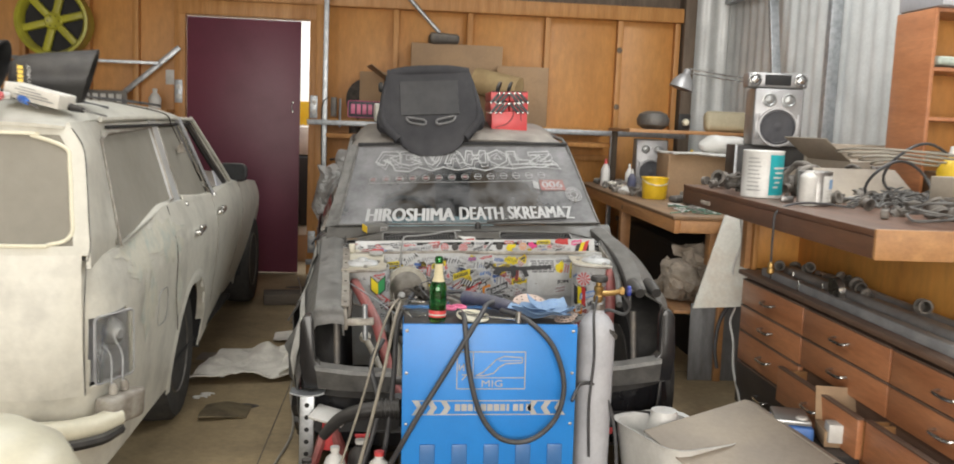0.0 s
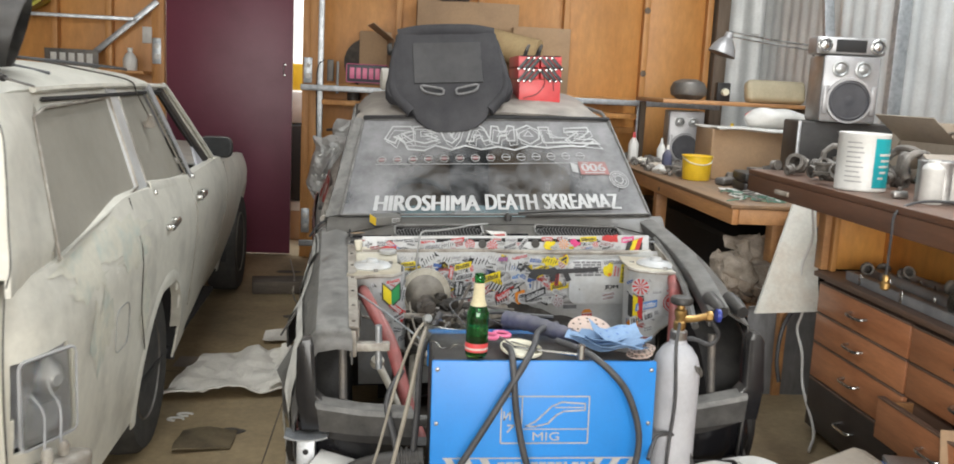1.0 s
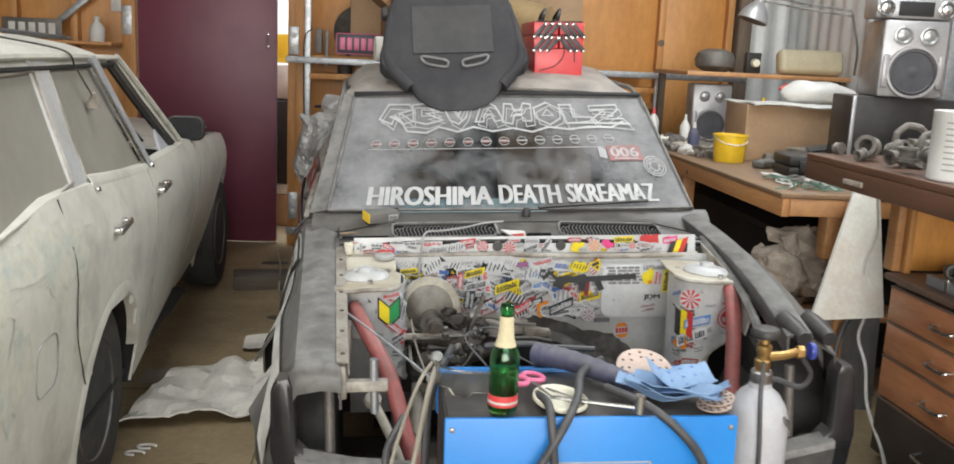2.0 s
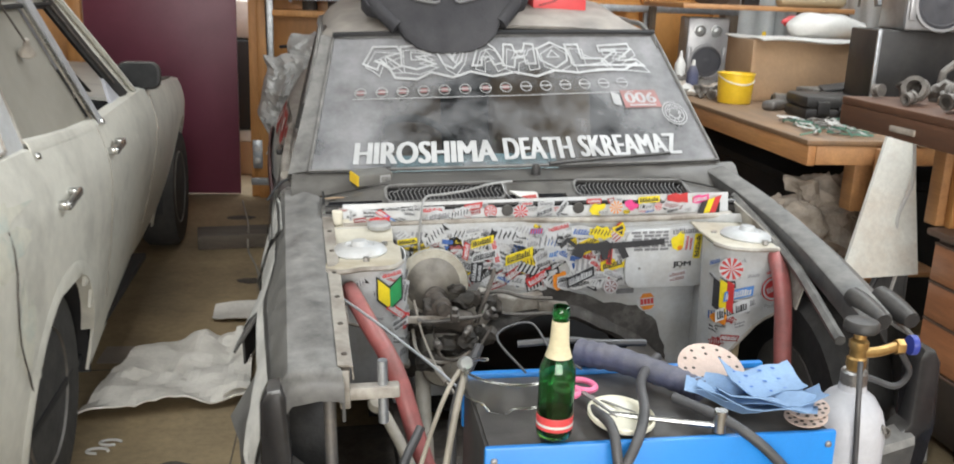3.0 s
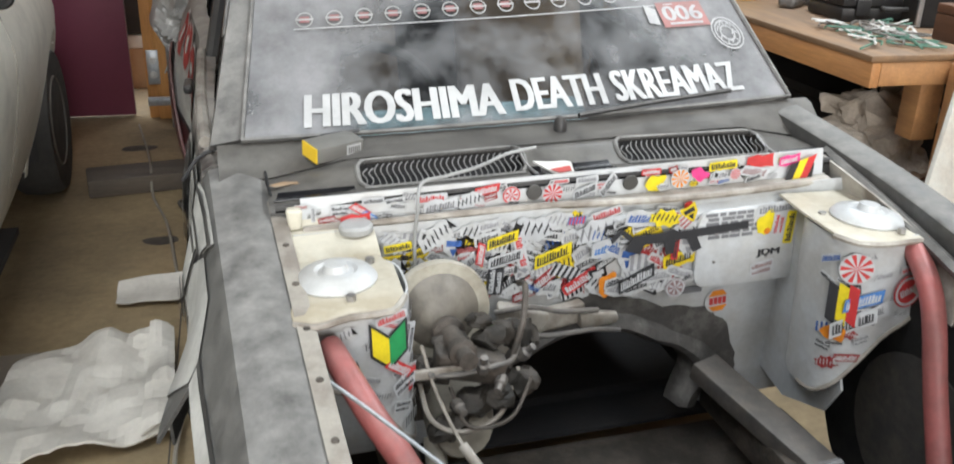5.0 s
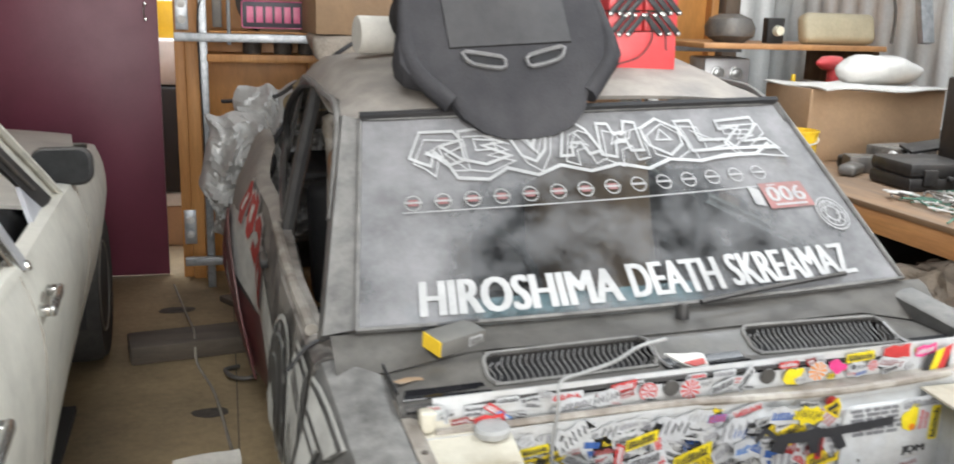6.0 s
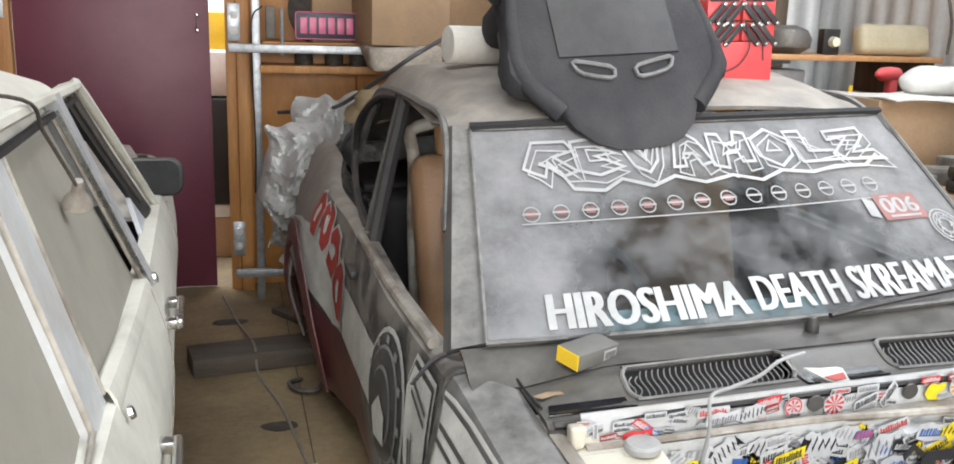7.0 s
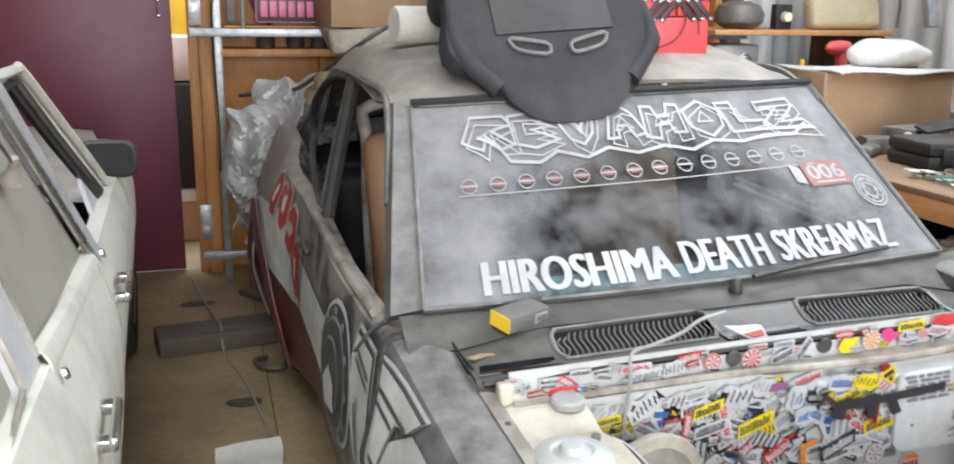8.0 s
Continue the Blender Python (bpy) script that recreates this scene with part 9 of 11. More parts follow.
# ---- stands and bottles on the floor in front of the coupe ----
axle = thing("axle_stand", "galvanised perforated steel axle stand", "axle stand", pose(-0.985, 3.62, 0))
part("post", boxm(-0.026, 0.026, -0.026, 0.026, 0.012, 0.315, 0.003), M["galv"], axle)
part("saddle", sheet([[V(x, y, 0.318 + 3.2 * (x * x) ) for x in (-0.06, -0.04, -0.02, 0, 0.02, 0.04, 0.06)] for y in (-0.035, 0.035)], 0.005), M["galv"], axle)
for z in (0.28, 0.235, 0.19, 0.145, 0.10):
    part("pin_hole", lathe(B(), [(0.009, 0), (0.0005, 0.001)], 12, pose(0, -0.0262, z, 90, 0, 0)), M["dark"], axle)
part("foot", boxm(-0.09, 0.09, -0.08, 0.08, 0.0, 0.012, 0.003), M["galv"], axle)
red_st = thing("jack_stand", "faded red jack stand with a pale saddle plate", "axle stand", pose(-0.90, 3.56, 0))
for a in (45, 135, 225, 315):
    part("leg", tubem([(0.02 * math.cos(radians(a)), 0.02 * math.sin(radians(a)), 0.21), (0.11 * math.cos(radians(a)), 0.11 * math.sin(radians(a)), 0.006)], 0.016, 6, 2), M["redbar"], red_st)
part("collar", cyl(B(), (0, 0, 0.14), (0, 0, 0.235), 0.036, 0.032, 16), M["red"], red_st)
part("saddle", box(B(), -0.065, 0.065, -0.045, 0.045, -0.006, 0.006, 0.004, pose(0.0, 0, 0.255, 14, 8, -20)), M["white"], red_st)


def floor_bottle(x, y, r, h, body, cap, lab):
    b = thing("plastic_bottle", lab, "bottle", pose(x, y, 0), "bottles on the floor")
    part("bottle_body", lathe(B(), [(0.001, 0.0), (r * 0.95, 0.001), (r, 0.008), (r, h * 0.68), (r * 0.8, h * 0.8), (r * 0.36, h * 0.88), (r * 0.36, h * 0.93), (0.001, h * 0.93)], 20), body, b)
    part("cap", cyl(B(), (0, 0, h * 0.93), (0, 0, h), r * 0.42, seg=14), cap, b)
    part("label", lathe(B(), [(r * 1.01, h * 0.2), (r * 1.02, h * 0.21), (r * 1.02, h * 0.55), (r * 1.01, h * 0.56)], 20), M["decal_white"], b)
    part("print_bar", lathe(B(), [(r * 1.025, h * 0.33), (r * 1.035, h * 0.34), (r * 1.035, h * 0.42), (r * 1.025, h * 0.43)], 20), M["decal_grey"], b)


floor_bottle(-0.87, 3.40, 0.038, 0.20, M["white"], M["white"], "white plastic fluid bottle on the floor")
floor_bottle(-0.79, 3.50, 0.042, 0.19, M["black"], M["white"], "black oil bottle with a white cap on the floor")
floor_bottle(-0.72, 3.36, 0.04, 0.20, M["white"], M["red"], "white bottle with a red cap beside the welder")
floor_bottle(-0.96, 3.36, 0.04, 0.17, M["lens"], M["black"], "grey plastic bottle on the floor")


# ---- benches along the steel wall ----
far_bench = thing("workbench", "orange pine workbench with a scratched dusty top", "workbench")
part("top", boxm(0.735, 1.96, 5.005, 7.60, 0.845, 0.864, 0.004), M["bench_top"], far_bench)
part("apron", boxm(0.745, 0.775, 5.01, 7.58, 0.772, 0.844, 0.004), M["bench_aged"], far_bench)
part("end_apron", boxm(0.777, 1.95, 5.012, 5.042, 0.775, 0.844, 0.004), M["bench"], far_bench)
for x, y in ((0.78, 6.3), (0.78, 7.5), (1.85, 5.05), (1.85, 7.5)):
    part("leg", boxm(x, x + 0.065, y, y + 0.065, 0.0, 0.843, 0.004), M["bench_aged"], far_bench)
part("leg_block", boxm(0.95, 1.03, 5.045, 5.12, 0.60, 0.843, 0.004), M["bench"], far_bench)
part("knot", lathe(B(), [(0.014, 0), (0.012, 0.002), (0.001, 0.003)], 12, pose(0.745, 6.15, 0.80, 0, -90, 0)), M["beam"], far_bench)
# Near-black block with a lid, nearly as long as the space under the bench.
dark_box = thing("under_bench_block", "near-black lidded block filling the space under the bench", "crate")
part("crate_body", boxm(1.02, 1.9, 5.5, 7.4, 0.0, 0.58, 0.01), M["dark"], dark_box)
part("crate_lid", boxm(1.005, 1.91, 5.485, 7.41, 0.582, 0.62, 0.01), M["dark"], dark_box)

near_bench = thing("upper_bench", "dark stained plank bench over a drawer cabinet", "workbench")
part("top", boxm(0.70, 1.96, 2.93, 4.76, 1.022, 1.045, 0.004), M["bench_dark"], near_bench)
part("fascia", boxm(0.70, 0.735, 2.93, 4.76, 0.957, 1.0215, 0.004), M["bench_dark"], near_bench)
part("end_board", boxm(0.70, 1.96, 2.912, 2.9285, 0.955, 1.046, 0.003), M["bench"], near_bench)
part("stile", boxm(0.965, 1.02, 4.58, 4.64, 0.665, 1.0215, 0.003), M["bench"], near_bench)
part("stile", boxm(0.99, 1.012, 4.545, 4.575, 0.665, 1.0215, 0.003), M["stud"], near_bench)
part("back_board", boxm(1.235, 1.255, 2.93, 4.74, 0.665, 1.02, 0.003), M["recess"], near_bench)
part("end_panel", boxm(1.022, 1.50, 4.60, 4.615, 0.665, 1.0215, 0.002), M["recess"], near_bench)
part("worn_chip", crumple(box(B(), 0.695, 0.705, 4.36, 4.48, 0.975, 0.993, 0.004, None, 2), 0.004, 20), M["rag"], near_bench)

cab = thing("drawer_cabinet", "long brown drawer cabinet with chrome pulls, one drawer open", "drawer cabinet")
part("carcass", boxm(0.975, 1.55, 1.98, 4.56, 0.02, 0.640, 0.003), M["drawer_dark"], cab)
part("top_ledge", boxm(0.935, 1.55, 1.97, 4.575, 0.642, 0.664, 0.006), M["drawer_dark"], cab)
for c, (y0, y1) in enumerate(((3.885, 4.545), (3.215, 3.875), (2.545, 3.205), (1.99, 2.535))):
    for r, (z0, z1) in enumerate(((0.505, 0.618), (0.385, 0.495), (0.240, 0.375), (0.035, 0.225))):
        out = 0.0
        if c == 1 and r == 2:
            out = 0.09
        if c == 2 and r == 2:
            out = 0.07
        d = part("drawer", boxm(0.950 - out, 0.972 - out, y0, y1, z0, z1, 0.004), M["drawer"] if r < 3 or c else M["drawer_black"], cab)
        part("drawer_edge", boxm(0.948 - out, 0.973 - out, y0, y1, z1 + 0.0005, z1 + 0.007, 0.002), M["drawer_dark"], d)
        if out:
            part("drawer_side", boxm(0.973 - out, 0.975, y0 + 0.01, y0 + 0.022, z0 + 0.01, z1 - 0.01), M["bench"], d)
            part("drawer_side", boxm(0.973 - out, 0.975, y1 - 0.022, y1 - 0.01, z0 + 0.01, z1 - 0.01), M["bench"], d)
        yc, zc = (y0 + y1) / 2, (z0 + z1) / 2 + 0.005
        part("pull", tubem([V(0.950 - out, yc - 0.055, zc), V(0.925 - out, yc - 0.048, zc - 0.004), V(0.922 - out, yc, zc - 0.006), V(0.925 - out, yc + 0.048, zc - 0.004), V(0.950 - out, yc + 0.055, zc)], 0.006, 8, 4), M["chrome"], d, "chrome bow pull")
# bars and pipes on the cabinet top
random.seed(8)
for i, (x, y0, y1, r, m) in enumerate(((1.00, 2.1, 4.40, 0.022, "alu"), (1.06, 2.5, 4.30, 0.026, "alu"), (1.12, 2.2, 4.44, 0.024, "alu"), (1.175, 3.0, 4.2, 0.024, "alu"), (1.205, 2.1, 2.9, 0.030, "alu"), (1.20, 3.1, 4.35, 0.018, "cylinder"))):
    b = thing("metal_bar", "dusty grey metal bar lying on the cabinet", "metal bar", None, "bars on the cabinet")
    part("bar", boxm(x - r, x + r, y0, y1, 0.665, 0.665 + 1.6 * r, 0.004) if i % 2 == 0 else cyl(B(), (x, y0, 0.665 + r), (x + 0.02, y1, 0.665 + r), r, seg=14), M[m], b)
    for y in (y1 - 0.12, y1 - 0.4):
        part("clip", boxm(x - r - 0.003, x - r, y, y + 0.016, 0.665, 0.665 + 1.6 * r + 0.01, 0.001), M["chrome"], b)
for k, (x, y, z, s) in enumerate(((1.12, 4.25, 0.715, 0.028), (1.17, 4.05, 0.72, 0.03), (1.10, 3.7, 0.72, 0.024), (1.14, 3.85, 0.73, 0.032), (1.15, 3.4, 0.73, 0.03), (1.06, 4.4, 0.71, 0.026), (1.16, 4.46, 0.70, 0.03))):
    f = part("pipe_fitting", lathe(B(), [(s * 0.55, 0), (s * 0.9, 0.0), (s * 0.95, s * 0.3), (s * 0.7, s * 0.5), (s * 0.7, s * 1.3), (s * 0.85, s * 1.5), (s * 0.6, s * 1.5), (s * 0.5, s * 0.3), (s * 0.55, 0)], 18, pose(x, y, z, 60 + 40 * k, 25 * k, 30 * k)), M["clutter"])
    tagged(f, "dusty grey pipe fitting among the bars", "pipe fitting", "pipe fittings")
clamp = thing("hose_clamp", "round steel clamp ring hanging over the cabinet", "clamp", pose(1.0, 3.72, 0.725))
part("band", lathe(B(), [(0.045, -0.012), (0.049, -0.012), (0.049, 0.012), (0.045, 0.012), (0.045, -0.012)], 24, pose(0, 0, 0, 0, 80, 0)), M["chrome"], clamp)
part("inside", lathe(B(), [(0.044, 0.0), (0.001, 0.001)], 20, pose(0, 0, 0, 0, 80, 0)), M["dark"], clamp)
gland = thing("cable_gland", "brass hose end hanging over the bench front", "hose", pose(0.69, 3.62, 0.90))
part("hose", tubem([(0.3, 0.0, 0.15), (0.12, 0.02, 0.16), (0.01, 0.0, 0.13), (-0.005, -0.01, 0.05), (0.0, 0.0, -0.06)], 0.004, 8), M["hose"], gland)
part("nozzle", lathe(B(), [(0.007, 0), (0.010, 0.006), (0.010, 0.02), (0.014, 0.024), (0.014, 0.04), (0.008, 0.046), (0.001, 0.047)], 14, pose(0.0, 0.0, -0.06, 180, 0, 0)), M["brass"], gland)

# white board, its cable and the steel panel by the cabinet end
wb = part("offcut_board", slab(B(), [(0.80, 0.425), (1.085, 0.440), (1.085, 0.885), (0.985, 0.892)], 0.018, Matrix(((1, 0, 0, 0), (0, 0.30, 1, 4.66), (0, 1, 0, 0), (0, 0, 0, 1))), 0.003), M["whiteboard"])
tagged(wb, "tapered whitewashed board standing by the cabinet", "board")
wbs = part("prop_batten", boxm(0.99, 1.03, 4.965, 4.999, 0.0, 0.84, 0.004), M["bench"])
tagged(wbs, "pine batten behind the whitewashed board", "batten")
cable = part("white_cable", tubem([(1.03, 4.845, 0.89), (1.045, 4.842, 0.75), (1.01, 4.842, 0.62), (1.035, 4.84, 0.44), (1.00, 4.80, 0.36), (0.985, 4.7, 0.28), (0.965, 4.62, 0.16), (0.93, 4.42, 0.05), (0.86, 4.30, 0.008)], 0.006, 8), M["white"])
tagged(cable, "white mains cable running down to the floor", "cable")
sheet_steel = thing("steel_board", "weathered grey sheet steel panel standing beside the drawers", "metal panel", pose(1.025, 4.985, 0.0, -3, 0, 0))
part("panel_sheet", sheet([[V(-0.165 + 0.33 * u / 12, 0.006 * math.sin(2.1 * u) * (k % 3) / 2, 0.40 * k / 8) for u in range(13)] for k in range(9)], 0.004), M["weathered"], sheet_steel)
part("panel_hem", tubem([(-0.165, 0, 0.402), (0.0, 0.002, 0.404), (0.165, 0, 0.402)], 0.006, 6), M["weathered"], sheet_steel)
part("panel_hem", tubem([(0.165, 0, 0.005), (0.166, 0.002, 0.2), (0.165, 0, 0.402)], 0.006, 6), M["weathered"], sheet_steel)
hosed = part("grey_hose", tubem([(1.04, 4.93, 0.43), (0.98, 4.90, 0.33), (0.96, 4.88, 0.2), (0.97, 4.86, 0.1)], 0.01, 8), M["hose"])
tagged(hosed, "grey hose hanging in front of the steel panel", "hose")
for k, (x, y, z, s) in enumerate(((0.90, 5.30, 0.50, 0.10), (1.02, 5.35, 0.58, 0.12), (1.10, 5.28, 0.47, 0.12), (0.95, 5.42, 0.42, 0.14), (1.18, 5.36, 0.62, 0.10))):
    bm = B()
    bmesh.ops.create_icosphere(bm, subdivisions=4, radius=s, matrix=pose(x, y, z, 20 * k, 30, 10 * k) @ Matrix.Diagonal((1.2, 0.8, 0.75, 1)))
    crumple(bm, s * 0.5, 10, k)
    crumple(bm, s * 0.28, 24, k)
    crumple(bm, s * 0.10, 60, k)
    r = part("crumpled_cloth", bm, M["rag"])
    tagged(r, "crumpled dirty cloth heaped under the bench", "cloth", "cloths under the bench")
rag_shelf = part("rag_shelf", boxm(0.80, 1.4, 5.1, 5.6, 0.33, 0.35, 0.003), M["bench"])
tagged(rag_shelf, "low shelf board under the bench", "shelf")


def paint_tin(name, x, y, z, r, h, body, wrap, lab, a0=200, a1=330):
    t = thing("paint_tin", lab, "paint tin", pose(x, y, z), "tins on the bench")
    part("can", lathe(B(), [(0.001, 0.0), (r * 0.97, 0.0), (r, 0.004), (r, 0.008), (r * 0.985, 0.011), (r * 0.985, h - 0.012), (r, h - 0.008), (r, h - 0.002), (r * 0.96, h), (r * 0.93, h - 0.004), (r * 0.86, h - 0.005), (r * 0.84, h - 0.008), (0.001, h - 0.008)], 40), body, t)
    n = 14
    rows = [[V(r * 0.995 * math.cos(radians(a0 + (a1 - a0) * i / n)), r * 0.995 * math.sin(radians(a0 + (a1 - a0) * i / n)), zz) for i in range(n + 1)] for zz in (0.014, h - 0.016)]
    part("label", sheet(rows, 0.0), wrap, t)
    for k in range(5):
        a = radians(a0 + (a1 - a0) * 0.15 + 4 * (k % 2))
        b = radians(a0 + (a1 - a0) * (0.75 - 0.1 * k))
        rows = [[V(r * 1.003 * math.cos(a + (b - a) * i / 8), r * 1.003 * math.sin(a + (b - a) * i / 8), zz) for i in range(9)] for zz in (h * (0.62 - 0.1 * k), h * (0.66 - 0.1 * k))]
        part("print_bar", sheet(rows, 0.0), M["decal_white"], t)
    return t


t = paint_tin("a", 0.805, 4.05, 1.0465, 0.083, 0.192, M["white"], M["teal"], "large white and teal paint tin on the bench", 268, 350)
rows = [[V(0.0835 * math.cos(radians(190 + 5 * i)), 0.0835 * math.sin(radians(190 + 5 * i)), z) for i in range(15)] for z in (0.03, 0.165)]
for k in range(9):
    zz = 0.03 + 0.016 * k
    part("print_bar", sheet([[V(0.0828 * math.cos(radians(205 + 4 * i)), 0.0828 * math.sin(radians(205 + 4 * i)), z) for i in range(11 - (k % 3))] for z in (zz, zz + 0.004)], 0.0), M["faint"], t)
paint_tin("b", 0.885, 3.735, 1.0465, 0.062, 0.128, M["steel"], M["white"], "dented silver tin with a white and blue label", 275, 370)
part("blue_band", sheet([[V(0.885 + 0.0625 * math.cos(radians(300 + 5 * i)), 3.735 + 0.0625 * math.sin(radians(300 + 5 * i)), z) for i in range(13)] for z in (1.11, 1.145)], 0.0), M["abrasive"], bpy.data.objects["paint_tin.001"], at=bpy.data.objects["paint_tin.001"].matrix_basis.inverted())

# wire wool, cartons and clutter on the upper bench
random.seed(14)
bm = B()
for i in range(130):
    a, r0 = random.uniform(0, 6.28), 0.15 * random.random() ** 0.6
    c = V(1.20 + 1.0 * r0 * math.cos(a), 3.72 + 1.0 * r0 * math.sin(a), 1.055 + 0.075 * (1 - r0 / 0.16) * random.random())
    d = V(random.uniform(-1, 1), random.uniform(-1, 1), random.uniform(-0.4, 0.4)).normalized()
    e = V(random.uniform(-1, 1), random.uniform(-1, 1), random.uniform(-0.2, 0.6)).normalized()
    tube(bm, [c - d * 0.035, c + e * 0.015, c + d * 0.035], 0.0035, 5, 3)
wool = part("swarf_heap", bm, M["swarf"])
tagged(wool, "heap of grey metal swarf on the bench", "swarf", kind="stuff")


def carton(x0, x1, y0, y1, z0, z1, m, lab, rz=0.0, flap=False, name="cardboard_box", cat="cardboard box"):
    c = thing(name, lab, cat, pose((x0 + x1) / 2, (y0 + y1) / 2, z0, 0, 0, rz), "cardboard boxes" if name == "cardboard_box" else "")
    w, d, h = (x1 - x0) / 2, (y1 - y0) / 2, z1 - z0
    part("box_body", boxm(-w, w, -d, d, 0, h, 0.004), m, c)
    part("box_seam", boxm(-w * 0.98, w * 0.98, -0.004, 0.004, h - 0.001, h + 0.0015), M["hose_tan"], c)
    if flap:
        part("flap", box(B(), -w, w, 0.0, d * 0.9, -0.002, 0.002, 0.001, pose(0, d, h, -50, 0, 0)), m, c)
        part("flap", box(B(), -w * 0.9, 0, -d, d, -0.002, 0.002, 0.001, pose(-w, 0, h, 0, 35, 0)), m, c)
    return c


board = part("card_sheet", box(B(), -0.19, 0.19, -0.12, 0.12, -0.003, 0.003, 0.002, pose(1.22, 3.98, 1.11, 32, 0, 6)), M["cardboard_grey"])
tagged(board, "dusty cardboard sheet leaning among the clutter", "cardboard sheet")
carton(1.25, 1.62, 4.30, 4.60, 1.046, 1.20, M["cardboard_grey"], "dusty cardboard box on the upper bench", 12, True)
carton(1.62, 1.92, 4.05, 4.4, 1.046, 1.17, M["cardboard"], "brown cardboard box at the steel wall", -6)
carton(1.28, 1.70, 4.64, 4.74, 1.046, 1.27, M["cardboard_grey"], "tall dusty carton standing behind the bench clutter", 4)
carton(1.05, 1.65, 6.16, 6.52, 0.866, 1.15, M["cardboard"], "large brown cardboard box on the far bench", -4)
wsheet = part("white_sheet", crumple(sheet([[V(1.05 + 0.62 * i / 12, 6.10 + 0.44 * j / 8, 1.156 + 0.008 * math.sin(i * 0.7 + j)) for i in range(13)] for j in range(9)], 0.006), 0.012, 6), M["white"])
tagged(wsheet, "white plastic sheet lying over the cardboard box", "plastic sheet")
bm = B()
bmesh.ops.create_icosphere(bm, subdivisions=4, radius=0.1, matrix=pose(1.50, 6.38, 1.215) @ Matrix.Diagonal((2.1, 1.1, 0.62, 1)))
bagw = part("white_bag", crumple(bm, 0.035, 7), M["white"])
tagged(bagw, "white plastic bag on the cardboard box", "bag")
cush = part("seat_cushion", box(B(), -0.20, 0.20, -0.05, 0.05, 0.0, 0.15, 0.035, pose(1.74, 7.02, 1.302, -14, 0, 0), 4), mat("beige_vinyl", (0.50, 0.43, 0.28), 0.6, 0, (0.42, 0.36, 0.23), scale=5, var=0.2, bump=0.05, dust=0.3))
tagged(cush, "dusty beige vinyl seat cushion on the shelf", "cushion")

case = thing("tool_case", "black plastic tool case on the far bench", "tool case", pose(1.20, 5.62, 0.866, 0, 0, -6))
part("shell", boxm(-0.20, 0.20, -0.12, 0.12, 0.0, 0.045, 0.012), M["black"], case)
part("lid", boxm(-0.20, 0.20, -0.12, 0.12, 0.047, 0.095, 0.014), M["black"], case)
for x in (-0.13, 0.13):
    part("latch", boxm(x - 0.025, x + 0.025, -0.132, -0.119, 0.02, 0.075, 0.004), M["black"], case)
part("handle", tubem([(-0.06, -0.122, 0.046), (-0.055, -0.15, 0.046), (0.055, -0.15, 0.046), (0.06, -0.122, 0.046)], 0.009, 8, 3), M["black"], case)
plate = part("steel_offcut", box(B(), -0.16, 0.16, -0.05, 0.05, 0.0, 0.012, 0.003, pose(1.36, 5.78, 0.985, 8, -10, -15)), M["black"])
tagged(plate, "black plastic tray leaning on the tool case", "tray")

buck = thing("yellow_bucket", "small yellow plastic bucket on the far bench", "bucket", pose(0.935, 6.10, 0.865))
part("pail", lathe(B(), [(0.001, 0.0), (0.072, 0.0), (0.075, 0.004), (0.083, 0.128), (0.087, 0.13), (0.087, 0.136), (0.082, 0.137), (0.078, 0.125), (0.071, 0.008), (0.001, 0.008)], 32), M["yellow"], buck)
part("bail", tubem([(-0.085, 0.0, 0.125), (-0.06, -0.06, 0.10), (0.0, -0.092, 0.09), (0.06, -0.06, 0.10), (0.085, 0.0, 0.125)], 0.003, 6), M["white"], buck)


def speaker(name, m, w, h, d, lab):
    s = thing(name, lab, "speaker", m, "silver stereo speakers")
    part("cabinet", boxm(-w / 2, w / 2, 0.02, d, 0.0, h, 0.01), M["lens"], s)
    part("baffle", boxm(-w / 2, w / 2, 0.0, 0.0195, 0.0, h, 0.012), M["silverplastic"], s)
    r = w * 0.37
    part("surround", lathe(B(), [(r * 1.12, 0), (r * 1.1, 0.012), (r, 0.012), (r * 0.98, 0.002), (r * 1.12, 0)], 32, pose(0, -0.001, h * 0.33, 90, 0, 0)), M["silverplastic"], s)
    part("cone", lathe(B(), [(r, 0.006), (r * 0.88, 0.01), (r * 0.8, 0.002), (r * 0.3, -0.004), (r * 0.26, 0.006), (0.001, 0.010)], 32, pose(0, -0.001, h * 0.33, 90, 0, 0)), M["cone"], s)
    for x, rr in ((-w * 0.2, w * 0.15), (w * 0.2, w * 0.15)):
        part("tweeter", lathe(B(), [(rr, 0), (rr, 0.006), (rr * 0.8, 0.008), (rr * 0.6, 0.002), (rr * 0.3, 0.006), (0.001, 0.007)], 24, pose(x, -0.001, h * 0.80, 90, 0, 0)), M["lens"], s)
    for x in (-w * 0.42, w * 0.42):
        part("fin", boxm(x - w * 0.05, x + w * 0.05, -0.012, -0.001, h * 0.12, h * 0.55, 0.005), M["silverplastic"], s)
    return s


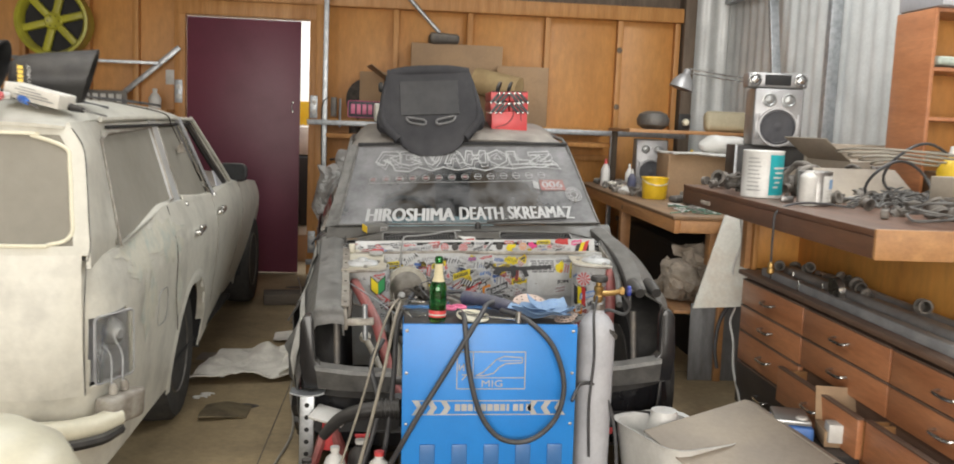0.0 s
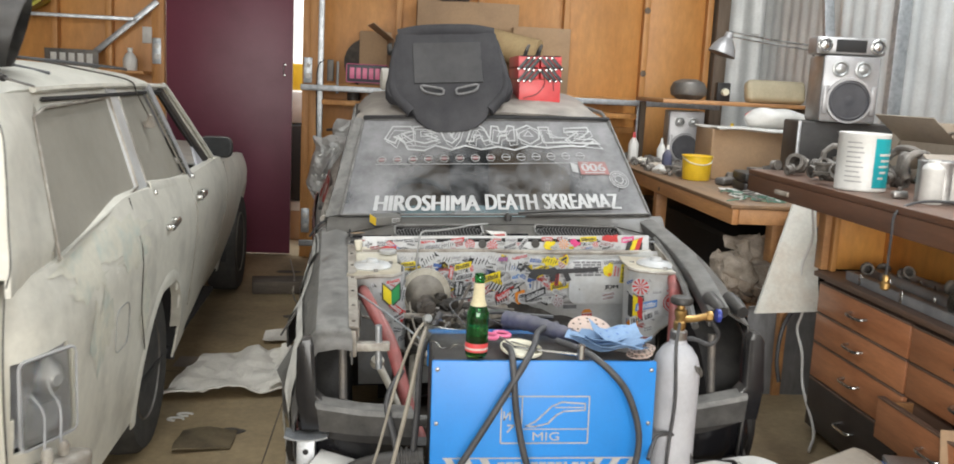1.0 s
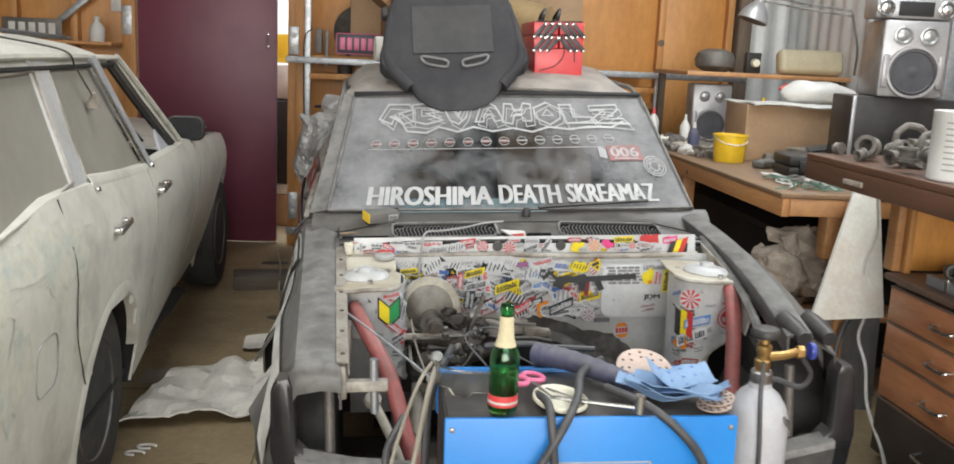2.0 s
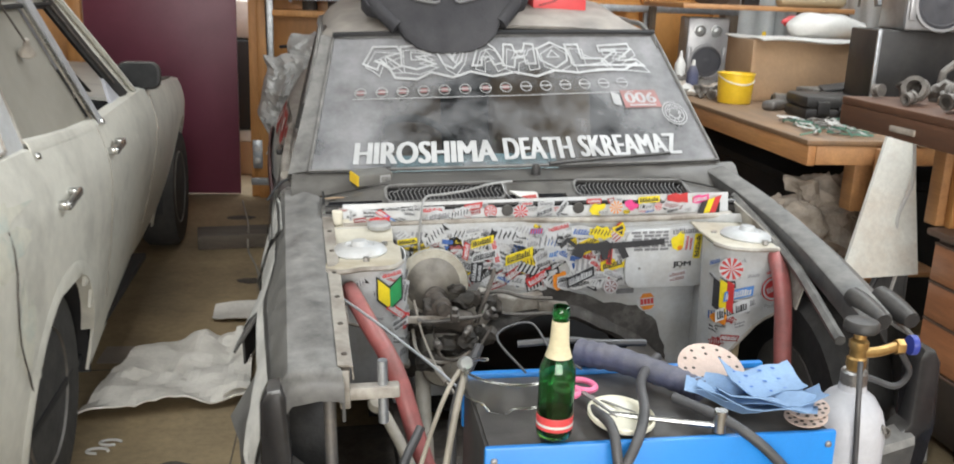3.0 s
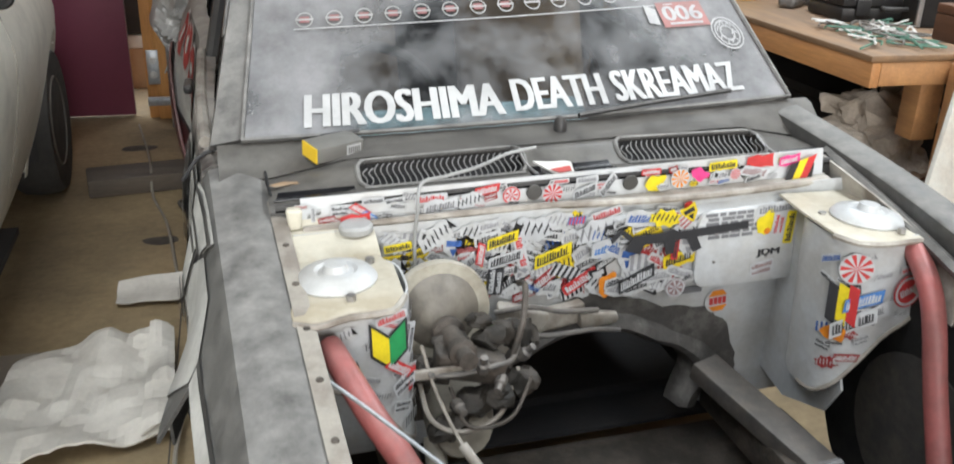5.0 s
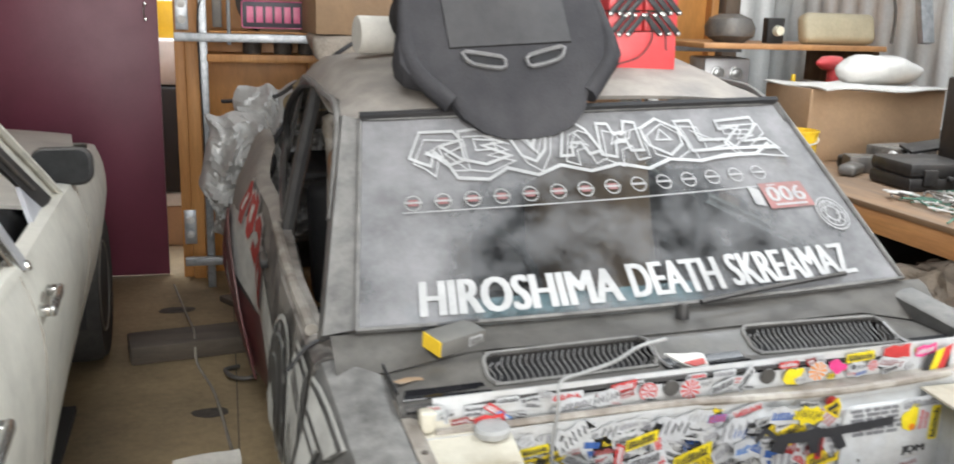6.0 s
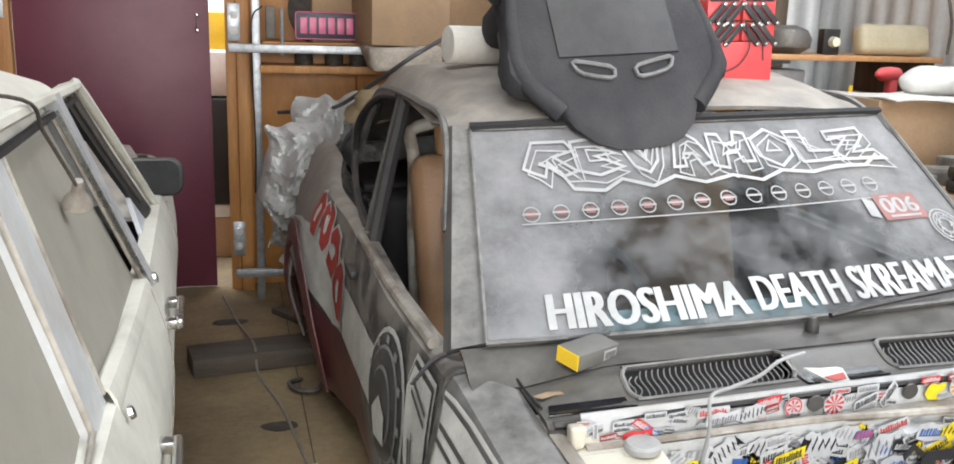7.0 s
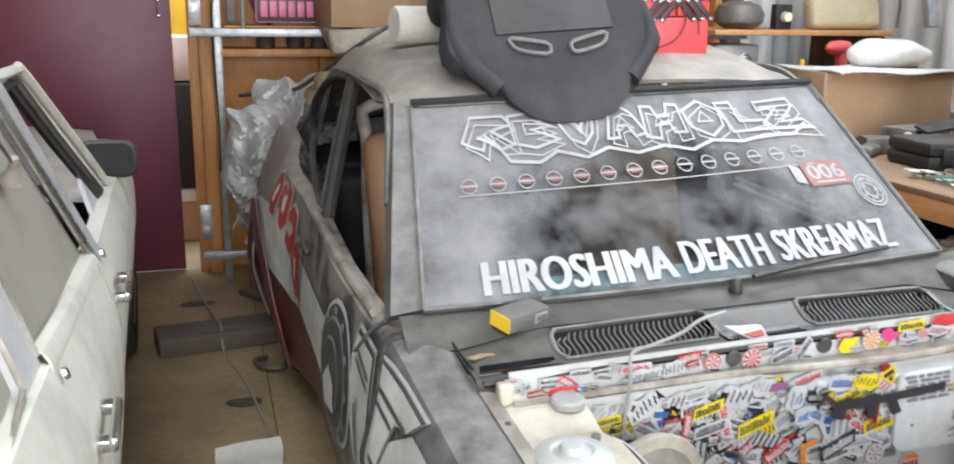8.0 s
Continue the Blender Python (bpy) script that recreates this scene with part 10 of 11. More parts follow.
speaker("speaker", pose(1.385, 5.33, 1.238, 0, 0, -10), 0.262, 0.315, 0.26, "tall silver stereo speaker stacked on an amplifier")
speaker("speaker", pose(1.165, 7.05, 0.866, 0, 0, -8), 0.23, 0.36, 0.22, "silver stereo speaker under the shelf")
ctr = thing("centre_speaker", "silver stereo head unit on top of the speaker", "speaker", pose(1.37, 5.33, 1.556, 0, 0, -10))
part("cabinet", boxm(-0.160, 0.160, 0.0, 0.16, 0.0, 0.082, 0.012), M["silverplastic"], ctr)
part("display", boxm(-0.07, 0.07, -0.004, 0.0, 0.012, 0.07, 0.003), M["dark"], ctr)
for x in (-0.122, 0.122):
    part("driver", lathe(B(), [(0.036, 0), (0.036, 0.006), (0.031, 0.008), (0.027, 0.002), (0.010, 0.005), (0.001, 0.008)], 24, pose(x, -0.001, 0.041, 90, 0, 0)), M["chrome"], ctr)
    part("driver_cone", lathe(B(), [(0.026, 0.003), (0.012, 0.004), (0.001, 0.004)], 20, pose(x, -0.001, 0.041, 90, 0, 0)), M["cone"], ctr)
amp = thing("amplifier", "dusty black amplifier case with metal corners", "amplifier", pose(1.40, 5.36, 0.866, 0, 0, -10))
part("case", boxm(-0.22, 0.24, 0.0, 0.3, 0.0, 0.37, 0.008), M["black"], amp)
for x in (-0.215, 0.235):
    part("corner_rail", boxm(x - 0.008, x + 0.008, -0.004, 0.01, 0.0, 0.371, 0.003), M["galv"], amp)

# clutter: fittings, coils and tools on both benches
def fitting(x, y, z, s, k):
    f = part("bench_fitting", lathe(B(), [(s * 0.6, 0), (s, 0), (s, s * 0.35), (s * 0.8, s * 0.45), (s * 0.8, s * 1.1), (s, s * 1.2), (s, s * 1.45), (s * 0.62, s * 1.45), (s * 0.6, 0)], 18, pose(x, y, z, 70 * (k % 3), 35 * (k % 4), 47 * k)), M["clutter"])
    return tagged(f, "grey pipe clamp among the bench clutter", "pipe fitting", "bench fittings")


random.seed(31)
for k in range(44):
    fitting(random.uniform(0.74, 1.35), random.uniform(4.15, 4.72), 1.066 + 0.03 * random.random(), random.uniform(0.016, 0.036), k)
for k in range(34):
    fitting(random.uniform(0.95, 1.55), random.uniform(3.0, 3.95), 1.066, random.uniform(0.02, 0.035), k)
for k in range(40):
    fitting(random.uniform(0.79, 1.1), random.uniform(6.2, 7.4), 0.885, random.uniform(0.012, 0.028), k)
for k in range(30):
    x, y = random.uniform(0.80, 1.08), random.uniform(5.08, 5.42)
    w = part("scrap_wire", tubem([(x + random.uniform(-.08, .08), y + random.uniform(-.08, .08), 0.872 + 0.02 * random.random()) for q in range(5)], 0.0032, 5, 4), [M["clutter"], M["white"], mat("faded_green_wire", (0.10, 0.22, 0.16), 0.6, 0, var=0.2) if k == 0 else bpy.data.materials["faded_green_wire"]][k % 3])
    tagged(w, "snipped end of wire on the bench", "wire", "wire scraps")
def bench_bottle(x, y, z, r, h, m, m2, lab):
    b = thing("bench_bottle", lab, "bottle", pose(x, y, z), "bottles on the benches")
    part("bottle_body", lathe(B(), [(0.001, 0), (r, 0), (r, h * 0.6), (r * 0.5, h * 0.78), (r * 0.3, h * 0.82), (0.001, h * 0.82)], 18), m, b)
    part("cap", cyl(B(), (0, 0, h * 0.82), (0, 0, h), r * 0.36, r * 0.25, 12), m2, b)


bench_bottle(0.90, 6.55, 0.866, 0.030, 0.16, M["blue_dark"], M["white"], "dark bottle with a white spout cap")
bench_bottle(0.86, 7.2, 0.866, 0.035, 0.20, M["white"], M["red"], "white squeeze bottle at the back of the bench")
bench_bottle(0.98, 6.95, 0.866, 0.03, 0.18, M["white"], M["white"], "white bottle among the clutter")
bench_bottle(1.40, 6.85, 0.866, 0.04, 0.30, M["yellow"], M["yellow"], "yellow spray bottle under the shelf")
bench_bottle(1.56, 3.95, 1.046, 0.06, 0.24, M["yellow"], M["white"], "round yellow fluid bottle on the upper bench")
spring = part("cable_coil", tubem([V(1.40 + (0.10 + 0.004 * i) * math.cos(i * 0.5), 4.05 + (0.10 + 0.002 * i) * math.sin(i * 0.5), 1.20 + 0.0012 * i + 0.01 * math.sin(i)) for i in range(50)], 0.005, 6, 2), M["hose_tan"])
tagged(spring, "loose coil of grey cable on the boxes", "cable")
drill = thing("red_drill", "red cordless drill lying on the shelf end", "drill", pose(1.50, 6.75, 1.19, 0, 0, 20))
part("motor", lathe(B(), [(0.001, 0), (0.03, 0.004), (0.034, 0.06), (0.032, 0.12), (0.018, 0.15), (0.008, 0.17), (0.001, 0.171)], 18, pose(0.1, 0, 0.034, 0, -90, 0)), M["red"], drill)
part("grip", box(B(), 0.03, 0.09, -0.02, 0.02, -0.06, 0.02, 0.012, None, 3), M["red"], drill)

# small shelf with odds and ends, clamp lamp
shelf = thing("side_shelf", "brown plank shelf at the corner over the bench", "shelf")
part("plank", boxm(0.95, 1.94, 6.90, 7.58, 1.274, 1.300, 0.004), M["bench"], shelf)
part("bracket", boxm(1.90, 1.94, 6.95, 7.5, 1.10, 1.272, 0.004), M["beam"], shelf)
part("bracket", boxm(0.97, 1.01, 7.50, 7.54, 0.866, 1.272, 0.004), M["beam"], shelf)
jar = part("dark_pot", crumple(lathe(B(), [(0.001, 0), (0.07, 0.0), (0.115, 0.03), (0.12, 0.07), (0.10, 0.11), (0.05, 0.13), (0.001, 0.13)], 24, pose(1.16, 7.05, 1.301)), 0.006, 14), M["iron"])
tagged(jar, "dark dented metal pot on the shelf", "pot")
sock = thing("socket_box", "black mains socket box on the corner shelf", "socket", pose(1.38, 7.0, 1.301))
part("box_body", boxm(-0.045, 0.045, 0.0, 0.05, 0.0, 0.12, 0.006), M["black"], sock)
part("plug", cyl(B(), (0.005, -0.03, 0.06), (0.005, 0.0, 0.06), 0.022, 0.026, 14), M["cream"], sock)
lamp = thing("clamp_lamp", "silver clamp lamp with sprung arms on the post", "desk lamp", pose(1.33, 6.92, 1.655))
part("shade", lathe(B(), [(0.085, -0.06), (0.088, -0.058), (0.075, -0.01), (0.045, 0.035), (0.028, 0.05), (0.026, 0.085), (0.001, 0.088), (0.001, 0.08), (0.02, 0.045), (0.04, 0.028), (0.07, -0.012), (0.085, -0.06)], 28, pose(0, 0, 0, 0, 18, 0)), M["silverplastic"], lamp)
for dz in (0.0, 0.028):
    part("arm", tubem([(0.02, 0, 0.06 + dz), (0.30, 0, 0.025 + dz), (0.58, 0, 0.0 + dz)], 0.006, 8, 3), M["chrome"], lamp)
part("arm", tubem([(0.58, 0, 0.015), (0.62, -0.03, -0.18), (0.62, -0.03, -0.34)], 0.007, 8, 3), M["iron"], lamp)
part("spring", tubem([V(0.10 + 0.003 * i, 0.006 * math.cos(i * 1.6), 0.075 + 0.006 * math.sin(i * 1.6)) for i in range(40)], 0.0018, 5, 2), M["steel"], lamp)

# orange shelf unit at the end of the upper bench
unit = thing("shelf_unit", "orange varnished shelf unit standing on the bench", "shelf unit", pose(1.50, 4.05, 1.0465))
part("back", boxm(0.0, 0.55, 0.28, 0.296, 0.0, 0.80, 0.002), M["ply"], unit)
part("side", boxm(-0.018, -0.002, 0.0, 0.30, 0.0, 0.80, 0.002), M["drawer"], unit)
part("side", boxm(0.535, 0.55, 0.0, 0.279, 0.0, 0.80, 0.002), M["ply"], unit)
for z in (0.34, 0.545, 0.785):
    part("shelf", boxm(0.0, 0.533, 0.01, 0.279, z, z + 0.016, 0.002), M["drawer"], unit)
towel = part("shelf_cloth", crumple(box(B(), 1.52, 1.72, 4.04, 4.24, 1.612, 1.66, 0.015, None, 4), 0.02, 12), mat("pale_green_cloth", (0.55, 0.62, 0.55), 0.9, 0, (0.45, 0.52, 0.46), scale=9, var=0.2, bump=0.3))
tagged(towel, "pale folded cloth on the shelf", "cloth")
crate = part("grey_crate", boxm(1.48, 1.98, 4.0, 4.34, 1.85, 1.98, 0.008), M["cylinder"])
tagged(crate, "grey plastic crate on top of the shelf unit", "crate")

# ---- tub, card and boxes on the floor by the drawers ----
tub = thing("white_tub", "white plastic tub on the floor by the bumper", "tub", pose(0.28, 3.36, 0, 0, 0, 20))
rows = []
for w, z in ((0.10, 0.0), (0.12, 0.15), (0.135, 0.285), (0.145, 0.29), (0.13, 0.285), (0.115, 0.15), (0.095, 0.01)):
    rows.append([V(a * w / 0.1, b * w / 0.1, z) for a, b in rounded(0.2, 0.28, 0.05, 3)])
part("tub_body", bridge(B(), rows), M["white"], tub)
inner = thing("white_jug", "white plastic jug standing in the tub", "jug", pose(0.27, 3.44, 0.02))
part("jug_body", lathe(B(), [(0.001, 0), (0.06, 0), (0.062, 0.22), (0.05, 0.28), (0.045, 0.31), (0.001, 0.31)], 20), M["white"], inner)
rl = part("screw_cap", lathe(B(), [(0.001, 0), (0.03, 0), (0.032, 0.004), (0.03, 0.02), (0.001, 0.022)], 18, pose(0.345, 3.40, 0.27, 10, 10, 0)), M["red"])
tagged(rl, "red screw lid lying in the tub", "lid")
cs = thing("card_flap", "large sheet of dusty grey cardboard leaning over boxes", "cardboard sheet", pose(0.47, 3.22, 0.285, 12, -8, 22))
part("card_panel", crumple(box(B(), -0.24, 0.205, -0.21, 0.21, -0.003, 0.003, 0.002, None, 2), 0.004, 5), M["cardboard_grey"], cs)
part("folded_edge", box(B(), 0.0, 0.055, -0.208, 0.208, -0.0025, 0.0025, 0.001, pose(0.207, 0, 0.001, 0, 28, 0)), M["cardboard_grey"], cs, "edge folded down along a crease")
carton(0.36, 0.62, 3.10, 3.40, 0.0, 0.20, M["cardboard"], "brown cardboard box under the loose sheet", 15)
drv = thing("battery_charger", "blue and black battery tool lying on the floor boxes", "power tool", pose(0.72, 3.42, 0.24, 0, 0, -15))
part("housing", boxm(-0.07, 0.07, -0.09, 0.09, 0.0, 0.07, 0.015), mat("tool_blue", (0.08, 0.22, 0.60), 0.4, 0, var=0.15, bump=0.03), drv)
part("top", boxm(-0.06, 0.06, -0.08, 0.08, 0.071, 0.09, 0.006), M["lens"], drv)
part("dial", lathe(B(), [(0.02, 0), (0.018, 0.006), (0.001, 0.007)], 18, pose(0.03, -0.05, 0.09)), M["white"], drv)
blk = part("black_crate", boxm(0.60, 0.90, 3.25, 3.60, 0.0, 0.238, 0.01), M["black"])
tagged(blk, "black plastic crate by the drawers", "crate")
ob_ = thing("open_carton", "small open brown carton with white packing on a crate", "carton", pose(0.92, 3.38, 0.24, 0, 0, -12))
part("carton_body", boxm(-0.10, 0.10, -0.07, 0.07, 0.0, 0.055, 0.003), M["cardboard"], ob_)
part("flap", box(B(), -0.10, 0.10, 0.0, 0.12, -0.002, 0.002, 0.001, pose(0, 0.07, 0.055, 75, 0, 0)), M["cardboard"], ob_)
part("packing", boxm(-0.09, 0.11, -0.085, -0.02, 0.02, 0.085, 0.004), M["white"], ob_)
for i in range(3):
    part("print_bar", boxm(-0.04, 0.06, -0.0865, -0.0855, 0.035 + 0.012 * i, 0.039 + 0.012 * i), M["decal_grey"], ob_)
base2 = part("floor_carton", boxm(0.90, 0.93, 3.30, 3.5, 0.0, 0.02), M["cardboard"])
tagged(base2, "scrap of cardboard on the floor", "cardboard")


# more of the bench clutter
spray = thing("spray_can", "plain white spray can on the upper bench", "spray can", pose(0.845, 3.70, 1.0465))
part("can", lathe(B(), [(0.001, 0), (0.031, 0), (0.033, 0.004), (0.032, 0.10), (0.033, 0.104), (0.030, 0.112), (0.018, 0.122), (0.017, 0.13), (0.001, 0.131)], 24), M["white"], spray)
random.seed(58)
for k in range(13):
    x, y, r0 = random.uniform(0.86, 1.30), random.uniform(4.40, 4.70), random.uniform(0.028, 0.055)
    bm = B()
    bmesh.ops.create_icosphere(bm, subdivisions=4, radius=r0, matrix=pose(x, y, 1.046 + 0.55 * r0, 0, 0, 40 * k) @ Matrix.Diagonal((1.5, 1.0, 0.8, 1)))
    bm = crumple(crumple(crumple(bm, r0 * 0.6, 14, k), r0 * 0.3, 34, k), r0 * 0.12, 80, k)
    q = part("crumpled_bag", bm, [M["clutter"], M["rag"], M["iron"]][k % 3])
    tagged(q, "crumpled dusty bag among the bench clutter", "bag", "bags on the upper bench")
for k, (x, y, z, l, h, rz, m) in enumerate(((1.16, 6.02, 0.866, 0.17, 0.050, 12, "black"), (1.34, 6.06, 0.866, 0.15, 0.075, -14, "black"), (1.02, 5.86, 0.866, 0.12, 0.040, 35, "iron"), (1.26, 5.88, 0.915, 0.12, 0.03, -25, "white"))):
    q = thing("power_tool", "dark hand tool lying on the far bench" if m != "white" else "pale handled hand tool lying on the far bench", "tool", pose(x, y, z, 0, 0, rz), "hand tools on the far bench")
    part("tool_body", crumple(box(B(), -l / 2, l / 2, -0.03, 0.03, 0.0, h, 0.014, None, 3), 0.008, 20, k), M[m], q)
    part("tool_nose", cyl(B(), (l / 2 - 0.01, 0, h * 0.55), (l / 2 + 0.05, 0, h * 0.5), 0.014, 0.007, 12), M["iron"], q)
for k, (x, y, l) in enumerate(((0.86, 6.62, 0.10), (0.92, 6.80, 0.13), (0.88, 7.05, 0.11), (1.00, 6.48, 0.12), (0.98, 6.95, 0.15))):
    bm = B()
    bmesh.ops.create_icosphere(bm, subdivisions=4, radius=l / 2, matrix=pose(x, y, 0.868 + l * 0.18, 0, 0, 50 * k) @ Matrix.Diagonal((1.3, 0.8, 0.42, 1)))
    q = part("shop_rag", crumple(crumple(bm, l * 0.25, 16, k), l * 0.10, 40, k), [M["rag"], M["clutter"], M["paper"]][k % 3])
    tagged(q, "crumpled work rag on the far bench", "rag", "rags on the far bench")
random.seed(77)
for k in range(16):
    x, y = random.uniform(1.0, 1.5), random.uniform(4.1, 4.7)
    a = random.uniform(0, 360)
    r0 = random.uniform(0.03, 0.07)
    q = part("pipe_clamp", tubem([pose(x, y, 1.052 + r0, random.uniform(-15, 15), random.uniform(-15, 15), a) @ V(r0 * math.cos(radians(t)), 0, r0 * math.sin(radians(t))) for t in range(-30, 211, 24)], random.uniform(0.008, 0.014), 8, 2), M["clutter"])
    tagged(q, "bent grey steel pipe clamp on the bench", "pipe clamp", "pipe clamps")
for k in range(14):
    x, y = random.uniform(0.80, 1.08), random.uniform(6.25, 7.35)
    bm = B()
    bmesh.ops.create_icosphere(bm, subdivisions=3, radius=random.uniform(0.02, 0.045), matrix=pose(x, y, 0.885) @ Matrix.Diagonal((1.3, 1, 0.7, 1)))
    q = part("small_casting", crumple(bm, 0.018, 22, k), [M["clutter"], M["rag"], M["iron"], M["white"]][k % 4])
    tagged(q, "small dusty casting among the bench clutter", "casting", "castings on the bench")
for k, (x, y, w, d, h, rz, m) in enumerate(((1.30, 5.95, 0.20, 0.16, 0.09, 12, "clutter"), (1.12, 5.92, 0.14, 0.10, 0.06, -20, "iron"), (1.45, 5.72, 0.16, 0.12, 0.11, 5, "black"), (1.22, 4.52, 0.20, 0.14, 0.10, 24, "cardboard_grey"), (1.05, 4.60, 0.12, 0.10, 0.07, -15, "clutter"), (1.42, 3.55, 0.26, 0.2, 0.13, 10, "cardboard_grey"), (1.50, 3.25, 0.2, 0.2, 0.10, -18, "clutter"))):
    carton(x - w / 2, x + w / 2, y - d / 2, y + d / 2, 0.866 if y > 5 else 1.0465, (0.866 if y > 5 else 1.0465) + h, M[m], "small dusty grey box among the bench clutter", rz)
for k, (x, y, z, r0) in enumerate(((1.28, 3.85, 1.13, 0.13), (1.42, 3.92, 1.18, 0.16), (1.1, 4.42, 1.10, 0.09))):
    q = part("cable_loop", tubem([V(x + r0 * math.cos(radians(t)), y + 0.3 * r0 * math.sin(radians(2 * t)), z + r0 * 0.7 * math.sin(radians(t))) for t in range(0, 700, 24)], 0.006, 8, 2), M["hose"])
    tagged(q, "loop of dark cable standing in the clutter", "cable", "cable loops")


# tangled wire and small metal parts strewn over the upper bench
random.seed(77)
for i in range(9):
    x, y = random.uniform(0.98, 1.75), random.uniform(3.05, 4.05)
    r0 = random.uniform(0.045, 0.09)
    pts = [V(x + (r0 + 0.02 * random.uniform(-1, 1)) * math.cos(0.55 * k + i), y + (r0 + 0.02 * random.uniform(-1, 1)) * math.sin(0.55 * k + i), 1.052 + 0.0016 * k + 0.012 * (1 + math.sin(0.9 * k + i))) for k in range(34)]
    coil = part("wire_coil", tubem(pts, random.choice((0.003, 0.0045)), 6, 2), M[random.choice(("swarf", "hose", "steel", "swarf"))])
    tagged(coil, "tangled coil of grey wire on the bench", "wire", "wire coils on the upper bench")
for i in range(14):
    x, y = random.uniform(0.78, 1.6), random.uniform(3.0, 4.5)
    a, b, c = random.uniform(0.015, 0.04), random.uniform(0.012, 0.03), random.uniform(0.012, 0.035)
    bm = box(B(), -a, a, -b, b, 0.0, c, 0.005, None, 2)
    piece = thing("machine_part", "small greasy metal part lying on the bench", "machine part", pose(x, y, 1.0465, 0, 0, random.uniform(0, 180)), "metal parts on the upper bench")
    part("bracket_body", crumple(bm, 0.003, 40, i), M[random.choice(("clutter", "iron", "steel", "clutter"))], piece)
    part("boss", cyl(B(), (0, 0, c), (0, 0, c + 0.012), 0.008, seg=12), M["iron"], piece)


# ---- steel rack and goods along the plywood wall ----
rack = thing("steel_rack", "galvanised square tube rack bolted to the wall posts", "rack")
part("upright", boxm(-1.300, -1.262, 7.70, 7.738, 0.0, 2.72, 0.003), M["galv"], rack)
part("rail", boxm(-1.412, 1.60, 7.655, 7.692, 1.232, 1.272, 0.003), M["galv"], rack)
part("rail", boxm(-1.405, -0.62, 7.655, 7.692, 0.128, 0.168, 0.003), M["galv"], rack)
part("upright", boxm(1.0, 1.035, 7.70, 7.735, 0.0, 1.23, 0.003), M["galv"], rack)
for z in (1.37, 0.28):
    st = part("wall_strap", boxm(-1.412, -1.352, 7.868, 7.873, z - 0.09, z + 0.09, 0.002), M["galv"], rack, "bolted steel strap")
    for dz in (-0.04, 0.035):
        part("washer", lathe(B(), [(0.02, 0), (0.019, 0.003), (0.009, 0.004), (0.008, 0.012), (0.001, 0.013)], 14, pose(-1.382, 7.868, z + dz, 90, 0, 0)), M["white"], st)
st = part("wall_strap", boxm(-2.475, -2.415, 7.902, 7.908, 1.36, 1.54, 0.002), M["galv"], rack, "bolted steel strap")
for dz in (1.41, 1.485):
    part("washer", lathe(B(), [(0.02, 0), (0.019, 0.003), (0.009, 0.004), (0.008, 0.012), (0.001, 0.013)], 14, pose(-2.445, 7.902, dz, 90, 0, 0)), M["white"], st)
part("bolt", cyl(B(), (-1.16, 7.68, 1.22), (-1.16, 7.68, 1.44), 0.009, seg=8), M["galv"], rack)
part("socket", boxm(-1.235, -1.19, 7.70, 7.74, 1.30, 1.45, 0.004), M["iron"], rack)
part("cable", tubem([(-1.25, 7.69, 1.45), (-1.30, 7.69, 1.38), (-1.302, 7.69, 1.1), (-1.295, 7.69, 0.8), (-1.30, 7.69, 0.55)], 0.004, 6), M["black"], rack)
wshelf = thing("wall_shelf", "orange pine shelf board on the plywood wall", "shelf")
part("board", boxm(-1.27, 1.0, 7.70, 7.995, 1.135, 1.172, 0.003), M["stud"], wshelf)
part("deck", boxm(-1.25, 0.98, 7.695, 7.99, 1.2735, 1.285, 0.002), M["ply"], wshelf)

plate = thing("number_plate", "dark plate with a pink edge and pink characters on the rack", "number plate", pose(-0.925, 7.66, 1.365, 0, 0, 0))
part("plate_sheet", boxm(-0.175, 0.175, 0.0, 0.004, -0.065, 0.065, 0.002), mat("dark_plate", (0.06, 0.05, 0.07), 0.4, 0, var=0.15), plate)
part("plate_edge", tubem([V(a, -0.001, b) for a, b in rounded(0.345, 0.125, 0.012, 2)] + [V(0.1725, -0.001, 0.05)], 0.003, 5, 1), M["pink"], plate)
for i in range(7):
    part("character_bar", boxm(-0.150 + 0.044 * i, -0.118 + 0.044 * i, -0.003, 0.0, -0.038, 0.038, 0.001), M["pink"], plate)
back_tin = part("rusty_disc", lathe(B(), [(0.001, 0), (0.17, 0), (0.175, 0.008), (0.16, 0.014), (0.001, 0.014)], 32, pose(-0.95, 7.82, 1.44, 90, 0, 0)), M["grime"])
tagged(back_tin, "rusty brown disc leaning behind the plate", "disc")
for x in (-1.05, -0.9, -0.78):
    d = part("dark_can", lathe(B(), [(0.001, 0), (0.045, 0), (0.045, 0.055), (0.001, 0.056)], 20, pose(x, 7.80, 1.172)), M["grime"])
    tagged(d, "dark grimy can on the low shelf", "can", "cans on the low shelf")

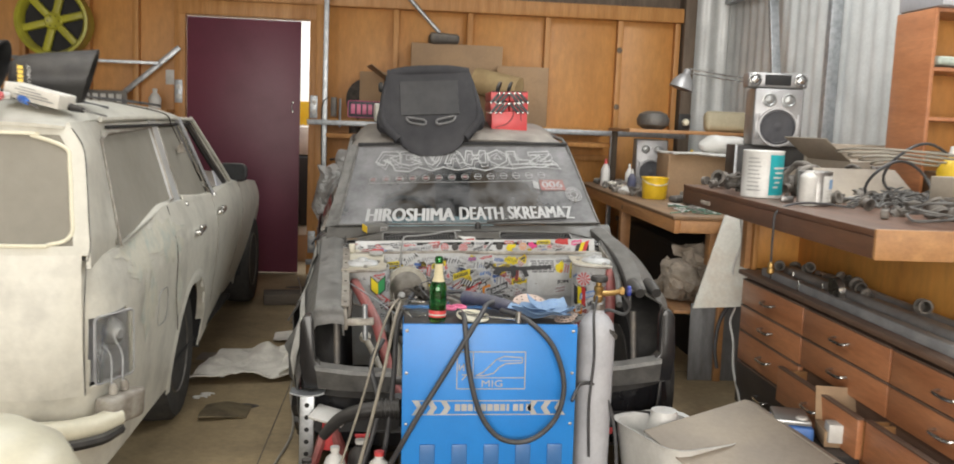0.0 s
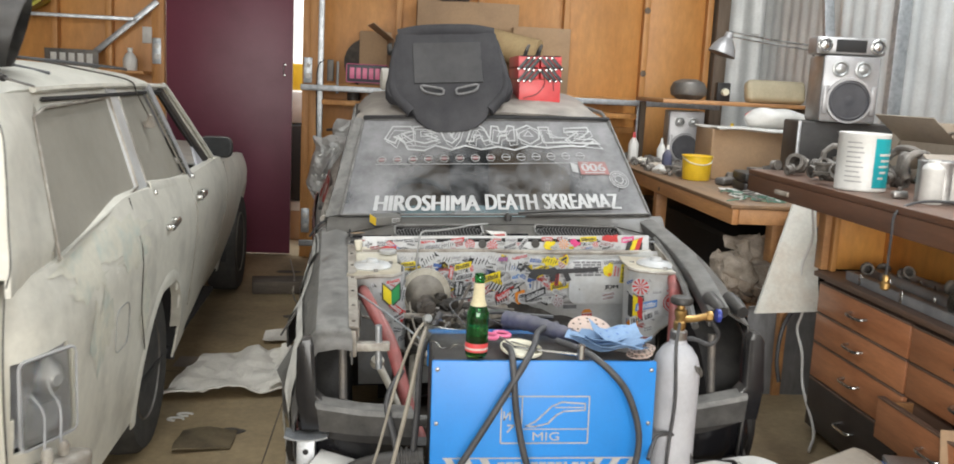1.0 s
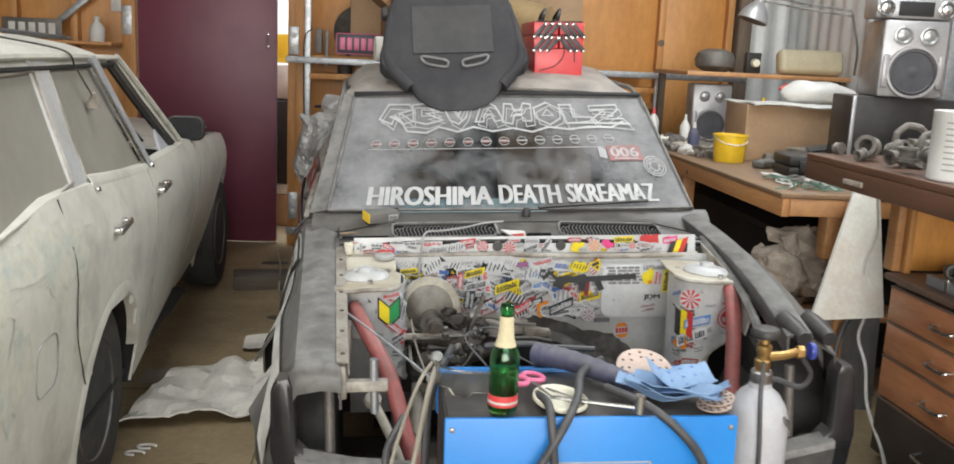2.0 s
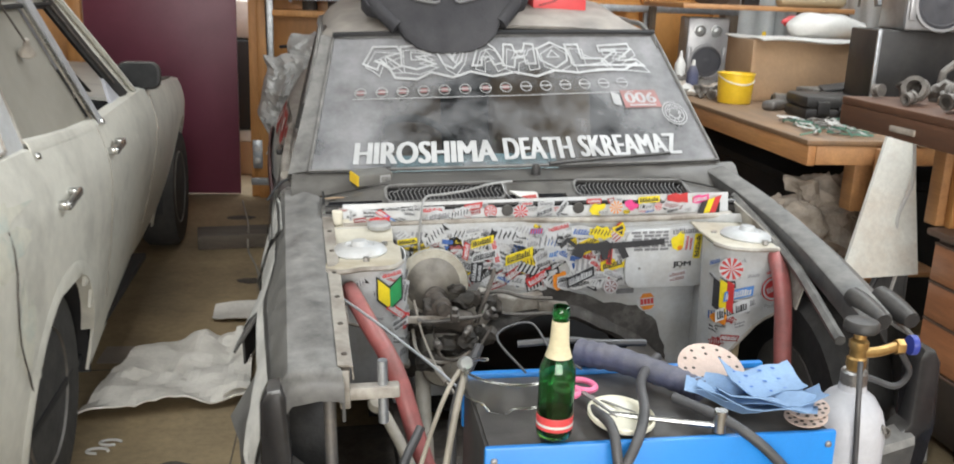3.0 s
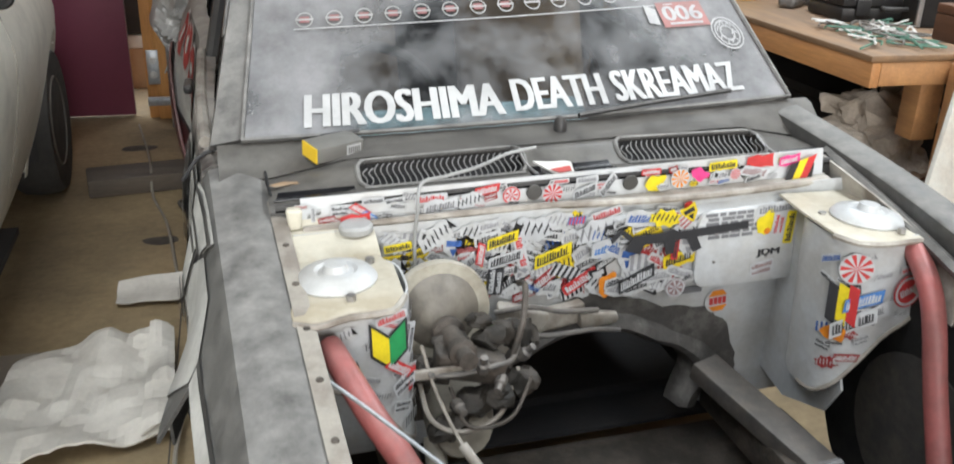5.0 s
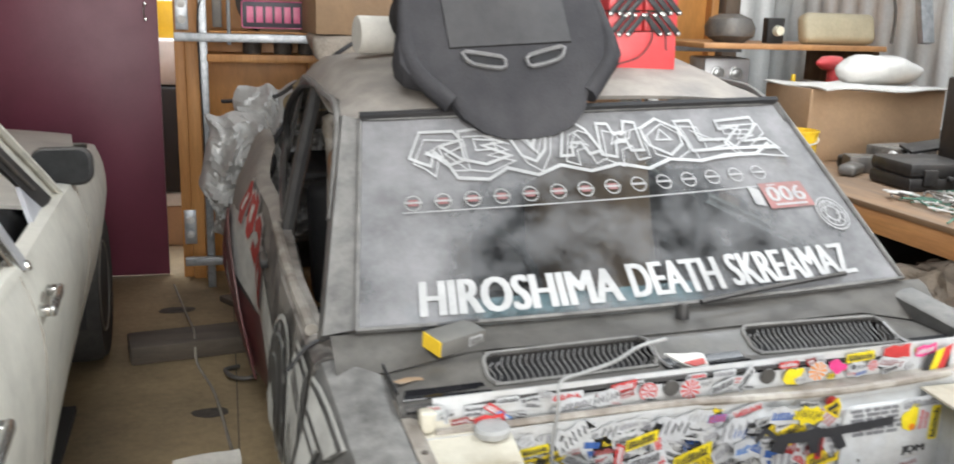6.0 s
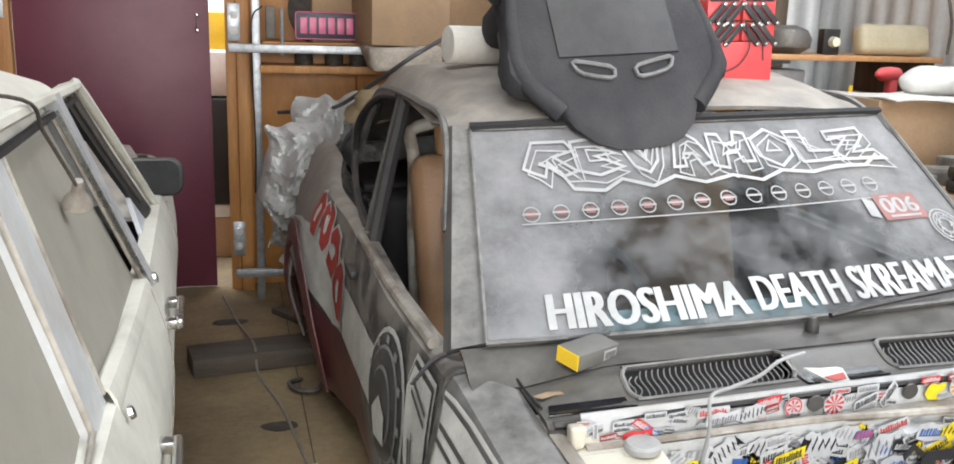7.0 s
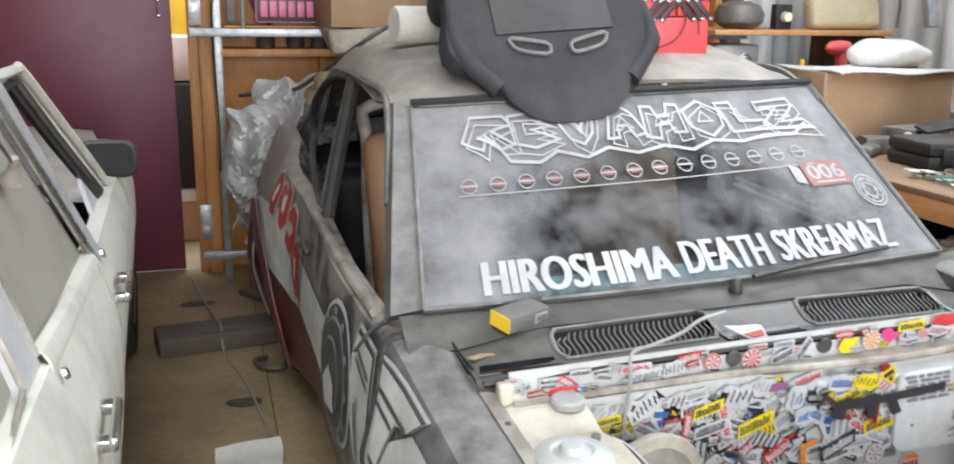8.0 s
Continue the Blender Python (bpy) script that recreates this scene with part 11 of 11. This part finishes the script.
carton(-0.80, -0.42, 7.40, 7.75, 1.2855, 1.60, M["cardboard"], "worn cardboard box on the rack", 8, True)
carton(-0.62, 0.10, 7.72, 7.96, 1.2855, 1.90, M["cardboard"], "tall brown cardboard box against the wall", 0)
carton(0.06, 0.46, 7.55, 7.9, 1.2855, 1.74, M["cardboard"], "brown cardboard box with a creased side", -5)
carton(-1.02, -0.80, 7.72, 7.95, 1.2855, 1.66, M["cardboard"], "narrow brown cardboard box on the rack", 3)
tubec = part("card_tube", cyl(B(), (-0.12, 7.55, 1.62), (0.20, 7.40, 1.55), 0.10, 0.10, 24), mat("kraft_paper", (0.52, 0.38, 0.20), 0.8, 0, (0.44, 0.31, 0.16), scale=5, var=0.2, bump=0.1))
tagged(tubec, "roll of brown kraft paper on the boxes", "paper roll")
pipe = part("stay_pipe", cyl(B(), (-0.95, 7.75, 2.55), (-0.40, 7.80, 1.99), 0.016, seg=12), M["galv"])
tagged(pipe, "galvanised stay pipe down to the boxes", "pipe")
dbag = part("dark_bag", crumple(box(B(), -0.48, -0.24, 7.68, 7.9, 1.90, 1.98, 0.03, None, 4), 0.02, 12), M["iron"])
tagged(dbag, "dark cloth bag on the tall box", "bag")
rag2 = part("shelf_cloth", crumple(box(B(), -0.80, -0.45, 7.3, 7.55, 1.18, 1.28, 0.03, None, 4), 0.03, 11), M["rag"])
tagged(rag2, "dusty rags below the boxes", "rags")

# silver tarpaulin heaped behind the coupe
tarp = thing("tarpaulin", "crumpled silver tarpaulin heaped behind the coupe", "tarpaulin")
for lobe, (x0, x1, z0, z1, y0, seed) in enumerate(((-1.27, -0.90, 0.42, 0.95, 6.92, 0.0), (-1.13, -0.72, 0.66, 1.06, 7.02, 5.0), (-1.05, -0.72, 0.40, 0.84, 6.86, 9.0), (-1.22, -0.92, 0.34, 0.66, 6.96, 13.0))):
    rows = []
    for i in range(46):
        u = i / 45
        r = []
        for j in range(46):
            v = j / 45
            bulge = math.sin(math.pi * u) ** 0.7 * math.sin(math.pi * v) ** 0.7
            q = V(u * 2.2 + seed, v * 2.6, lobe * 1.7)
            ridge = (1 - abs(noise.noise(q * 1.9))) ** 4 * 0.10 + (1 - abs(noise.noise(q * 4.6 + V(3, 1, 2)))) ** 4 * 0.05 + 0.02 * noise.noise(q * 7)
            wob = 0.05 * noise.noise(V(u * 3 + seed, v * 3, 7))
            r.append(V(x0 + (x1 - x0) * u + wob + 0.04 * noise.noise(V(v * 4, seed, u)), y0 + 0.20 - 0.20 * bulge - 1.0 * ridge * (0.3 + bulge), z0 + (z1 - z0) * v + wob * 0.6 + 0.05 * noise.noise(V(u * 4, v, seed + 3))))
        rows.append(r)
    part("fold", sheet(rows, 0.004), M["silver"], tarp, smooth=28)
hat = part("foam_hat", crumple(lathe(B(), [(0.12, 0), (0.115, 0.01), (0.07, 0.03), (0.06, 0.08), (0.03, 0.10), (0.001, 0.10)], 20, pose(-0.84, 6.90, 1.03, 20, -12, 0)), 0.01, 14), M["foam"])
tagged(hat, "dirty yellow foam pad on the tarpaulin", "foam pad")
for k, pts in enumerate(([(-1.20, 7.35, 0.98), (-1.0, 7.1, 1.02), (-0.9, 6.9, 1.10), (-0.72, 6.75, 1.25), (-0.55, 6.9, 1.33)], [(-1.05, 6.75, 0.72), (-1.02, 6.72, 0.85), (-0.95, 6.66, 0.98), (-0.88, 6.58, 1.05), (-0.85, 6.6, 1.1)], [(-1.1, 7.0, 0.86), (-1.0, 6.85, 0.80), (-1.04, 6.7, 0.70)])):
    c = part("black_cable", tubem(pts, 0.009, 8), M["hose"])
    tagged(c, "black cable trailing over the tarpaulin", "cable", "cables on the tarpaulin")

# things on the wall over the wagon
wheel = thing("alloy_wheel", "lime yellow six-spoke alloy wheel hung on the wall", "wheel", pose(-3.34, 7.80, 1.935, 90, 0, 0))
part("rim", lathe(B(), [(0.225, -0.10), (0.255, -0.10), (0.262, 0.09), (0.27, 0.10), (0.25, 0.105), (0.235, 0.09), (0.225, 0.0), (0.225, -0.10)], 40), M["lime"], wheel)
part("dish", lathe(B(), [(0.235, -0.02), (0.235, 0.0), (0.001, 0.0), (0.001, -0.02)], 32), M["dark"], wheel)
part("hub", lathe(B(), [(0.001, 0.02), (0.065, 0.02), (0.07, 0.05), (0.055, 0.065), (0.035, 0.055), (0.001, 0.055)], 24), M["lime"], wheel)
for i in range(6):
    part("spoke", box(B(), 0.05, 0.24, -0.028, 0.028, 0.01, 0.055, 0.012, pose(0, 0, 0, 0, 0, 60 * i + 15), 3), M["lime"], wheel)
    part("nut_hole", lathe(B(), [(0.009, 0.058), (0.001, 0.0605)], 10, pose(0.045 * math.cos(i * 1.047), 0.045 * math.sin(i * 1.047), 0.0)), M["dark"], wheel)
part("hook", cyl(B(), (0, 0.03, -0.20), (0, 0.03, -0.02), 0.012, seg=10), M["steel"], wheel)
sw = thing("light_switch", "white plastic light switch on the wall", "light switch", pose(-2.53, 7.998, 1.56))
part("plate", boxm(-0.035, 0.035, -0.010, 0.0, -0.058, 0.058, 0.003), M["white"], sw)
part("rocker", boxm(-0.010, 0.010, -0.015, -0.0105, -0.018, 0.018, 0.002), M["white"], sw)
bra = part("shelf_bracket", box(B(), -0.29, 0.29, -0.012, 0.012, -0.02, 0.02, 0.003, pose(-2.65, 7.88, 1.60, 0, -41, 0)), M["galv"])
tagged(bra, "galvanised diagonal shelf bracket", "bracket")
ledge = thing("wall_ledge", "narrow clear shelf on the wall over the wagon", "shelf")
part("ledge_board", boxm(-3.9, -2.48, 7.68, 7.92, 1.285, 1.305, 0.003), M["stud"], ledge)
part("ledge_rail", boxm(-3.9, -2.55, 7.70, 7.715, 1.640, 1.665, 0.003), M["galv"], ledge)
part("ledge_rail", boxm(-3.9, -2.55, 7.90, 7.912, 1.66, 1.672, 0.002), M["galv"], ledge)
jug = thing("white_bottle", "white plastic bottle with a handle on the ledge", "bottle", pose(-2.60, 7.80, 1.3055))
part("bottle_body", lathe(B(), [(0.001, 0), (0.045, 0), (0.047, 0.01), (0.047, 0.08), (0.03, 0.11), (0.016, 0.125), (0.016, 0.135), (0.001, 0.135)], 20), M["white"], jug)
part("cap", cyl(B(), (0, 0, 0.135), (0, 0, 0.155), 0.018, seg=14), M["white"], jug)
npl = thing("old_plate", "old grey number plate on the ledge", "number plate", pose(-2.98, 7.76, 1.37))
part("plate_sheet", boxm(-0.18, 0.18, 0, 0.004, -0.062, 0.062, 0.002), M["iron"], npl)
for i in range(5):
    part("character_bar", boxm(-0.14 + 0.06 * i, -0.10 + 0.06 * i, -0.002, 0.0, -0.035, 0.035, 0.001), M["decal_white"], npl)

# ---- floor between the cars ----
pl = part("floor_plank", box(B(), -0.31, 0.31, -0.10, 0.10, 0.0, 0.075, 0.008, pose(-1.29, 6.80, 0.001, 0, 0, 9)), M["plank"])
tagged(pl, "thick grey timber plank lying on the floor", "plank")
pl2 = part("floor_batten", box(B(), -0.22, 0.22, -0.035, 0.035, 0.0, 0.03, 0.004, pose(-1.10, 7.28, 0.001, 0, 0, -58)), M["plank"])
tagged(pl2, "narrow grey batten on the floor by the wall", "batten")
rows = []
random.seed(2)
for i in range(26):
    u = i / 25
    r = []
    for j in range(16):
        v = j / 15
        x = -1.66 + 0.50 * u + 0.10 * v * (1 - 2 * u) * 0.6 + 0.03 * v
        y = 4.73 + 0.10 * u + 0.56 * v - 0.10 * abs(u - 0.5) * v
        z = 0.012 + 0.055 * abs(noise.noise(V(x * 6, y * 6, 1.3))) + 0.03 * (1 - abs(noise.noise(V(x * 4 + 3, y * 3, 8.0)))) ** 6 + 0.020 * abs(noise.noise(V(x * 15, y * 11, 4.3))) + 0.05 * max(0, (v - 0.75)) * max(0, 1 - abs(u - 0.55) * 4) * 3 + 0.02 * max(0, 0.3 - v)
        r.append(V(x, y, z))
    rows.append(r)
pap = thing("paper_sack", "flattened off-white paper sack on the floor", "paper sack")
part("sack_body", sheet(rows, 0.006), M["paper"], pap, smooth=12)
n_r, n_c = len(rows), len(rows[0])
part("folded_mouth", sheet([[rows[i][j] + V(0, 0, 0.012 + 0.010 * math.sin(math.pi * (i - n_r + 5) / 4)) for j in range(n_c)] for i in range(n_r - 5, n_r)], 0.003), M["paper"], pap, "mouth of the sack folded over", smooth=12)
p2 = part("paper_sheet", crumple(sheet([[V(-1.72 + 0.24 * i / 8, 5.20 + 0.16 * j / 6, 0.006) for i in range(9)] for j in range(7)], 0.002), 0.004, 8), M["cardboard_grey"])
tagged(p2, "pale paper offcut on the floor", "paper")
p3 = part("paper_scrap", crumple(sheet([[V(-1.38 + 0.20 * i / 8, 5.60 + 0.16 * j / 6, 0.022 + 0.03 * (i / 8) * (j / 6)) for i in range(9)] for j in range(7)], 0.003), 0.018, 9), M["paper"])
tagged(p3, "crumpled white paper by the coupe", "paper")
p4 = part("fallen_card", crumple(sheet([[V(-1.50 + 0.19 * i / 8, 4.22 + 0.18 * j / 6 + 0.05 * i / 8, 0.016 + 0.01 * math.sin(i * 0.5)) for i in range(9)] for j in range(7)], 0.006), 0.012, 9), mat("old_leather_card", (0.15, 0.115, 0.065), 0.7, 0, (0.09, 0.07, 0.04), scale=12, var=0.3, bump=0.2))
tagged(p4, "curled piece of brown leather card on the floor", "card")
lead = part("floor_cable", tubem([(-0.98, 2.4, 0.008), (-1.05, 3.0, 0.008), (-1.12, 3.55, 0.008), (-1.09, 4.1, 0.008), (-1.16, 4.65, 0.04), (-1.13, 5.2, 0.03), (-1.20, 5.8, 0.008), (-1.26, 6.3, 0.008), (-1.33, 6.62, 0.01), (-1.34, 6.75, 0.082), (-1.36, 6.95, 0.06), (-1.40, 7.3, 0.008), (-1.47, 7.75, 0.008)], 0.0055, 8), M["hose_tan"])
tagged(lead, "thin beige cable trailing along the floor", "cable")
cl = part("floor_hook", tubem([(-1.17, 6.55, 0.012), (-1.22, 6.50, 0.02), (-1.19, 6.42, 0.02), (-1.13, 6.40, 0.02), (-1.10, 6.44, 0.03)], 0.009, 8), M["iron"])
tagged(cl, "rusty iron hook on the floor", "hook")
for k, (x, y, a) in enumerate(((-1.535, 4.60, 20), (-1.56, 4.55, -10))):
    w = part("wire_scrap", tubem([V(x + 0.03 * math.cos(radians(q + a)), y + 0.016 * math.sin(radians(q + a)), 0.006) for q in range(0, 320, 40)], 0.0045, 6, 3), M["white"])
    tagged(w, "twist of white wire on the floor", "wire", "wire twists")
leaf = lambda x, y, s, m, lab: tagged(part("oil_stain", slab(B(), [(x + s * (1 + 0.3 * noise.noise(V(x * 9 + math.cos(t), math.sin(t), y))) * math.cos(t) * 1.6, y + s * (1 + 0.4 * noise.noise(V(math.sin(t), y * 7, math.cos(t)))) * math.sin(t)) for t in [2 * math.pi * k / 20 for k in range(20)]], 0.0012, pose(0, 0, 0.0)), m), lab, "stain")
leaf(-1.27, 6.15, 0.04, M["grime"], "small oil stain on the floor")
leaf(-1.33, 4.45, 0.03, M["grime"], "dark oil spot on the floor")
leaf(-1.44, 7.35, 0.05, M["grime"], "dark stain near the doorway")

# cream rounded cowling close by, and what shows through the doorway
cow = thing("scooter_cowl", "cream rounded enamel cowling with an amber lamp", "cowling", pose(-1.47, 2.16, 0.0))
part("shell", lathe(B(), [(0.10, 0.0), (0.16, 0.05), (0.205, 0.25), (0.21, 0.42), (0.195, 0.55), (0.15, 0.645), (0.08, 0.69), (0.001, 0.70)], 36), M["cream"], cow)
part("lamp_bezel", lathe(B(), [(0.050, 0), (0.055, 0.01), (0.045, 0.018), (0.04, 0.01)], 24, pose(0.135, -0.115, 0.565, 60, 0, 50)), M["chrome"], cow)
part("lamp_lens", lathe(B(), [(0.042, 0.008), (0.03, 0.02), (0.001, 0.026)], 24, pose(0.135, -0.115, 0.565, 60, 0, 50)), M["maroon"], cow, "dark amber lamp lens")
for x, z0, z1, m, lab in ((-1.52, 0.95, 1.20, "white", "white bottle seen through the doorway"), (-1.50, 0.0, 0.24, "cardboard", "brown carton outside the doorway"), (-1.52, 0.24, 0.32, "white", "white box outside the doorway")):
    q = part("doorway_box", boxm(x - 0.14, x + 0.14, 8.6, 8.9, z0, z1, 0.01), M[m])
    tagged(q, lab, "box", "boxes beyond the doorway")
dk = part("dark_bin", boxm(-1.70, -1.30, 8.55, 8.95, 0.33, 0.94, 0.02), M["dark"])
tagged(dk, "dark plastic bin outside the doorway", "bin")
yb = part("yellow_sign", boxm(-1.62, -1.40, 8.7, 8.72, 1.21, 1.42, 0.004), M["yellow"])
tagged(yb, "yellow board outside the doorway", "board")
